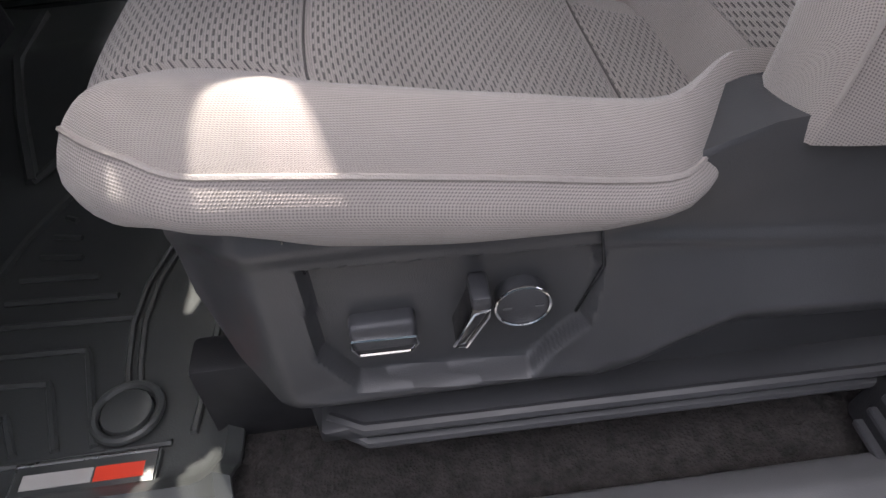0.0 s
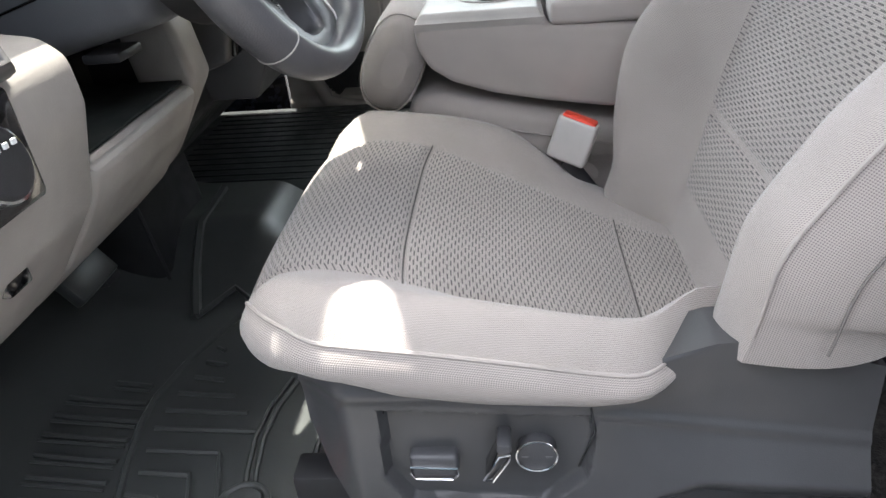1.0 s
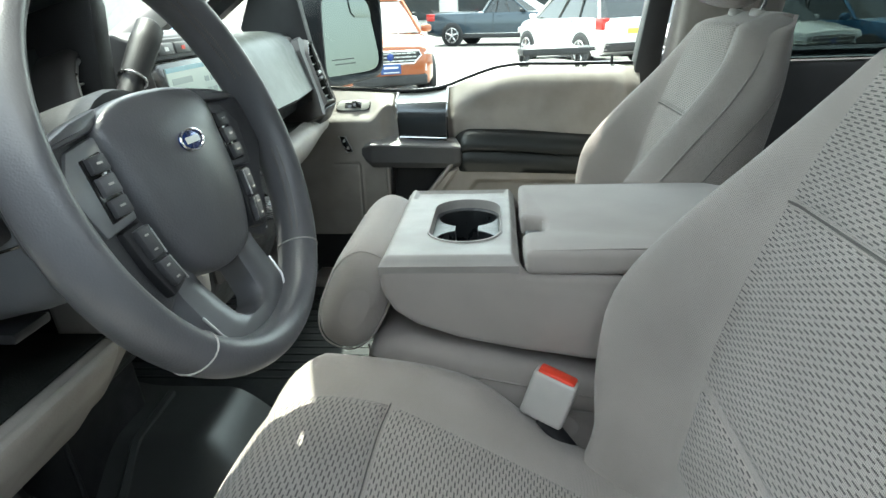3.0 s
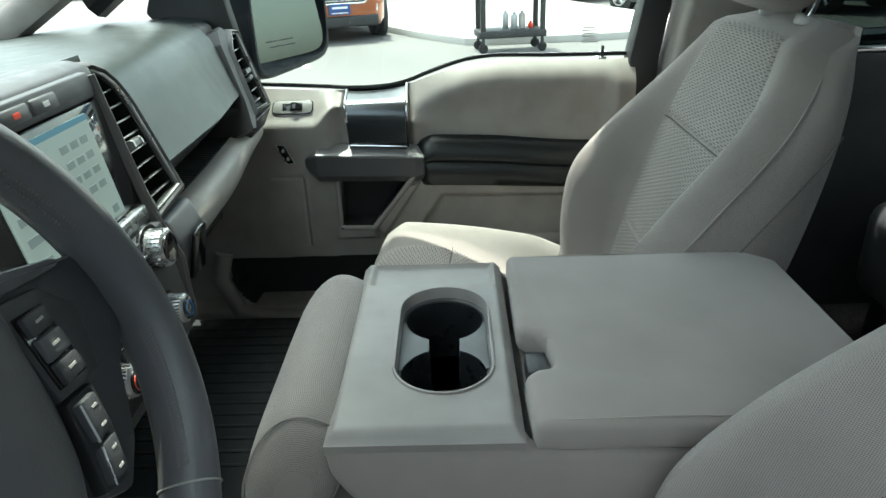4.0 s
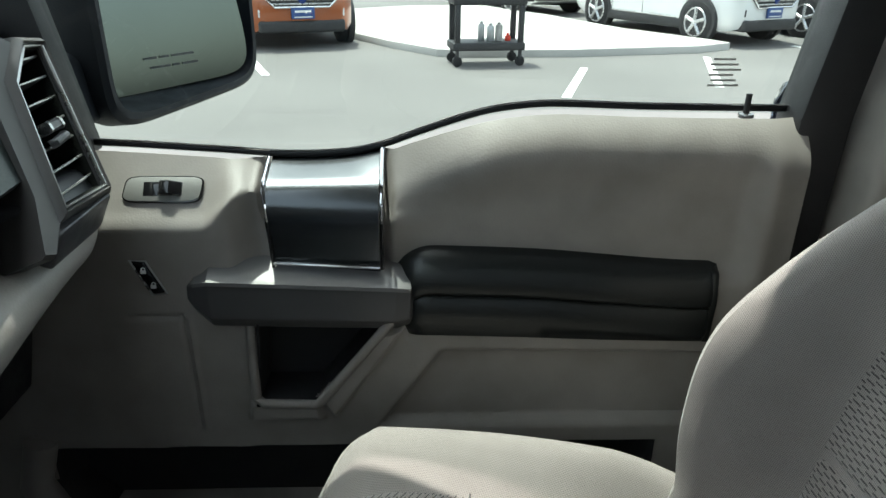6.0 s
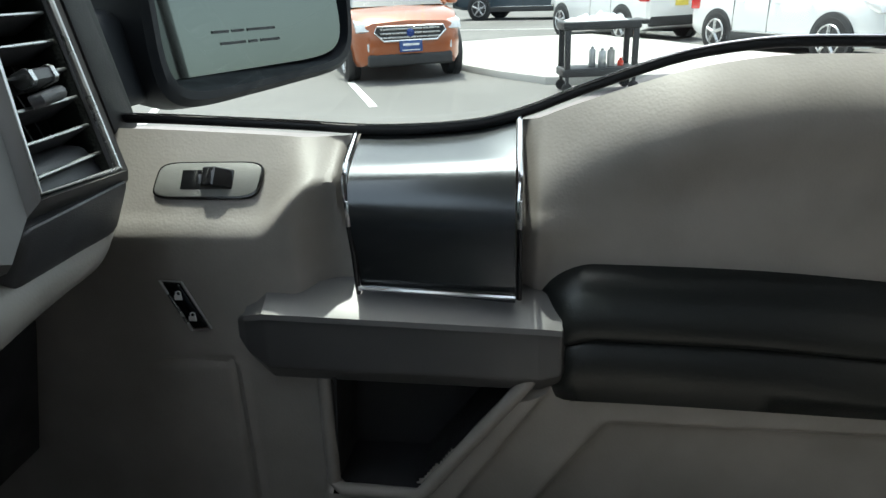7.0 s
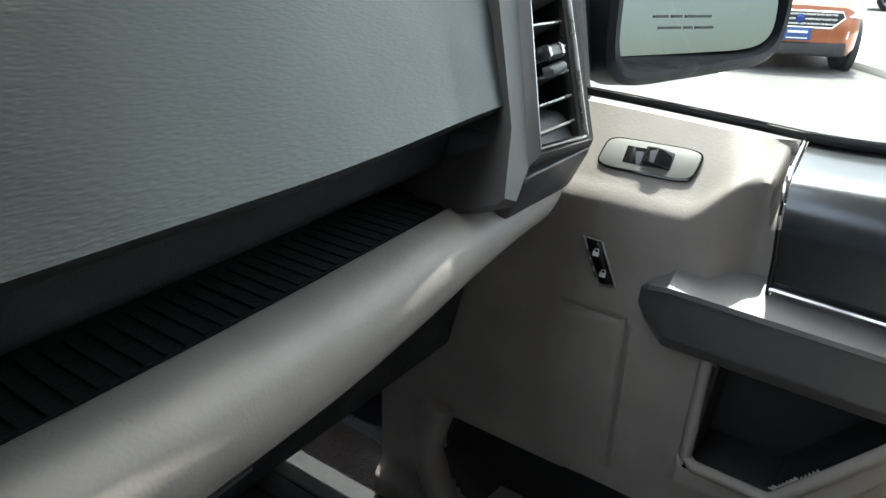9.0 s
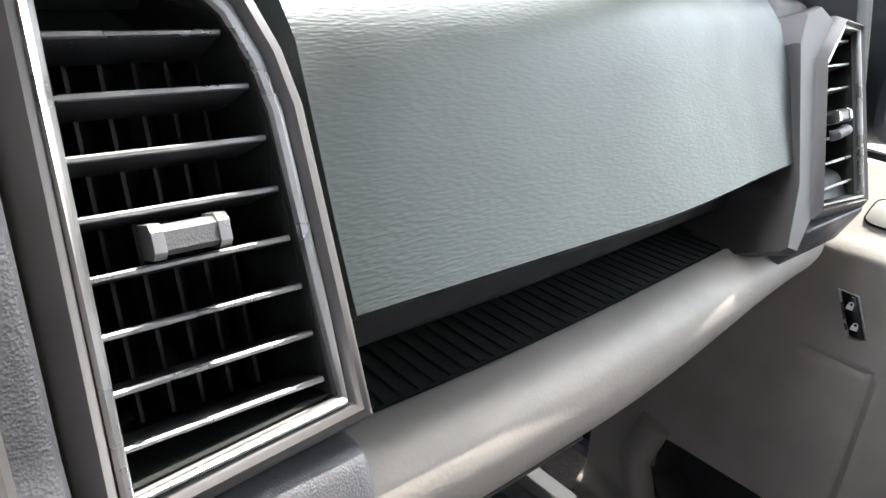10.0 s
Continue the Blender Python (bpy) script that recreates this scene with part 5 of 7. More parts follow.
def vent(name, origin, right, up, poly, frame_w, slats, tab):
    """A louvred air vent: painted frame, bright inner line, dark throat, slats and a thumb tab."""
    O, R, U = Vector(origin), Vector(right).normalized(), Vector(up).normalized()
    N = R.cross(U).normalized()
    if N.x < 0:
        N = -N
    P = lambda a, b, d=0.0: O + R * a + U * b + N * d
    c = (sum(p[0] for p in poly) / len(poly), sum(p[1] for p in poly) / len(poly))

    def grown(g):
        out = []
        n = len(poly)
        for i in range(n):
            p0, p1, p2 = Vector(poly[i - 1]), Vector(poly[i]), Vector(poly[(i + 1) % n])
            e1, e2 = (p1 - p0).normalized(), (p2 - p1).normalized()
            n1, n2 = Vector((e1.y, -e1.x)), Vector((e2.y, -e2.x))
            m = (n1 + n2).normalized()
            if m.dot(p1 - Vector(c)) < 0:
                m = -m
            k = g / max(0.5, abs(m.dot(n1)))
            out.append((p1.x + m.x * k, p1.y + m.y * k))
        return out

    v = part(name, sheet([[P(a, b, -0.06) for a, b in grown(frame_w + 0.006)], [P(a, b, -0.008) for a, b in grown(frame_w + 0.004)], [P(a, b, 0.001) for a, b in grown(frame_w + 0.002)], [P(a, b, 0.006) for a, b in grown(frame_w - 0.002)], [P(a, b, 0.0085) for a, b in grown(frame_w * 0.62)], [P(a, b, 0.007) for a, b in grown(0.0065)], [P(a, b, 0.003) for a, b in grown(0.0045)], [P(a, b, -0.004) for a, b in grown(0.001)]], close_v=True), POD, dash, "air vent in a warm grey metallic frame", smooth=50)
    part("bright_line", tube([P(a, b, 0.004) for a, b in grown(0.003)], 0.0027, 8, True), SATIN, v)
    part("throat", sheet([[P(a, b, -0.001) for a, b in grown(0.001)], [P(a, b, -0.055) for a, b in grown(-0.004)], [P(*c, -0.055)] * len(poly)], close_v=True), RUBBER_DULL, v)
    blo, bhi = min(p[1] for p in poly), max(p[1] for p in poly)

    def span(b):
        hits = []
        n = len(poly)
        for i in range(n):
            (a0, b0), (a1, b1) = poly[i], poly[(i + 1) % n]
            if (b0 - b) * (b1 - b) < 0:
                hits.append(a0 + (a1 - a0) * (b - b0) / (b1 - b0))
        return min(hits), max(hits)

    for i in range(slats):
        b = blo + (bhi - blo) * (i + 0.6) / slats
        a0, a1 = span(min(b, bhi - 0.003))
        rows = [[P(a0, b - 0.0012, -0.004), P(a0, b + 0.0012, -0.004), P(a0, b - 0.0028, -0.030), P(a0, b - 0.0048, -0.030)], [P(a1, b - 0.0012, -0.004), P(a1, b + 0.0012, -0.004), P(a1, b - 0.0028, -0.030), P(a1, b - 0.0048, -0.030)]]
        part("slat", sheet(rows, close_v=True, cap=True), DARK, v, smooth=0)
        part("slat_edge", tube([P(a0, b, -0.0035), P(a1, b, -0.0035)], 0.0012, 6), SATIN, v)
    for i in range(5):
        a0, a1 = span((blo + bhi) / 2)
        a = a0 + (a1 - a0) * (i + 1) / 6
        part("guide_vane", sheet([[P(a, blo + 0.01, -0.032), P(a + 0.0015, blo + 0.01, -0.032), P(a + 0.0015, blo + 0.01, -0.052), P(a, blo + 0.01, -0.052)], [P(a, bhi - 0.03, -0.032), P(a + 0.0015, bhi - 0.03, -0.032), P(a + 0.0015, bhi - 0.03, -0.052), P(a, bhi - 0.03, -0.052)]], close_v=True, cap=True), BLACK, v, smooth=0)
    a, b = tab
    grid = [[P(a + du, b + db, d) for db, d in ((-0.005, -0.006), (-0.005, 0.006), (-0.003, 0.009), (0.003, 0.009), (0.005, 0.006), (0.005, -0.006))] for du in (-0.0125, 0.0125)]
    if name == "passenger_vent":
        part("tab_wheel", tube([P(a - 0.014, b - 0.015, 0.0), P(a - 0.012, b - 0.015, 0.004), P(a + 0.012, b - 0.013, 0.004), P(a + 0.014, b - 0.013, 0.0)], 0.0048, 10), DARK, v)
    t = part("tab", sheet(grid, close_v=True, cap=True), PULL, v)
    for s in (-0.011, 0.011):
        grid = [[P(a + s + du, b + db, d) for db, d in ((-0.006, -0.005), (-0.006, 0.007), (-0.0035, 0.010), (0.0035, 0.010), (0.006, 0.007), (0.006, -0.005))] for du in (-0.002, 0.002)]
        part("tab_end", sheet(grid, close_v=True, cap=True), SATIN, t)


CV = [(0.0, 0.0), (0.076, 0.006), (0.074, 0.046), (0.070, 0.116), (0.066, 0.134), (0.059, 0.150), (0.047, 0.163), (0.030, 0.171), (0.004, 0.173)]
vent("centre_vent", (-0.437, 0.155, 1.252), (0, 1, 0), (-0.32, 0, 0.947), CV, 0.014, 9, (0.033, 0.078))
vent("centre_vent", (-0.437, -0.185, 1.252), (0, 1, 0), (-0.32, 0, 0.947), [(-a, b) for a, b in CV][::-1], 0.014, 9, (-0.038, 0.078))
PV = [(0.0, 0.0), (0.076, -0.005), (0.118, 0.136), (0.092, 0.140), (0.046, 0.110)]
vent("passenger_vent", (-0.452, 0.705, 1.250), (0, 1, 0), (-0.387, 0.0, 0.922), PV, 0.011, 7, (0.056, 0.066))
cheek = [(-0.010, -0.008), (0.036, 0.112), (0.084, 0.152), (0.064, 0.164), (0.034, 0.158), (0.012, 0.133), (-0.028, 0.018), (-0.064, -0.028), (-0.050, -0.034)]
CK = lambda a, b, d: Vector((-0.452, 0.705, 1.250)) + Vector((0, 1, 0)) * a + Vector((-0.387, 0, 0.922)) * b + Vector((0.922, 0, 0.387)) * d
part("vent_cheek", sheet([[CK(a, b, -0.10) for a, b in cheek], [CK(a, b, -0.004) for a, b in cheek], [CK(a * 0.97 - 0.0005, b * 0.97 + 0.002, 0.001) for a, b in cheek]], close_v=True, cap=True), POD, dash, "warm grey metallic cheek of the vent", smooth=20)
part("vent_pod", prism([(0.690, 1.235), (0.795, 1.225), (0.845, 1.36), (0.838, 1.400), (0.765, 1.405), (0.715, 1.34)], "x", -0.62, -0.552, 0.01), POD, dash)
part("vent_foot", prism([(-0.450, 1.232), (-0.438, 1.238), (-0.458, 1.195), (-0.50, 1.175), (-0.56, 1.20), (-0.56, 1.26), (-0.47, 1.262)], "y", 0.672, 0.790, 0.008, 3), DARK, dash)
DV = [(0.0, 0.0), (0.10, 0.0), (0.10, 0.12), (0.07, 0.15), (0.0, 0.15)]
vent("driver_vent", (-0.412, -0.785, 1.258), (0, 1, 0), (-0.3, 0, 0.95), DV, 0.014, 7, (0.045, 0.07))

# centre stack
SY = -0.020                                                        # its middle line
stack = [(-0.464, 1.432), (-0.485, 1.44), (-0.56, 1.43), (-0.56, 1.05), (-0.43, 1.05), (-0.400, 1.12), (-0.405, 1.20), (-0.425, 1.262), (-0.432, 1.275)]
part("stack_body", prism(stack, "y", -0.152, 0.137, 0.006), DARK, dash)
for s in (-1, 1):
    part("stack_cheek", prism([(-0.425, 1.236), (-0.41, 1.20), (-0.425, 1.13), (-0.52, 1.10), (-0.52, 1.236)], "y", min(s * 0.15, s * 0.242), max(s * 0.15, s * 0.242), 0.008, 3), DARK, dash)
    part("stack_rail", tube([(-0.458, SY + s * 0.134, 1.425), (-0.424, SY + s * 0.136, 1.262), (-0.402, SY + s * 0.138, 1.20), (-0.398, SY + s * 0.132, 1.12)], 0.008, 8), POD, dash)
    part("cheek_trim", prism([(-0.408, 1.204), (-0.404, 1.20), (-0.416, 1.135), (-0.424, 1.135)], "y", min(s * 0.185, s * 0.232), max(s * 0.185, s * 0.232), 0.003), GLOSS, dash)
lean_s = lambda z: -0.432 - (z - 1.275) * 0.17


def slab(y0, y1, z0, z1, d0, d1, material, name, parent, label="", bevel=0.002):
    """A plate lying on the sloping face of the stack."""
    pts = [(lean_s(z0) + d0, z0), (lean_s(z0) + d1, z0), (lean_s(z1) + d1, z1), (lean_s(z1) + d0, z1)]
    return part(name, prism(pts, "y", y0 + SY, y1 + SY, bevel), material, parent, label)


slab(-0.128, 0.128, 1.278, 1.402, -0.01, 0.004, GLOSS, "screen_bezel", dash)
SCREEN = glow("lit_screen", (0.55, 0.66, 0.62), 0.07)
SCREEN_BLUE = glow("lit_screen_blue", (0.16, 0.38, 0.50), 0.06)
SCREEN_INK = glow("lit_screen_ink", (0.36, 0.44, 0.44), 0.055)
scr = slab(-0.090, 0.088, 1.284, 1.394, 0.0, 0.0055, SCREEN, "screen", dash, "lit touch screen with pale menu rows", 0.0)
for i in range(4):
    slab(-0.080, -0.02 if i != 1 else 0.0, 1.372 - 0.020 * i, 1.380 - 0.020 * i, 0.005, 0.0060, SCREEN_BLUE if i == 1 else SCREEN_INK, "menu_bar", scr, "", 0.0)
    for j in range(3):
        slab(0.020 + 0.020 * j, 0.034 + 0.020 * j, 1.368 - 0.016 * i, 1.375 - 0.016 * i, 0.005, 0.0060, SCREEN_INK, "menu_key", scr, "", 0.0)
slab(-0.090, 0.088, 1.388, 1.394, 0.005, 0.0061, SCREEN_BLUE, "menu_bar", scr, "", 0.0)
for j in range(5):
    slab(-0.07 + 0.034 * j, -0.058 + 0.034 * j, 1.289, 1.297, 0.005, 0.0060, SCREEN_INK, "menu_key", scr, "", 0.0)
slab(-0.128, 0.128, 1.258, 1.277, -0.005, 0.010, SATIN, "ledge", dash, "satin ledge under the screen", 0.004)
slab(-0.128, 0.128, 1.404, 1.430, -0.008, 0.004, DARK, "button_strip", dash)
for y, m in ((-0.02, RED), (0.03, PULL), (-0.07, PULL)):
    b = slab(y - 0.022, y + 0.022, 1.410, 1.425, 0.0, 0.0065, PULL, "button", dash)
    slab(y - 0.005, y + 0.005, 1.415, 1.420, 0.0055, 0.0072, m if m is RED else WHITE, "symbol", b, "", 0.0)
# radio and climate keys
lean_s2 = lambda z: -0.401 - (z - 1.19) * 0.12 + (1.19 - z) * 0.0


def key(y0, y1, z0, z1, d, material, name="key", parent=None, bevel=0.0015):
    x0, x1 = lean_s2(z0), lean_s2(z1)
    return part(name, prism([(x0 - 0.01, z0), (x0 + d, z0), (x1 + d, z1), (x1 - 0.01, z1)], "y", y0 + SY, y1 + SY, bevel), material, parent or dash)


key(-0.120, 0.120, 1.120, 1.256, 0.004, BLACK, "control_panel")
key(-0.060, 0.060, 1.236, 1.246, 0.006, GLOSS, "disc_slot")
part("slot_line", tube([(lean_s2(1.24) + 0.007, SY - 0.055, 1.241), (lean_s2(1.24) + 0.007, SY + 0.055, 1.241)], 0.0012, 5), SATIN, dash)
for row, z in enumerate((1.222, 1.206)):
    for j in range(6):
        k = key(-0.058 + 0.0195 * j, -0.041 + 0.0195 * j, z - 0.006, z + 0.006, 0.008, PULL)
        key(-0.053 + 0.0195 * j, -0.046 + 0.0195 * j, z - 0.001, z + 0.001, 0.0087, WHITE, "symbol", k, 0.0)
for row, z in enumerate((1.178, 1.160, 1.142)):
    part("key_line", tube([(lean_s2(z) + 0.005, SY - 0.05, z + 0.009), (lean_s2(z) + 0.005, SY + 0.05, z + 0.009)], 0.001, 5), SATIN, dash)
    for j in range(5):
        k = key(-0.050 + 0.0205 * j, -0.032 + 0.0205 * j, z - 0.006, z + 0.006, 0.007, DARK)
        key(-0.044 + 0.0205 * j, -0.038 + 0.0205 * j, z - 0.001, z + 0.001, 0.0077, WHITE, "symbol", k, 0.0)
for y, z, r in ((0.060, 1.238, 0.023), (-0.100, 1.238, 0.023), (0.052, 1.163, 0.018), (-0.092, 1.163, 0.018)):
    x = lean_s2(z)
    k = part("knob", disc((x, y, z), (1, 0, 0.1), r + 0.001, 0.024, 32, 0.003, r * 0.92), SATIN, dash, "ribbed silver knob", smooth=50)
    part("knob_face", disc((x + 0.0235, y, z + 0.002), (1, 0, 0.1), r * 0.74, 0.002, 28, 0.0005), GLOSS, k)
    part("knob_base", disc((x - 0.002, y, z), (1, 0, 0.1), r + 0.006, 0.006, 32, 0.002), GLOSS, k)
    for i in range(28):
        a = 2 * math.pi * i / 28
        part("rib", tube([(x + 0.006, y + math.cos(a) * r, z + math.sin(a) * r), (x + 0.020, y + math.cos(a) * r * 0.95, z + 0.002 + math.sin(a) * r * 0.95)], 0.0011, 4), CHROME, k)
    if z < 1.2:
        part("dial_mark", ring((x + 0.026, y, z + 0.002), (1, 0, 0.1), r * 0.5, 0.0007, 20, 5), BLUE_MARK if y > 0 else RED, k)

# driver's lower dash in stone grey
low = [(-0.50, 1.262), (-0.435, 1.252), (-0.414, 1.236), (-0.412, 1.195), (-0.440, 1.10), (-0.50, 1.02), (-0.56, 0.97), (-0.62, 0.96), (-0.62, 1.262)]
part("lower_panel_end", prism(low, "y", -0.82, -0.585, 0.012, 3), STONE, dash, "stone grey lower dash panel")
low2 = [(-0.442, 1.136), (-0.434, 1.134), (-0.430, 1.124), (-0.45, 1.085), (-0.50, 1.02), (-0.56, 0.97), (-0.62, 0.96), (-0.62, 1.136)]
part("lower_panel", prism(low2, "y", -0.5845, -0.345, 0.008, 3), STONE, dash, "stone grey lower dash panel")
part("lower_panel_rise", prism([(-0.43, 1.136), (-0.44, 1.20), (-0.47, 1.26), (-0.52, 1.26), (-0.50, 1.10), (-0.60, 0.98), (-0.56, 0.975), (-0.50, 1.03)], "y", -0.3445, -0.285, 0.010, 3), STONE, dash)
part("cubby", box(-0.60, -0.444, -0.583, -0.347, 1.1365, 1.141, 0.002), RUBBER_DULL, dash)
part("cubby_wall", box(-0.62, -0.60, -0.583, -0.30, 1.10, 1.26, 0.002), BLACK, dash)
for x, y, z in ((-0.57, -0.50, 1.20), (-0.55, -0.46, 1.215)):
    part("clip", box(x - 0.004, x + 0.004, y - 0.03, y + 0.03, z - 0.006, z + 0.008, 0.002), PULL, dash)
hk = part("lamp_switch", disc((-0.418, -0.728, 1.192), (1, 0, 0.25), 0.030, 0.022, 36, 0.003, 0.027), BLACK, dash, "round headlamp switch with a chrome ring")
part("switch_ring", ring((-0.402, -0.728, 1.196), (1, 0, 0.25), 0.028, 0.0028), CHROME, hk)
part("switch_plate", box(-0.43, -0.410, -0.785, -0.678, 1.150, 1.238, 0.006), GLOSS, dash)
for i in range(4):
    part("symbol", box(-0.3955, -0.3935, -0.743 + 0.009 * i, -0.739 + 0.009 * i, 1.205, 1.209), WHITE, hk)
part("small_switch", box(-0.47, -0.4465, -0.72, -0.69, 1.078, 1.112, 0.003), GLOSS, dash)
# instrument hood, dials, and black fill below
part("instrument_hood", prism([(-0.47, 1.30), (-0.46, 1.48), (-0.50, 1.495), (-0.62, 1.46), (-0.62, 1.30)], "y", -0.66, -0.62, 0.01), BLACK, dash)
part("hood_top", prism([(-0.455, 1.487), (-0.47, 1.502), (-0.62, 1.465), (-0.62, 1.44)], "y", -0.655, -0.19, 0.008), PAD, dash)
part("instrument_hood", prism([(-0.47, 1.27), (-0.46, 1.48), (-0.50, 1.495), (-0.62, 1.46), (-0.62, 1.27)], "y", -0.225, -0.19, 0.01), BLACK, dash)
part("dial_face", box(-0.60, -0.585, -0.62, -0.22, 1.27, 1.46, 0.003), GLOSS, dash)
DIAL = glow("dial_light", (0.55, 0.75, 0.85), 1.0)
for y in (-0.53, -0.31):
    rg = part("dial_ring", ring((-0.583, y, 1.365), (1, 0, 0), 0.062, 0.003), SATIN, dash)
    for i in range(11):
        a = radians(-120 + 24 * i)
        part("tick", box(-0.5845, -0.583, y + math.sin(a) * 0.050 - 0.002, y + math.sin(a) * 0.050 + 0.002, 1.365 + math.cos(a) * 0.050 - 0.002, 1.365 + math.cos(a) * 0.050 + 0.002), DIAL, rg)
part("brow_fill", box(-0.62, -0.422, -0.84, -0.655, 1.222, 1.43, 0.012), BLACK, dash)
part("underside", box(-1.0, -0.60, -0.82, 0.82, 0.97, 1.25, 0.01), BLACK, dash)
part("knee_fill", prism([(-0.56, 1.25), (-0.50, 1.05), (-0.60, 0.95), (-0.66, 1.25)], "y", -0.28, 0.24, 0.01), BLACK, dash)

# ---- steering wheel ----
SWT, SWYAW, SWR = radians(20.5), radians(-2.9), 0.187
wn_ = Vector((math.cos(SWT) * math.cos(SWYAW), math.cos(SWT) * math.sin(SWYAW), math.sin(SWT)))
wy = Vector((-math.sin(SWYAW), math.cos(SWYAW), 0))
wu = wn_.cross(wy)
SWC = Vector((-0.296, -0.410, 1.343)) - wn_ * 0.024
W = lambda a, b, d=0.0: SWC + wy * a * 0.965 + wu * b * 0.965 + wn_ * d
WH = lambda a, b, d=0.0: W(a, b, d - 0.017)                        # the boss sits deeper than the rim
wheel = thing("steering_wheel", tuple(SWC), "worn grey leather steering wheel with key pads and satin trim", "steering wheel")
rows = []
for k in range(112):
    t = 2 * math.pi * k / 112
    rows.append([W((SWR + 0.0165 * math.cos(q)) * math.cos(t), (SWR + 0.0165 * math.cos(q)) * math.sin(t), 0.024 + 0.0225 * math.sin(q)) for q in (2 * math.pi * j / 20 for j in range(20))])
part("rim", sheet(rows, close_u=True, close_v=True, uv=False), WHEEL_HIDE, wheel, smooth=0)
for p in wheel.children[-1].data.polygons:
    p.use_smooth = True
for a0 in (228, 312):
    t = radians(a0)
    loop = [W((SWR + 0.0168 * math.cos(q)) * math.cos(t), (SWR + 0.0168 * math.cos(q)) * math.sin(t), 0.024 + 0.0228 * math.sin(q)) for q in (2 * math.pi * j / 24 for j in range(24))]
    part("rim_joint", tube(loop, 0.0008, 6, True), LIGHT_GREY, wheel)
for t in [radians(-44 + 34 * k / 40) for k in range(40)] + [radians(18 + 60 * k / 64) for k in range(64)]:
    for o in (0.0, 0.0055):
        p = W((SWR - 0.0160 + o * 0.25) * math.cos(t), (SWR - 0.0160 + o * 0.25) * math.sin(t), 0.027 + o)
        q = W((SWR - 0.0160 + o * 0.25) * math.cos(t + 0.010), (SWR - 0.0160 + o * 0.25) * math.sin(t + 0.010), 0.0295 + o)
        part("stitch", tube([p, q], 0.0008, 4), THREAD, wheel)
# airbag cover: a shield with rounded faces
hub = [(-0.089, 0.046), (-0.045, 0.063), (0.045, 0.063), (0.089, 0.046), (0.088, 0.010), (0.081, -0.034), (0.067, -0.072), (0.042, -0.099), (0.0, -0.107), (-0.042, -0.099), (-0.067, -0.072), (-0.081, -0.034), (-0.088, 0.010)]


def round_loop(pts, n=66):
    m = len(pts)
    out = []
    for k in range(n):
        t = k * m / n
        i = int(t)
        f = t - i
        p0, p1, p2, p3 = (Vector(pts[(i + o) % m]) for o in (-1, 0, 1, 2))
        out.append(0.5 * (2 * p1 + (p2 - p0) * f + (2 * p0 - 5 * p1 + 4 * p2 - p3) * f * f + (3 * p1 - p0 - 3 * p2 + p3) * f**3))
    return out


hl = round_loop(hub)
cover = part("airbag_cover", sheet([[WH(p.x * g, p.y * g, d) for p in hl] for g, d in ((0.95, -0.03), (0.97, 0.0), (0.99, 0.026), (0.985, 0.033), (0.955, 0.0385), (0.90, 0.0415), (0.72, 0.0475), (0.40, 0.052), (0.1, 0.054))], close_v=True, cap=True), WHEEL_HIDE, wheel, "soft grey airbag cover", smooth=70)
BLUE = mat("badge_blue", (0.01, 0.04, 0.22), 0.2, 0.4, coat=0.6)
BB = 0.010
part("badge", disc(WH(0.0, BB, 0.051), wn_, 0.0195, 0.004, 36, 0.001), BLUE, cover, "blue oval badge with a bright ring")
bd = cover.children[-1]
for v in bd.data.vertices:
    rel = v.co - WH(0, BB, 0.051)
    v.co -= wu * rel.dot(wu) * 0.52
part("badge_ring", tube([WH(0.0192 * math.cos(t), BB + 0.0093 * math.sin(t), 0.055) for t in (2 * math.pi * k / 40 for k in range(40))], 0.0012, 6, True), CHROME, bd)
part("badge_bar", sheet([[WH(-0.012, BB - 0.003, 0.0553), WH(0.012, BB - 0.003, 0.0553)], [WH(-0.012, BB + 0.003, 0.0553), WH(0.012, BB + 0.003, 0.0553)]]), SATIN, bd)


def plate(name, pts, d0, d1, material, parent, label="", bevel=0.0016, tip=0.0):
    """A crisp plate standing on the wheel's plane from d0 to d1; its far end tips by tip."""
    bm = prism(pts, "z", d0, d1, bevel, 2)
    for v in bm.verts:
        v.co = WH(v.co.x, v.co.y, v.co.z + tip * ease(0.08, 0.17, abs(v.co.x)))
    bm.normal_update()
    return part(name, bm, material, parent, label, smooth=35)


def flip(s, pts):
    return [(s * a, b) for a, b in (pts if s > 0 else pts[::-1])]


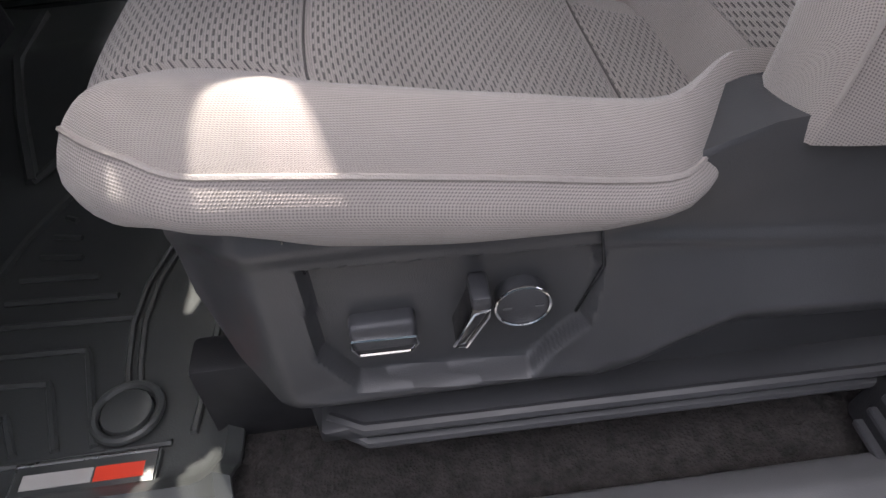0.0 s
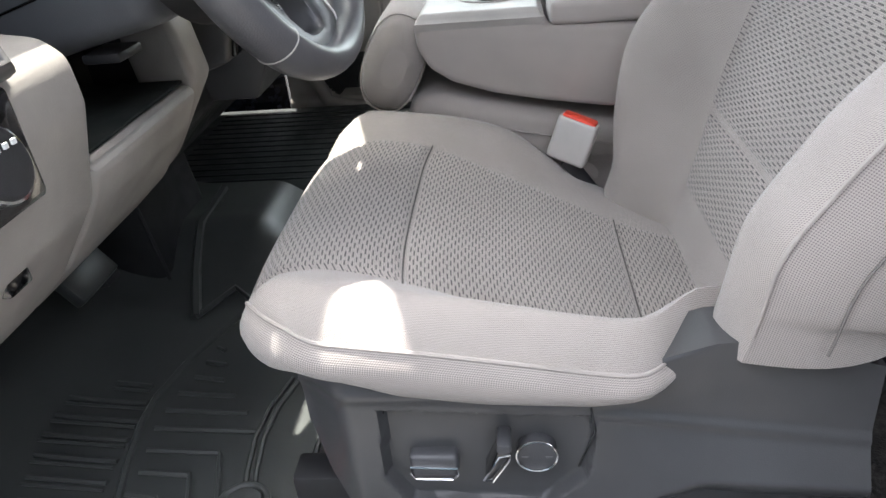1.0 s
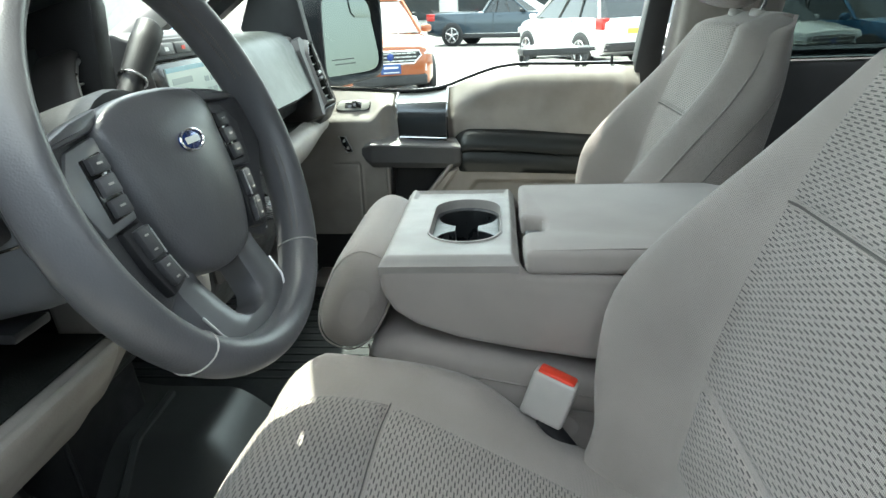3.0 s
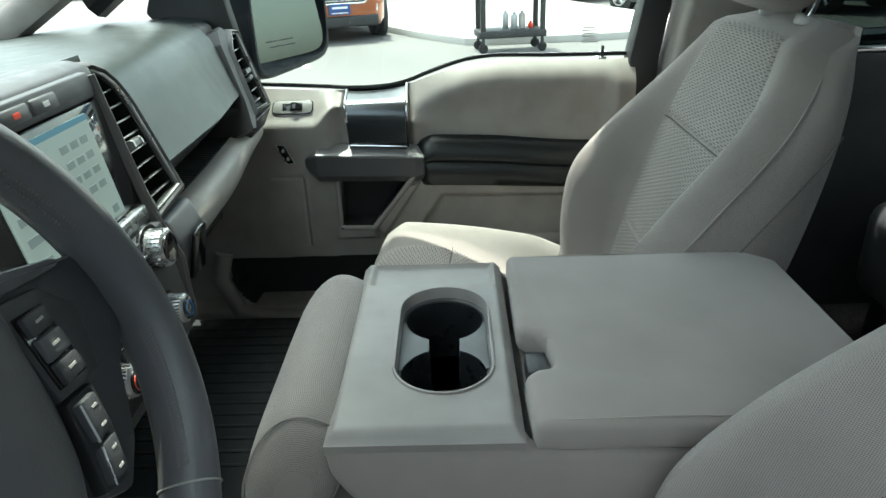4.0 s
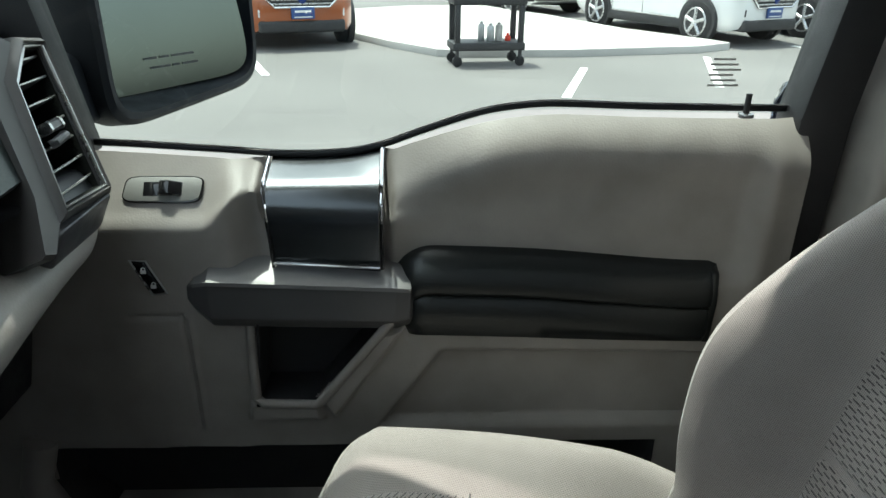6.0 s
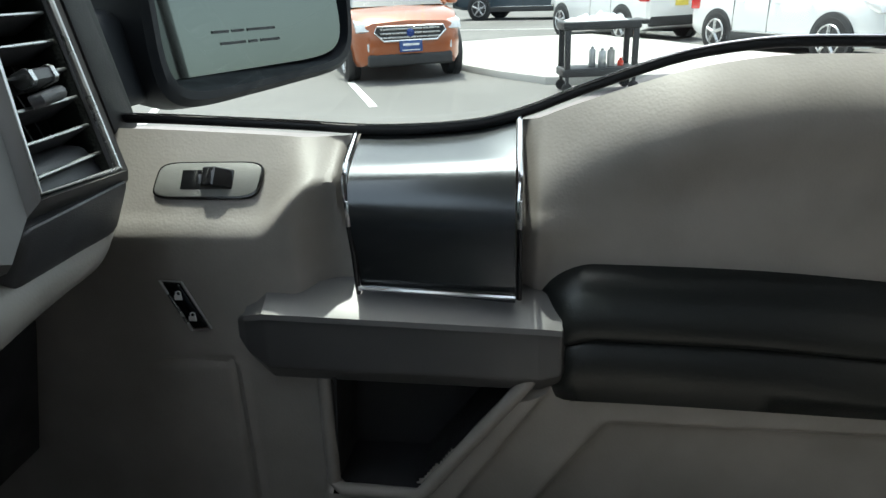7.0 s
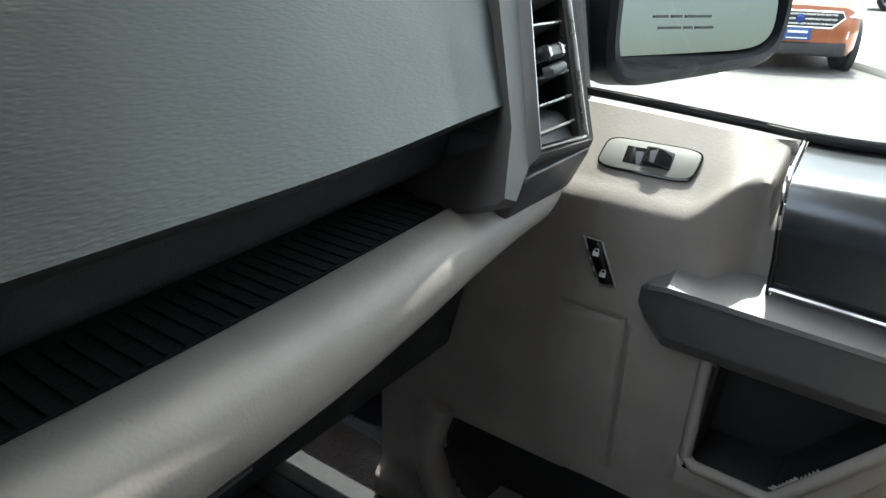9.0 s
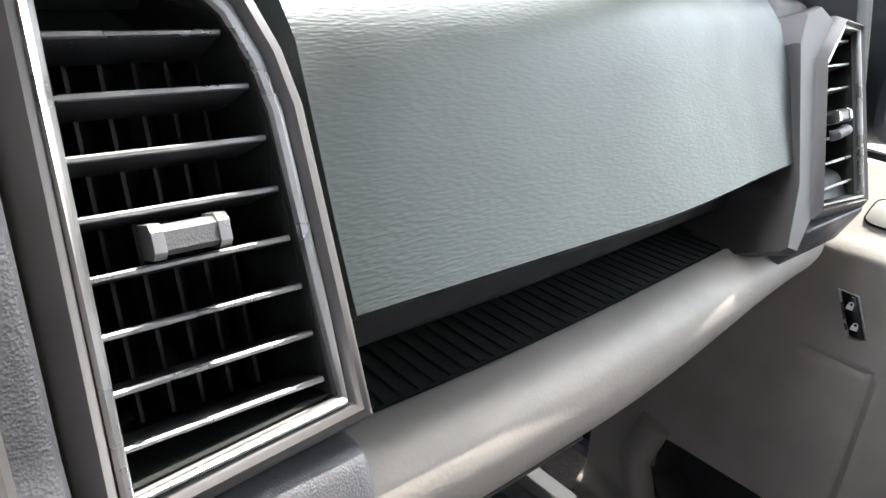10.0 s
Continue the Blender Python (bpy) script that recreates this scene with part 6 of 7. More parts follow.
# spokes with framed key pads
for s in (-1, 1):
    spoke = plate("spoke", flip(s, [(0.070, 0.050), (0.118, 0.045), (0.176, 0.036), (0.176, -0.020), (0.150, -0.046), (0.128, -0.088), (0.104, -0.112), (0.060, -0.090)]), -0.010, 0.024, DARK, wheel, bevel=0.005, tip=0.010)
    plate("shoulder", flip(s, [(0.070, 0.060), (0.112, 0.053), (0.150, 0.043), (0.150, 0.036), (0.110, 0.040), (0.080, 0.044)]), 0.016, 0.034, WHEEL_HIDE, wheel, bevel=0.004, tip=0.006)
    frame_ = plate("satin_frame", flip(s, [(0.090, 0.040), (0.128, 0.034), (0.148, 0.010), (0.134, -0.034), (0.090, -0.030)]), 0.018, 0.033, SPOKE_SATIN if s < 0 else DARK, spoke, "satin frame of the upper keys" if s < 0 else "", 0.003)
    plate("key_bed", flip(s, [(0.095, 0.028), (0.122, 0.025), (0.122, -0.026), (0.094, -0.024)]), 0.030, 0.0345, GLOSS, frame_)
    for b0, b1 in ((0.026, 0.012), (0.010, -0.006), (-0.008, -0.023)):
        key_ = plate("button", flip(s, [(0.0975, b0), (0.1185, b0 - 0.001), (0.1185, b1), (0.0970, b1)]), 0.033, 0.0385, DARK if b0 != 0.010 else PULL, frame_, bevel=0.0015)
        cb = (b0 + b1) / 2
        plate("key_mark", flip(s, [(0.1045, cb + 0.001), (0.1115, cb + 0.001), (0.1115, cb - 0.0008), (0.1045, cb - 0.0008)]), 0.0382, 0.0389, LIGHT_GREY, key_, bevel=0.0)
    pad = plate("key_pad", flip(s, [(0.090, -0.032), (0.119, -0.034), (0.112, -0.066), (0.098, -0.098), (0.074, -0.092), (0.083, -0.062)]), 0.016, 0.034, BLACK, spoke, bevel=0.003)
    for (a0, b0), (a1, b1) in (((0.100, -0.037), (0.0955, -0.063)), ((0.0945, -0.066), (0.086, -0.090))):
        key_ = plate("rocker_key", flip(s, [(a0 - 0.008, b0 + 0.001), (a0 + 0.010, b0), (a1 + 0.010, b1), (a1 - 0.008, b1 + 0.001)]), 0.031, 0.0392, DARK, pad, bevel=0.0022)
        part("key_edge", tube([WH(s * (a0 - 0.0065), b0, 0.0388), WH(s * (a1 - 0.0065), b1, 0.0388)], 0.0009, 6), SATIN, key_)
        for f in (0.25, 0.75):
            ca, cb = a0 + (a1 - a0) * f + 0.003, b0 + (b1 - b0) * f
            plate("key_mark", flip(s, [(ca - 0.0025, cb + 0.0008), (ca + 0.0025, cb + 0.0008), (ca + 0.0025, cb - 0.0008), (ca - 0.0025, cb - 0.0008)]), 0.0388, 0.0396, LIGHT_GREY, key_, bevel=0.0)
# lower fork: two arms that meet in a U at the rim
outer = [(-0.082, -0.080), (-0.080, -0.105), (-0.078, -0.130), (-0.074, -0.152), (-0.062, -0.166), (-0.038, -0.175)]
inner = [(-0.044, -0.086), (-0.040, -0.106), (-0.034, -0.130), (-0.028, -0.146), (-0.018, -0.1535), (-0.008, -0.155)]
outer = outer + [(0.0, -0.177)] + [(-a, b) for a, b in outer[::-1]]
inner = inner + [(0.0, -0.155)] + [(-a, b) for a, b in inner[::-1]]
rows = []
for (a0, b0), (a1, b1) in zip(outer, inner):
    row = []
    for f, dd in ((0.0, -0.030), (0.0, -0.004), (0.06, 0.0), (0.5, 0.0012), (0.90, 0.0), (1.0, -0.004), (1.0, -0.030)):
        a, b = a0 + (a1 - a0) * f, b0 + (b1 - b0) * f
        row.append(WH(a, b, 0.022 + 0.016 * ease(-0.09, -0.17, b) + dd))
    rows.append(row)
fork = part("lower_spoke", sheet(rows), FORK, wheel, "satin grey lower spoke with an open fork", smooth=40)
part("fork_edge", tube([WH(a * 0.985, b + 0.002, 0.0225 + 0.016 * ease(-0.09, -0.17, b)) for a, b in outer[2:-2]], 0.0013, 6), SATIN, fork)
part("hub_back", disc(W(0, -0.01, -0.085), wn_, 0.090, 0.08, 36, 0.012, 0.085), BLACK, wheel)

# column shroud with stalks
col = thing("steering_column", (-0.42, -0.42, 1.30), "charcoal steering column shroud", "steering column")
rows = []
for x, w_, z0, z1 in ((-0.383, 0.066, 1.236, 1.345), (-0.390, 0.074, 1.229, 1.355), (-0.405, 0.079, 1.225, 1.361), (-0.43, 0.082, 1.220, 1.362), (-0.48, 0.088, 1.209, 1.354), (-0.525, 0.092, 1.198, 1.345)):
    rows.append([(x, -0.42 + w_ * math.copysign(abs(math.cos(a)) ** 0.4, math.cos(a)), (z0 + z1) / 2 + (z1 - z0) / 2 * math.copysign(abs(math.sin(a)) ** 0.4, math.sin(a))) for a in (2 * math.pi * k / 56 for k in range(56))])
part("shroud", sheet(rows, close_v=True, cap=True), SHROUD, col, smooth=50)
part("shroud_joint", tube([(-0.388, -0.494, 1.294), (-0.41, -0.5003, 1.288), (-0.434, -0.5025, 1.281), (-0.48, -0.5082, 1.268), (-0.522, -0.512, 1.256)], 0.0014, 5), GLOSS, col)
part("release", box(-0.47, -0.43, -0.49, -0.44, 1.200, 1.210, 0.003), BLACK, col)
a0, a1 = Vector((-0.418, -0.496, 1.303)), Vector((-0.408, -0.568, 1.380))
st = thing("indicator_stalk", tuple(a0), "black indicator stalk with a pale end cap", "stalk")
part("boot", tube([a0, a0.lerp(a1, 0.18)], [0.016, 0.0135], 14), BLACK, st)
part("arm", tube([a0.lerp(a1, t) for t in (0.1, 0.3, 0.45, 0.72, 0.98)], [0.009, 0.009, 0.012, 0.0155, 0.0155], 16, flat=0.85), BLACK, st)
part("band", ring(a0.lerp(a1, 0.66), (a1 - a0), 0.0145, 0.0011, 24, 6), DARK, st)
part("end_cap", tube([a0.lerp(a1, 0.97), a0.lerp(a1, 1.05), a0.lerp(a1, 1.07)], [0.0153, 0.0148, 0.012], 20, flat=0.88), PALE_CAP, st)
gs = thing("gear_stalk", tuple(W(0.09, 0.02, -0.10)), "black column gear lever with printed keys", "gear lever")
g0, g1 = W(0.085, 0.03, -0.10), W(0.205, 0.145, -0.055)
part("arm", tube([g0.lerp(g1, t) for t in (0, 0.3, 0.55)], [0.013, 0.011, 0.012], 12), BLACK, gs)
part("grip", tube([g0.lerp(g1, t) for t in (0.5, 0.6, 0.85, 1.0, 1.03)], [0.012, 0.015, 0.0165, 0.0155, 0.010], 16, flat=0.75), BLACK, gs)
part("collar", ring(g0.lerp(g1, 0.57), (g1 - g0), 0.0145, 0.0016, 20, 6), SATIN, gs)
# key tag hanging under the column
kt = thing("key_tag", (-0.388, -0.25, 1.20), "yellow and grey key tag on a ring under the column", "key tag")
part("yellow_tag", box(-0.392, -0.386, -0.262, -0.240, 1.158, 1.190, 0.002), mat("yellow_card", (0.8, 0.62, 0.02), 0.6), kt)
part("grey_fob", box(-0.380, -0.370, -0.258, -0.238, 1.142, 1.172, 0.004), LIGHT_GREY, kt)
part("key_ring", ring((-0.388, -0.25, 1.198), (0, 1, 0), 0.010, 0.001, 20, 5), CHROME, kt)


# ---- the car park outside ----
def ground_mat(name, col, size, rough=0.9):
    m, nt, b = nodes_of(name)
    a = noise_at(nt, 0.35, 6)
    f = noise_at(nt, 1 / size, 3)
    base = mix_col(nt, ramp(nt, a, 0.3, 0.7), tuple(c * 0.82 for c in col), tuple(c * 1.15 for c in col))
    base = mix_col(nt, math_node(nt, "MULTIPLY", ramp(nt, f, 0.45, 0.75), 0.35), base, tuple(c * 0.6 for c in col))
    nt.links.new(base, b.inputs["Base Color"])
    b.inputs["Roughness"].default_value = rough
    bump(nt, b, f, 0.3, 0.004)
    return m


ASPHALT = ground_mat("sun_bleached_asphalt", (0.135, 0.13, 0.125), 0.012)
CONCRETE = ground_mat("pale_concrete", (0.46, 0.45, 0.43), 0.02)
PAINT_LINE = mat("worn_white_road_paint", (0.6, 0.6, 0.58), 0.8, var=0.3, var_size=0.05)
TYRE = mat("tyre_rubber", (0.015, 0.015, 0.016), 0.8)
RIM = mat("alloy", (0.55, 0.55, 0.56), 0.3, 0.9)
CAR_GLASS = mat("dark_car_glass", (0.02, 0.025, 0.028), 0.06, coat=0.6)
LAMP = mat("lamp_glass", (0.7, 0.7, 0.7), 0.12, 0.3, coat=0.8)
TAIL = mat("tail_lamp_red", (0.5, 0.02, 0.015), 0.2, coat=0.6)
TRIM_BLACK = mat("black_car_trim", (0.025, 0.025, 0.027), 0.55)


def paint(name, col, metal=0.3):
    return mat(name, col, 0.30, metal, coat=0.9, var=0.02, var_size=1.0, rough_var=0.0)


lone("ground", box(-300, 300, -300, 300, -0.3, 0.0), ASPHALT, "sun-bleached grey asphalt of the car park", "ground", "structure")
isl = [(-1.55, 12.6), (-1.2, 11.9), (-0.55, 10.9), (0.15, 10.05), (0.5, 9.95), (2.2, 10.1), (4.1, 10.55), (4.75, 10.95), (4.6, 11.3), (3.6, 12.8), (2.6, 15.4), (1.6, 17.6), (-0.3, 17.2), (-2.5, 15.6)]
lone("pavement", prism(isl, "z", -0.1, 0.11, 0.02), CONCRETE, "pale raised concrete island with a kerb", "traffic island", "structure")
for i, (x, y, a, L) in enumerate(((-2.35, 9.6, 20, 2.4), (1.75, 8.2, -18, 2.0), (3.7, 9.0, -18, 2.4), (-5.0, 9.2, 20, 3.5), (6.5, 10.0, 20, 3.0), (0.2, 21.5, 75, 9.0), (3.5, 18.8, 70, 6.0))):
    bm = box(-0.05, 0.05, -L / 2, L / 2, 0.002, 0.006)
    bmesh.ops.transform(bm, matrix=pose(x, y, 0, 0, 0, a), verts=bm.verts)
    lone("road_marking", bm, PAINT_LINE, "worn white parking bay line", "road marking", "structure", "bay lines")


def car(label, body_mat, L=4.6, Wd=1.85, H=1.75, hood=0.30, tailz=0.9, hood_z=1.05, belt_z=1.08, pickup=False, ws=0.33, rear=0.93, wheel_r=0.36, plate=None, clad=False):
    """A parked car at the origin, nose along +x, wheels on z = 0."""
    root = thing("parked_car", (0, 0, 0), label, "car", "parked cars")
    hw = Wd / 2
    x0 = -L / 2

    def X(f):
        return L / 2 - f * L           # f: 0 at the nose, 1 at the tail

    st = [(0.0, 0.42, 0.66, 0.66), (0.012, 0.30, 0.84, 0.76), (0.05, 0.24, hood_z - 0.10, 0.89), (0.12, 0.22, hood_z - 0.03, 0.97), (hood, 0.22, hood_z + 0.03, 1.0), (0.5, 0.22, belt_z, 1.0), (0.8, 0.22, belt_z + 0.02, 1.0), (0.93, 0.25, belt_z + 0.02, 0.97), (0.985, 0.32, belt_z - 0.02, 0.93), (1.0, 0.42, belt_z - 0.12, 0.86)]
    if pickup:
        st = [(f, zl + 0.12, zb + (0.12 if f < 0.4 else 0.10), w) for f, zl, zb, w in st]
    rows = []
    for f, zl, zb, w in st:
        h = hw * w
        half_ = [(0.0, zl), (h * 0.90, zl), (h * 0.985, zl + 0.10), (h, zl + (zb - zl) * 0.45), (h * 0.985, zb - 0.12), (h * 0.95, zb - 0.03), (h * 0.80, zb + 0.012), (0.0, zb + 0.035)]
        rows.append([(X(f), y, z) for y, z in half_] + [(X(f), -y, z) for y, z in half_[-2:0:-1]])
    part("body", sheet(rows, close_v=True, cap=True, uv=False), body_mat, root, smooth=35)
    up = 0.10 if pickup else 0.0
    end = 0.60 if pickup else rear
    # cabin: glass block, painted pillars and roof
    zb, zt = belt_z + up - 0.02, H
    b = [(X(ws - 0.05), hw * 0.80), (X(ws + 0.02), hw * 0.93), (X(end - 0.03), hw * 0.93), (X(end), hw * 0.80)]
    t = [(X(ws + 0.13), hw * 0.62), (X(ws + 0.17), hw * 0.72), (X(end - 0.10), hw * 0.72), (X(end - 0.07), hw * 0.62)]
    lo = [(x, y, zb) for x, y in b] + [(x, -y, zb) for x, y in b[::-1]]
    hi = [(x, y, zt - 0.05) for x, y in t] + [(x, -y, zt - 0.05) for x, y in t[::-1]]
    gl = part("window", sheet([lo, hi], close_v=True, cap=True, uv=False), CAR_GLASS, root, "dark tinted windows", smooth=0)
    r0 = [(x, y * 1.03, zt - 0.055) for x, y in t] + [(x, -y * 1.03, zt - 0.055) for x, y in t[::-1]]
    r1 = [(x, y * 0.95, zt - 0.01) for x, y in t] + [(x, -y * 0.95, zt - 0.01) for x, y in t[::-1]]
    r2 = [(x * 0.7 + 0.3 * X((ws + end) / 2), y * 0.6, zt + 0.01) for x, y in t] + [(x * 0.7 + 0.3 * X((ws + end) / 2), -y * 0.6, zt + 0.01) for x, y in t[::-1]]
    part("roof", sheet([r0, r1, r2], close_v=True, cap=True, uv=False), body_mat, root)
    for s in (1, -1):
        for (bx_, by_), (tx_, ty_) in zip(b[1:3], t[1:3]):
            part("pillar", tube([(bx_, s * by_ * 1.005, zb), (tx_, s * ty_ * 1.02, zt - 0.04)], 0.035, 6), body_mat, root)
        for q in (0.40, 0.72):
            xb, xt = b[1][0] + (b[2][0] - b[1][0]) * q, t[1][0] + (t[2][0] - t[1][0]) * q
            part("pillar", tube([(xb, s * hw * 0.935, zb), (xt, s * hw * 0.735, zt - 0.04)], 0.028, 6), TRIM_BLACK, root)
        part("door_mirror", pillow(X(ws + 0.05), s * (hw + 0.09), belt_z + up + 0.04, 0.07, 0.10, 0.07, 3, 8, 12), body_mat if not pickup else TRIM_BLACK, root)
        part("head_lamp", prism([(X(0.006), 0.74 + up), (X(0.02), 0.86 + up), (X(0.10), 0.93 + up), (X(0.09), 0.84 + up), (X(0.02), 0.72 + up)], "y", min(s * hw * 0.56, s * hw * 0.885), max(s * hw * 0.56, s * hw * 0.885), 0.015), LAMP, root)
        part("tail_lamp", box(X(0.995), X(0.93), min(s * hw * 0.72, s * hw * 0.965), max(s * hw * 0.72, s * hw * 0.965), belt_z + up - 0.28, belt_z + up - 0.02, 0.02), TAIL, root)
        part("fog_lamp", box(X(0.03), X(0.004), min(s * hw * 0.50, s * hw * 0.72), max(s * hw * 0.50, s * hw * 0.72), 0.46, 0.58, 0.02), LAMP if clad else TRIM_BLACK, root)
        part("sill_trim", box(X(0.74), X(0.26), min(s * hw * 0.96, s * hw * 1.012), max(s * hw * 0.96, s * hw * 1.012), 0.20 + up, 0.36 + up, 0.02), TRIM_BLACK, root)
        part("side_strip", box(X(0.70), X(0.30), min(s * hw * 0.99, s * hw * 1.016), max(s * hw * 0.99, s * hw * 1.016), 0.365 + up, 0.385 + up, 0.004), CHROME, root)
        for q in (0.44, 0.64):
            part("door_handle", box(X(q + 0.035), X(q), min(s * hw * 0.96, s * hw * 1.01), max(s * hw * 0.96, s * hw * 1.01), belt_z + up - 0.16, belt_z + up - 0.125, 0.01), body_mat, root)
            part("door_gap", box(X(q + 0.062), X(q + 0.060), min(s * hw * 0.97, s * hw * 1.002), max(s * hw * 0.97, s * hw * 1.002), 0.36 + up, belt_z + up - 0.05), TRIM_BLACK, root)
        for fx in (0.185, 0.80):
            yw = s * (hw - 0.11)
            arch = disc((X(fx), s * (hw * 0.90), wheel_r + 0.02), (0, s, 0), wheel_r + 0.055, hw * 0.112, 32, 0.01)
            part("wheel_arch", arch, TRIM_BLACK, root)
            w = part("wheel", disc((X(fx), s * (hw - 0.20), wheel_r), (0, s, 0), wheel_r, 0.225, 32, 0.03), TYRE, root)
            part("rim", disc((X(fx), s * (hw + 0.012), wheel_r), (0, s, 0), wheel_r * 0.68, 0.018, 28, 0.004), TRIM_BLACK, w)
            part("rim_edge", ring((X(fx), s * (hw + 0.028), wheel_r), (0, s, 0), wheel_r * 0.66, 0.016, 28, 6), RIM, w)
            for i in range(5):
                a = 2 * math.pi * i / 5 + 0.3
                part("spoke", tube([(X(fx), s * (hw + 0.034), wheel_r), (X(fx) + math.cos(a) * wheel_r * 0.65, s * (hw + 0.030), wheel_r + math.sin(a) * wheel_r * 0.65)], 0.032, 6), RIM, w)
    # nose and tail
    gz0, gz1 = 0.60 + up, 0.80 + up
    g = part("grille", prism([(-hw * 0.55, gz1), (-hw * 0.60, (gz0 + gz1) / 2 + 0.03), (-hw * 0.45, gz0), (hw * 0.45, gz0), (hw * 0.60, (gz0 + gz1) / 2 + 0.03), (hw * 0.55, gz1)], "x", X(0.02), X(-0.006), 0.02), TRIM_BLACK, root, "dark grille with bright bars")
    part("grille_rim", tube([(X(-0.008), y, z) for y, z in ((-hw * 0.55, gz1), (-hw * 0.60, (gz0 + gz1) / 2 + 0.03), (-hw * 0.45, gz0), (hw * 0.45, gz0), (hw * 0.60, (gz0 + gz1) / 2 + 0.03), (hw * 0.55, gz1))], 0.016, 6, True), CHROME, g)
    for i in range(3):
        z = gz0 + (gz1 - gz0) * (i + 0.8) / 3.4
        part("bar", box(X(-0.004), X(-0.010), -hw * 0.5, hw * 0.5, z - 0.012, z + 0.012, 0.004), SATIN, g)
    part("badge", disc((X(-0.008), 0, (gz0 + gz1) / 2 + 0.01), (1, 0, 0), 0.06, 0.012, 24, 0.003), BLUE, g)
    part("bumper", box(X(0.06), X(-0.004), -hw * 0.72, hw * 0.72, 0.24 + up, 0.42 + up, 0.04, 3), TRIM_BLACK, root)
    part("bumper", box(X(1.002), X(0.95), -hw * 0.86, hw * 0.86, 0.34 + up, 0.56 + up, 0.04, 3), TRIM_BLACK, root)
    if plate is not None:
        p = part("number_plate", box(X(-0.004), X(-0.012), -0.17, 0.17, 0.44 + up, 0.60 + up, 0.004), plate, root, "plain plate")
        part("plate_bar", box(X(-0.0115), X(-0.0128), -0.12, 0.12, 0.53 + up, 0.56 + up), WHITE, p)
        part("plate_bar", box(X(-0.0115), X(-0.0128), -0.13, 0.13, 0.46 + up, 0.475 + up), WHITE, p)
    part("rear_plate", box(X(1.004), X(0.998), -0.16, 0.16, 0.74 + up, 0.86 + up, 0.004), mat("plate_yellow", (0.75, 0.6, 0.1), 0.5), root)
    if pickup:
        part("load_bed", box(X(0.985), X(0.62), -hw * 0.82, hw * 0.82, belt_z + 0.10, belt_z + 0.14), TRIM_BLACK, root)
    return root


def park(c, x, y, dirx, diry):
    c.matrix_basis = pose(x, y, 0, 0, 0, math.degrees(math.atan2(diry, dirx)))
    return c


P_ORANGE = paint("orange_car_paint", (0.30, 0.078, 0.02), 0.2)
P_WHITE = paint("white_car_paint", (0.72, 0.72, 0.72), 0.0)
P_BLUE = paint("blue_car_paint", (0.03, 0.12, 0.24), 0.5)
P_SLATE = paint("slate_truck_paint", (0.035, 0.055, 0.075), 0.4)
P_SILVER = paint("silver_car_paint", (0.42, 0.43, 0.44), 0.7)
PLATE_BLUE = mat("plate_blue", (0.03, 0.07, 0.22), 0.4)
NOSE = (0.35, -0.937)


def by_axle(c, L, ax, ay, d):
    """Puts the car so that the middle of its front axle stands at ax, ay."""
    back_ = L / 2 - 0.185 * L
    return park(c, ax - d[0] * back_, ay - d[1] * back_, *d)


by_axle(car("orange metallic crossover with a chrome grille", P_ORANGE, 4.1, 1.77, 1.65, 0.26, hood_z=1.02, belt_z=1.08, ws=0.26, rear=0.97, wheel_r=0.34, plate=PLATE_BLUE, clad=True), 4.1, -2.06, 11.35, NOSE)
ROW_NOSE = (0.42, -0.907)
row_dir = Vector((0.937, 0.35))
white_suv = car("white large family car with five-spoke alloys", P_WHITE, 4.15, 1.66, 1.58, 0.25, hood_z=0.98, belt_z=1.00, ws=0.25, rear=0.96, wheel_r=0.335, plate=PLATE_BLUE)
by_axle(white_suv, 4.15, 5.20, 12.05, ROW_NOSE)
blue_suv = car("blue large family car parked in the row", P_BLUE, 4.15, 1.66, 1.58, 0.25, hood_z=0.98, belt_z=1.00, ws=0.25, rear=0.96, wheel_r=0.335, plate=PLATE_BLUE)
by_axle(blue_suv, 4.15, 5.20 + 2.4 * row_dir.x, 12.05 + 2.4 * row_dir.y, ROW_NOSE)
for k, m in ((2, None), (3, None), (4, None)):
    c = copy_thing(white_suv if k != 3 else blue_suv, Matrix())
    by_axle(c, 4.15, 5.20 + 2.4 * k * row_dir.x, 12.05 + 2.4 * k * row_dir.y, ROW_NOSE)
park(car("silver estate car parked behind the row", P_SILVER, 4.6, 1.8, 1.65, plate=None), 5.2, 19.4, 0.93, -0.36)
jeep = car("white boxy off-road car seen from behind", P_WHITE, 4.4, 1.78, 1.68, 0.27, hood_z=1.08, belt_z=1.12, ws=0.25, rear=0.99, wheel_r=0.36)
park(jeep, 2.2, 18.0, -0.43, 0.90)
park(car("slate blue crew-cab pickup truck", P_SLATE, 5.8, 2.02, 1.92, 0.26, hood_z=1.10, belt_z=1.14, pickup=True, ws=0.25, wheel_r=0.41), 0.2, 27.5, 0.93, -0.36)
park(car("white pickup truck facing the road", P_WHITE, 5.8, 2.02, 1.95, 0.26, hood_z=1.12, belt_z=1.14, pickup=True, ws=0.25, wheel_r=0.41), -4.6, 27.0, 0.35, -0.937)
for i, (x, y, m, lab) in enumerate(((-8.5, 25.5, P_SILVER, "silver saloon in the far row"), (5.5, 30.0, P_WHITE, "white saloon in the far row"), (9.5, 31.0, P_SILVER, "silver saloon in the far row"), (-12.5, 24.0, P_BLUE, "blue saloon in the far row"))):
    park(car(lab, m, 4.5, 1.8, 1.5, plate=None), x, y, *NOSE)
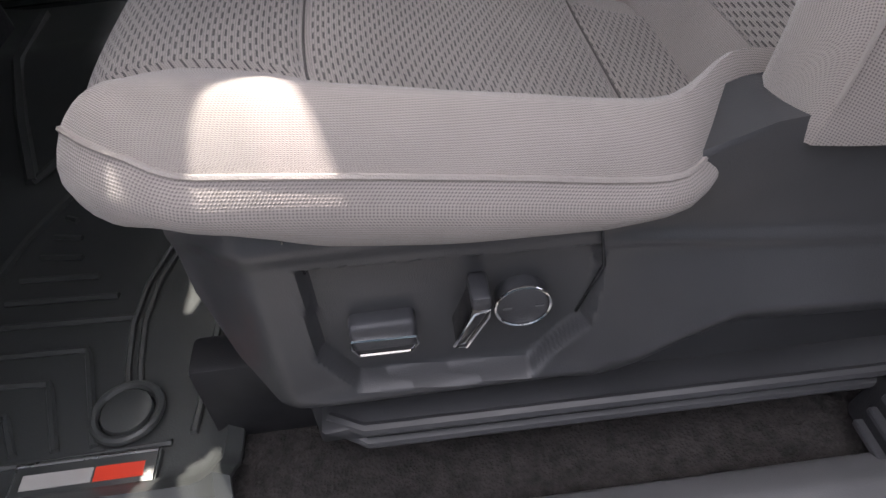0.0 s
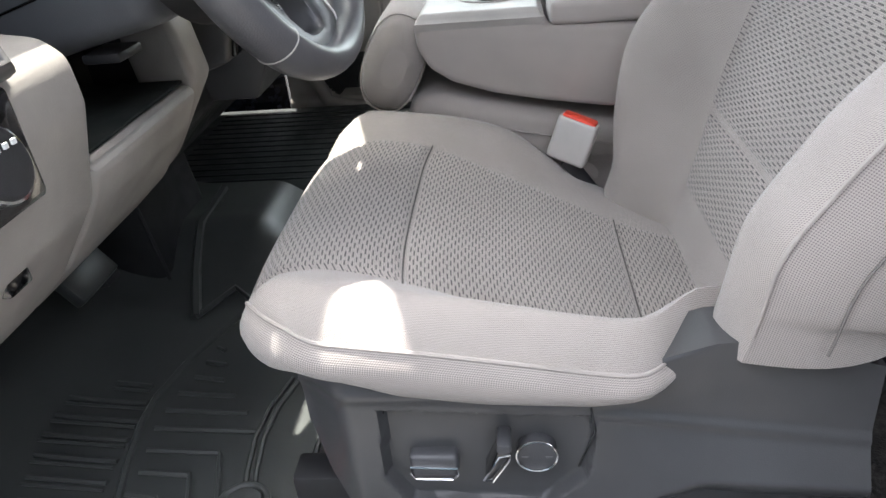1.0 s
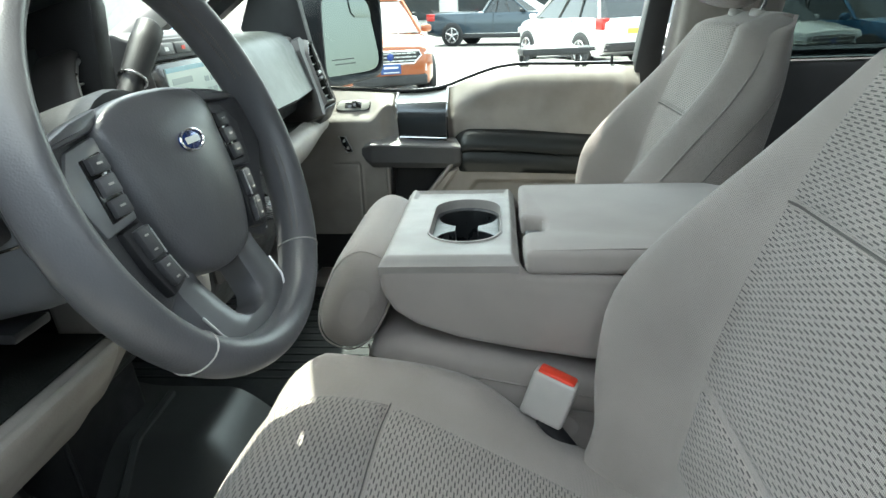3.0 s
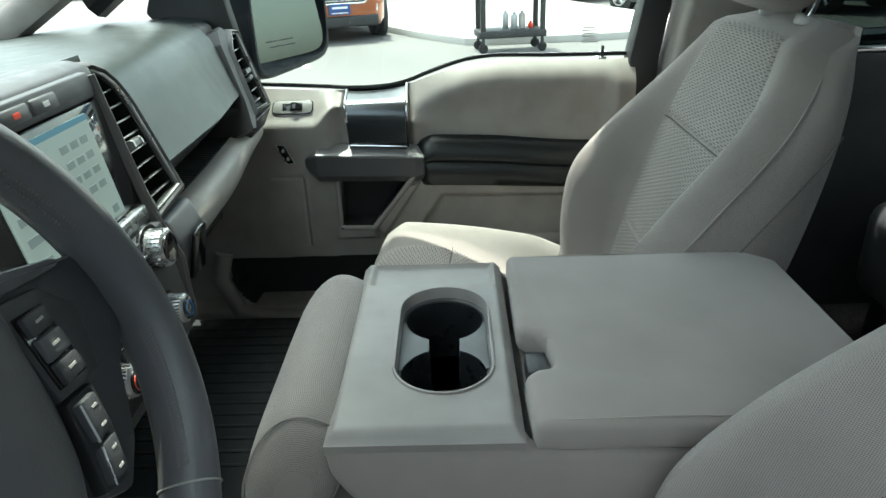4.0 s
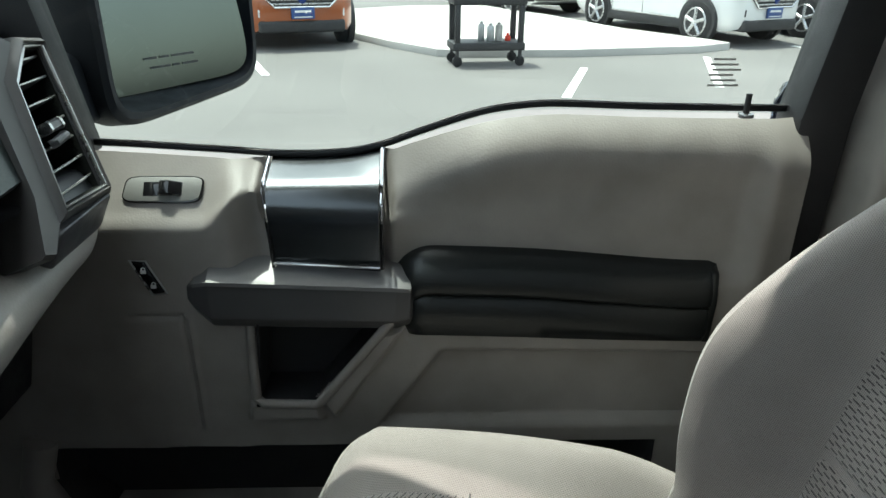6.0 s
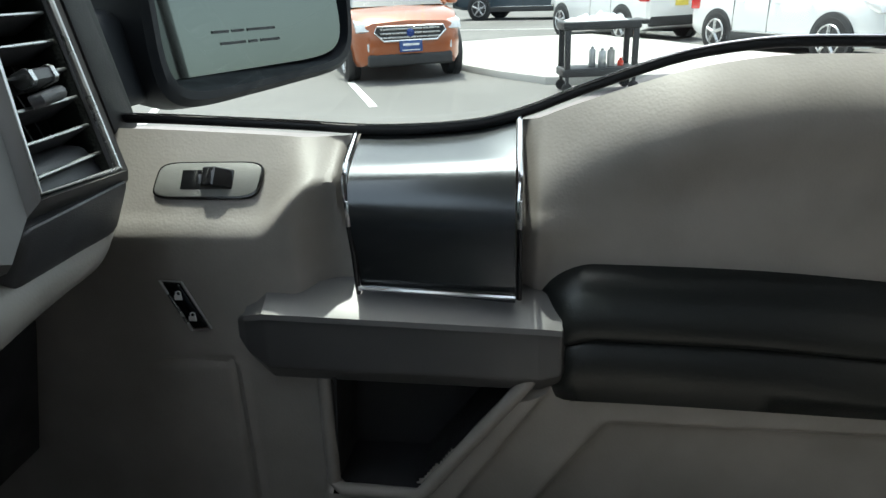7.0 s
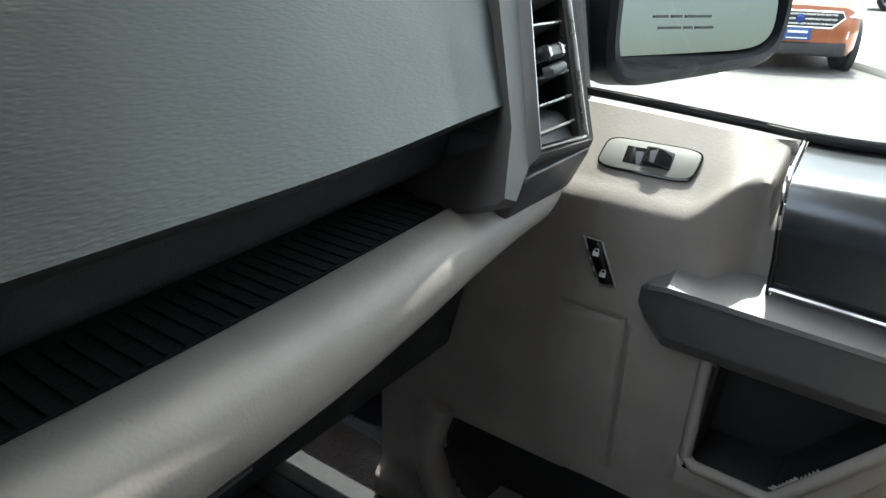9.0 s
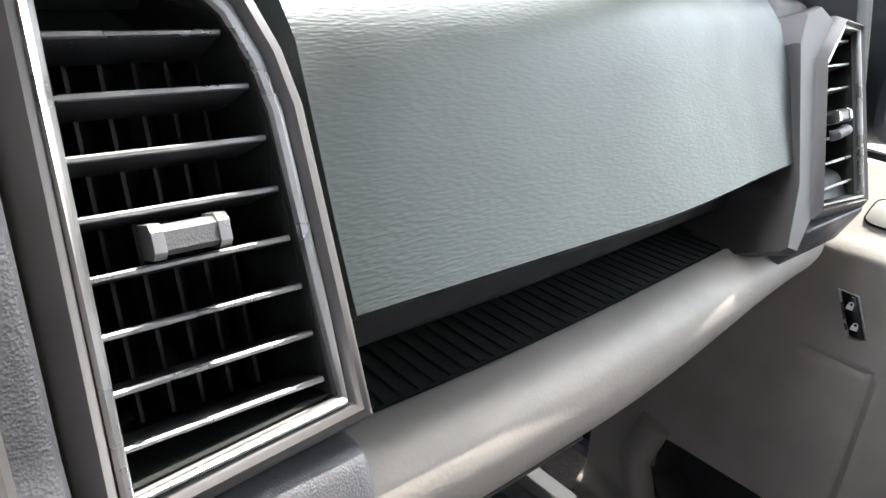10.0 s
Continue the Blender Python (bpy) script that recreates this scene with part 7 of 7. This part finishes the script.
# two vans added out of view to cut low light through the driver's opening
van = car("unseen dark slate van added to block light from the driver's side", P_SLATE, 5.9, 2.0, 2.25, 0.2, hood_z=1.2, belt_z=1.35, ws=0.16, rear=0.985, wheel_r=0.38)
park(van, 0.2, -2.98, -1.0, 0.0)
park(copy_thing(van, Matrix()), -6.4, -3.1, -1.0, 0.0)

# utility cart
cart = thing("utility_cart", (0.75, 9.5, 0), "black two-shelf plastic utility cart with cloths and bottles", "cart")
CT = pose(0.78, 9.45, 0, 0, 0, 8)


def cpart(name, bm, m, parent, label=""):
    bmesh.ops.transform(bm, matrix=CT, verts=bm.verts)
    return part(name, bm, m, parent, label)


for z0, z1 in ((0.20, 0.30), (0.76, 0.86)):
    cpart("shelf", box(-0.48, 0.48, -0.24, 0.24, z0, z1, 0.02, 3), TRIM_BLACK, cart)
for x in (-0.42, 0.42):
    for y in (-0.20, 0.20):
        cpart("leg", box(x - 0.035, x + 0.035, y - 0.03, y + 0.03, 0.29, 0.77, 0.008), TRIM_BLACK, cart)
        cpart("caster", disc((x, y - 0.02, 0.065), (0, 1, 0), 0.065, 0.04, 20, 0.006), TYRE, cart)
        cpart("caster_fork", box(x - 0.02, x + 0.02, y - 0.025, y + 0.025, 0.10, 0.21, 0.004), TRIM_BLACK, cart)
cpart("handle", box(0.48, 0.58, -0.22, 0.22, 0.80, 0.86, 0.02, 3), TRIM_BLACK, cart)
CLOTHS = mat("pale_cleaning_cloths", (0.62, 0.66, 0.70), 0.95, grain=0.8, grain_size=0.02, var=0.25, var_size=0.1)
rag = thing("cleaning_cloths", (0.75, 9.45, 0.86), "heap of pale cleaning cloths on the cart", "cloths")
rows = [[CT @ Vector((x, y, 0.858 + (0.055 + 0.10 * noise.noise((x * 9, y * 9, 3.1)) + 0.03 * noise.noise((x * 25, y * 25, 1.0))) * ease(0.40, 0.20, abs(x + 0.03)) * ease(0.21, 0.10, abs(y)))) for y in np.linspace(-0.21, 0.21, 24)] for x in np.linspace(-0.43, 0.37, 40)]
part("heap", sheet(rows), CLOTHS, rag)
for x, y, r, h, m, lab in ((0.05, -0.05, 0.05, 0.20, P_SILVER, "grey plastic bottle on the cart shelf"), (0.17, -0.02, 0.05, 0.21, LIGHT_GREY, "pale plastic bottle on the cart shelf"), (-0.06, 0.02, 0.045, 0.22, P_SILVER, "grey plastic bottle on the cart shelf"), (0.30, 0.0, 0.04, 0.07, RED, "red tub on the cart shelf")):
    bm = disc((x, y, 0.295), (0, 0, 1), r, h, 20, 0.012, r * 0.92)
    bm2 = disc((x, y, 0.295 + h), (0, 0, 1), r * 0.45, 0.03, 14, 0.004)
    for b_ in (bm, bm2):
        bmesh.ops.transform(b_, matrix=CT, verts=b_.verts)
    bm = join(bm, bm2)
    lone("bottle", bm, m, lab, "bottle", "", "bottles")

# far buildings
WALL_PALE = mat("pale_render_wall", (0.62, 0.61, 0.58), 0.85, var=0.1, var_size=2.0)
WALL_BLUE = mat("blue_cladding", (0.10, 0.14, 0.22), 0.5)


def building(x0, x1, y, h, label, n):
    b = thing("showroom", ((x0 + x1) / 2, y, 0), label, "building")
    part("wall", box(x0, x1, y, y + 12, 0, h, 0.05), WALL_PALE, b)
    part("fascia", box(x0 - 0.2, x1 + 0.2, y - 0.4, y + 0.2, h - 0.9, h - 0.1, 0.03), WALL_BLUE, b)
    part("roof", box(x0 - 0.1, x1 + 0.1, y - 0.1, y + 12.1, h, h + 0.25, 0.03), WALL_PALE, b)
    w = (x1 - x0) / n
    for i in range(n):
        wx = x0 + w * (i + 0.14)
        f = part("window", box(wx, wx + w * 0.72, y - 0.05, y + 0.05, 0.6, h - 1.4, 0.02), SATIN, b)
        part("pane", box(wx + 0.08, wx + w * 0.72 - 0.08, y - 0.062, y + 0.02, 0.68, h - 1.48), CAR_GLASS, f)


building(-16, 26, 50, 4.5, "pale single-storey showroom with wide windows", 10)
building(60, 100, 76, 3.6, "pale showroom with a blue fascia", 8)
building(-60, -24, 42, 5.5, "long low pale building behind the car park", 10)

LEAF = mat("tree_leaves", (0.06, 0.10, 0.03), 0.7, var=0.4, var_size=0.3)
BARK = mat("bark", (0.12, 0.09, 0.07), 0.9, grain=0.8, grain_size=0.03)


def tree(x, y, h, seed, label):
    rnd = random.Random(seed)
    t = thing("tree", (x, y, 0), label, "tree", "trees")
    bm = tube([(x, y, 0), (x + 0.1, y, h * 0.3), (x + 0.05, y + 0.1, h * 0.55), (x, y, h * 0.8)], [0.16, 0.13, 0.09, 0.03], 8)
    tips = []
    for i in range(9):
        a, z = rnd.uniform(0, 6.28), h * rnd.uniform(0.35, 0.65)
        e = Vector((x + math.cos(a) * h * 0.25, y + math.sin(a) * h * 0.25, z + h * rnd.uniform(0.1, 0.28)))
        bm = tube([(x, y, z), ((x + e.x) / 2, (y + e.y) / 2, (z + e.z) / 2 + 0.1), e], [0.05, 0.035, 0.012], 5, bm=bm)
        tips.append(e)
    part("trunk", bm, BARK, t)
    bm = bmesh.new()
    for e in tips + [Vector((x, y, h * 0.85))]:
        for k in range(110):
            p = e + Vector((rnd.gauss(0, 1), rnd.gauss(0, 1), rnd.gauss(0, 0.8))) * h * 0.075
            q = Euler((rnd.uniform(0, 6), rnd.uniform(0, 6), rnd.uniform(0, 6))).to_matrix()
            s = rnd.uniform(0.10, 0.2)
            bm.faces.new([bm.verts.new(p + q @ Vector(c) * s) for c in ((-0.5, 0, 0), (0, -0.28, 0.05), (0.6, 0, 0), (0, 0.28, 0.05))])
    part("crown", bm, LEAF, t, smooth=0)


for i, (x, y, h) in enumerate(((16.5, 30, 5.0), (19.5, 31, 4.4), (22, 30, 5.2), (-20, 40, 6.0), (-30, 38, 6.5), (34, 32, 5.5))):
    tree(x, y, h, i + 3, "small leafy green tree by the showroom")
for x, y in ((-14, 22), (16, 24), (-26, 8), (-10, -22), (14, -18)):
    lp = thing("street_lamp", (x, y, 0), "tall car park lamp post with two heads", "lamp post", "lamp posts")
    part("pole", tube([(x, y, 0), (x, y, 8.0)], [0.10, 0.06], 10), PULL, lp)
    part("base", disc((x, y, 0), (0, 0, 1), 0.3, 0.7, 20, 0.03), CONCRETE, lp)
    for s in (-1, 1):
        part("head", box(x + s * 0.3 - 0.25, x + s * 0.3 + 0.25, y - 0.14, y + 0.14, 7.95, 8.1, 0.03), PULL, lp)

# own bonnet ahead of the windscreen
hood = [[(x, y, 1.33 + 0.02 * math.cos(y) - 0.06 * ((x + 1.2) / -1.3) ** 2 - 0.10 * (abs(y) / 0.95) ** 6) for y in np.linspace(-0.93, 0.93, 21)] for x in np.linspace(-1.18, -2.45, 14)]
bm = sheet(hood)
bmesh.ops.solidify(bm, geom=bm.faces[:], thickness=0.03)
lone("bonnet", bm, TRUCK_PAINT, "dark blue bonnet of the truck", "bonnet", "structure")
for s in (-1, 1):
    lone("fender", box(-2.45, -0.74, min(s * 0.93, s * 1.01), max(s * 0.93, s * 1.01), 0.5, 1.26, 0.03), TRUCK_PAINT, "dark blue front wing of the truck", "wing", "structure")
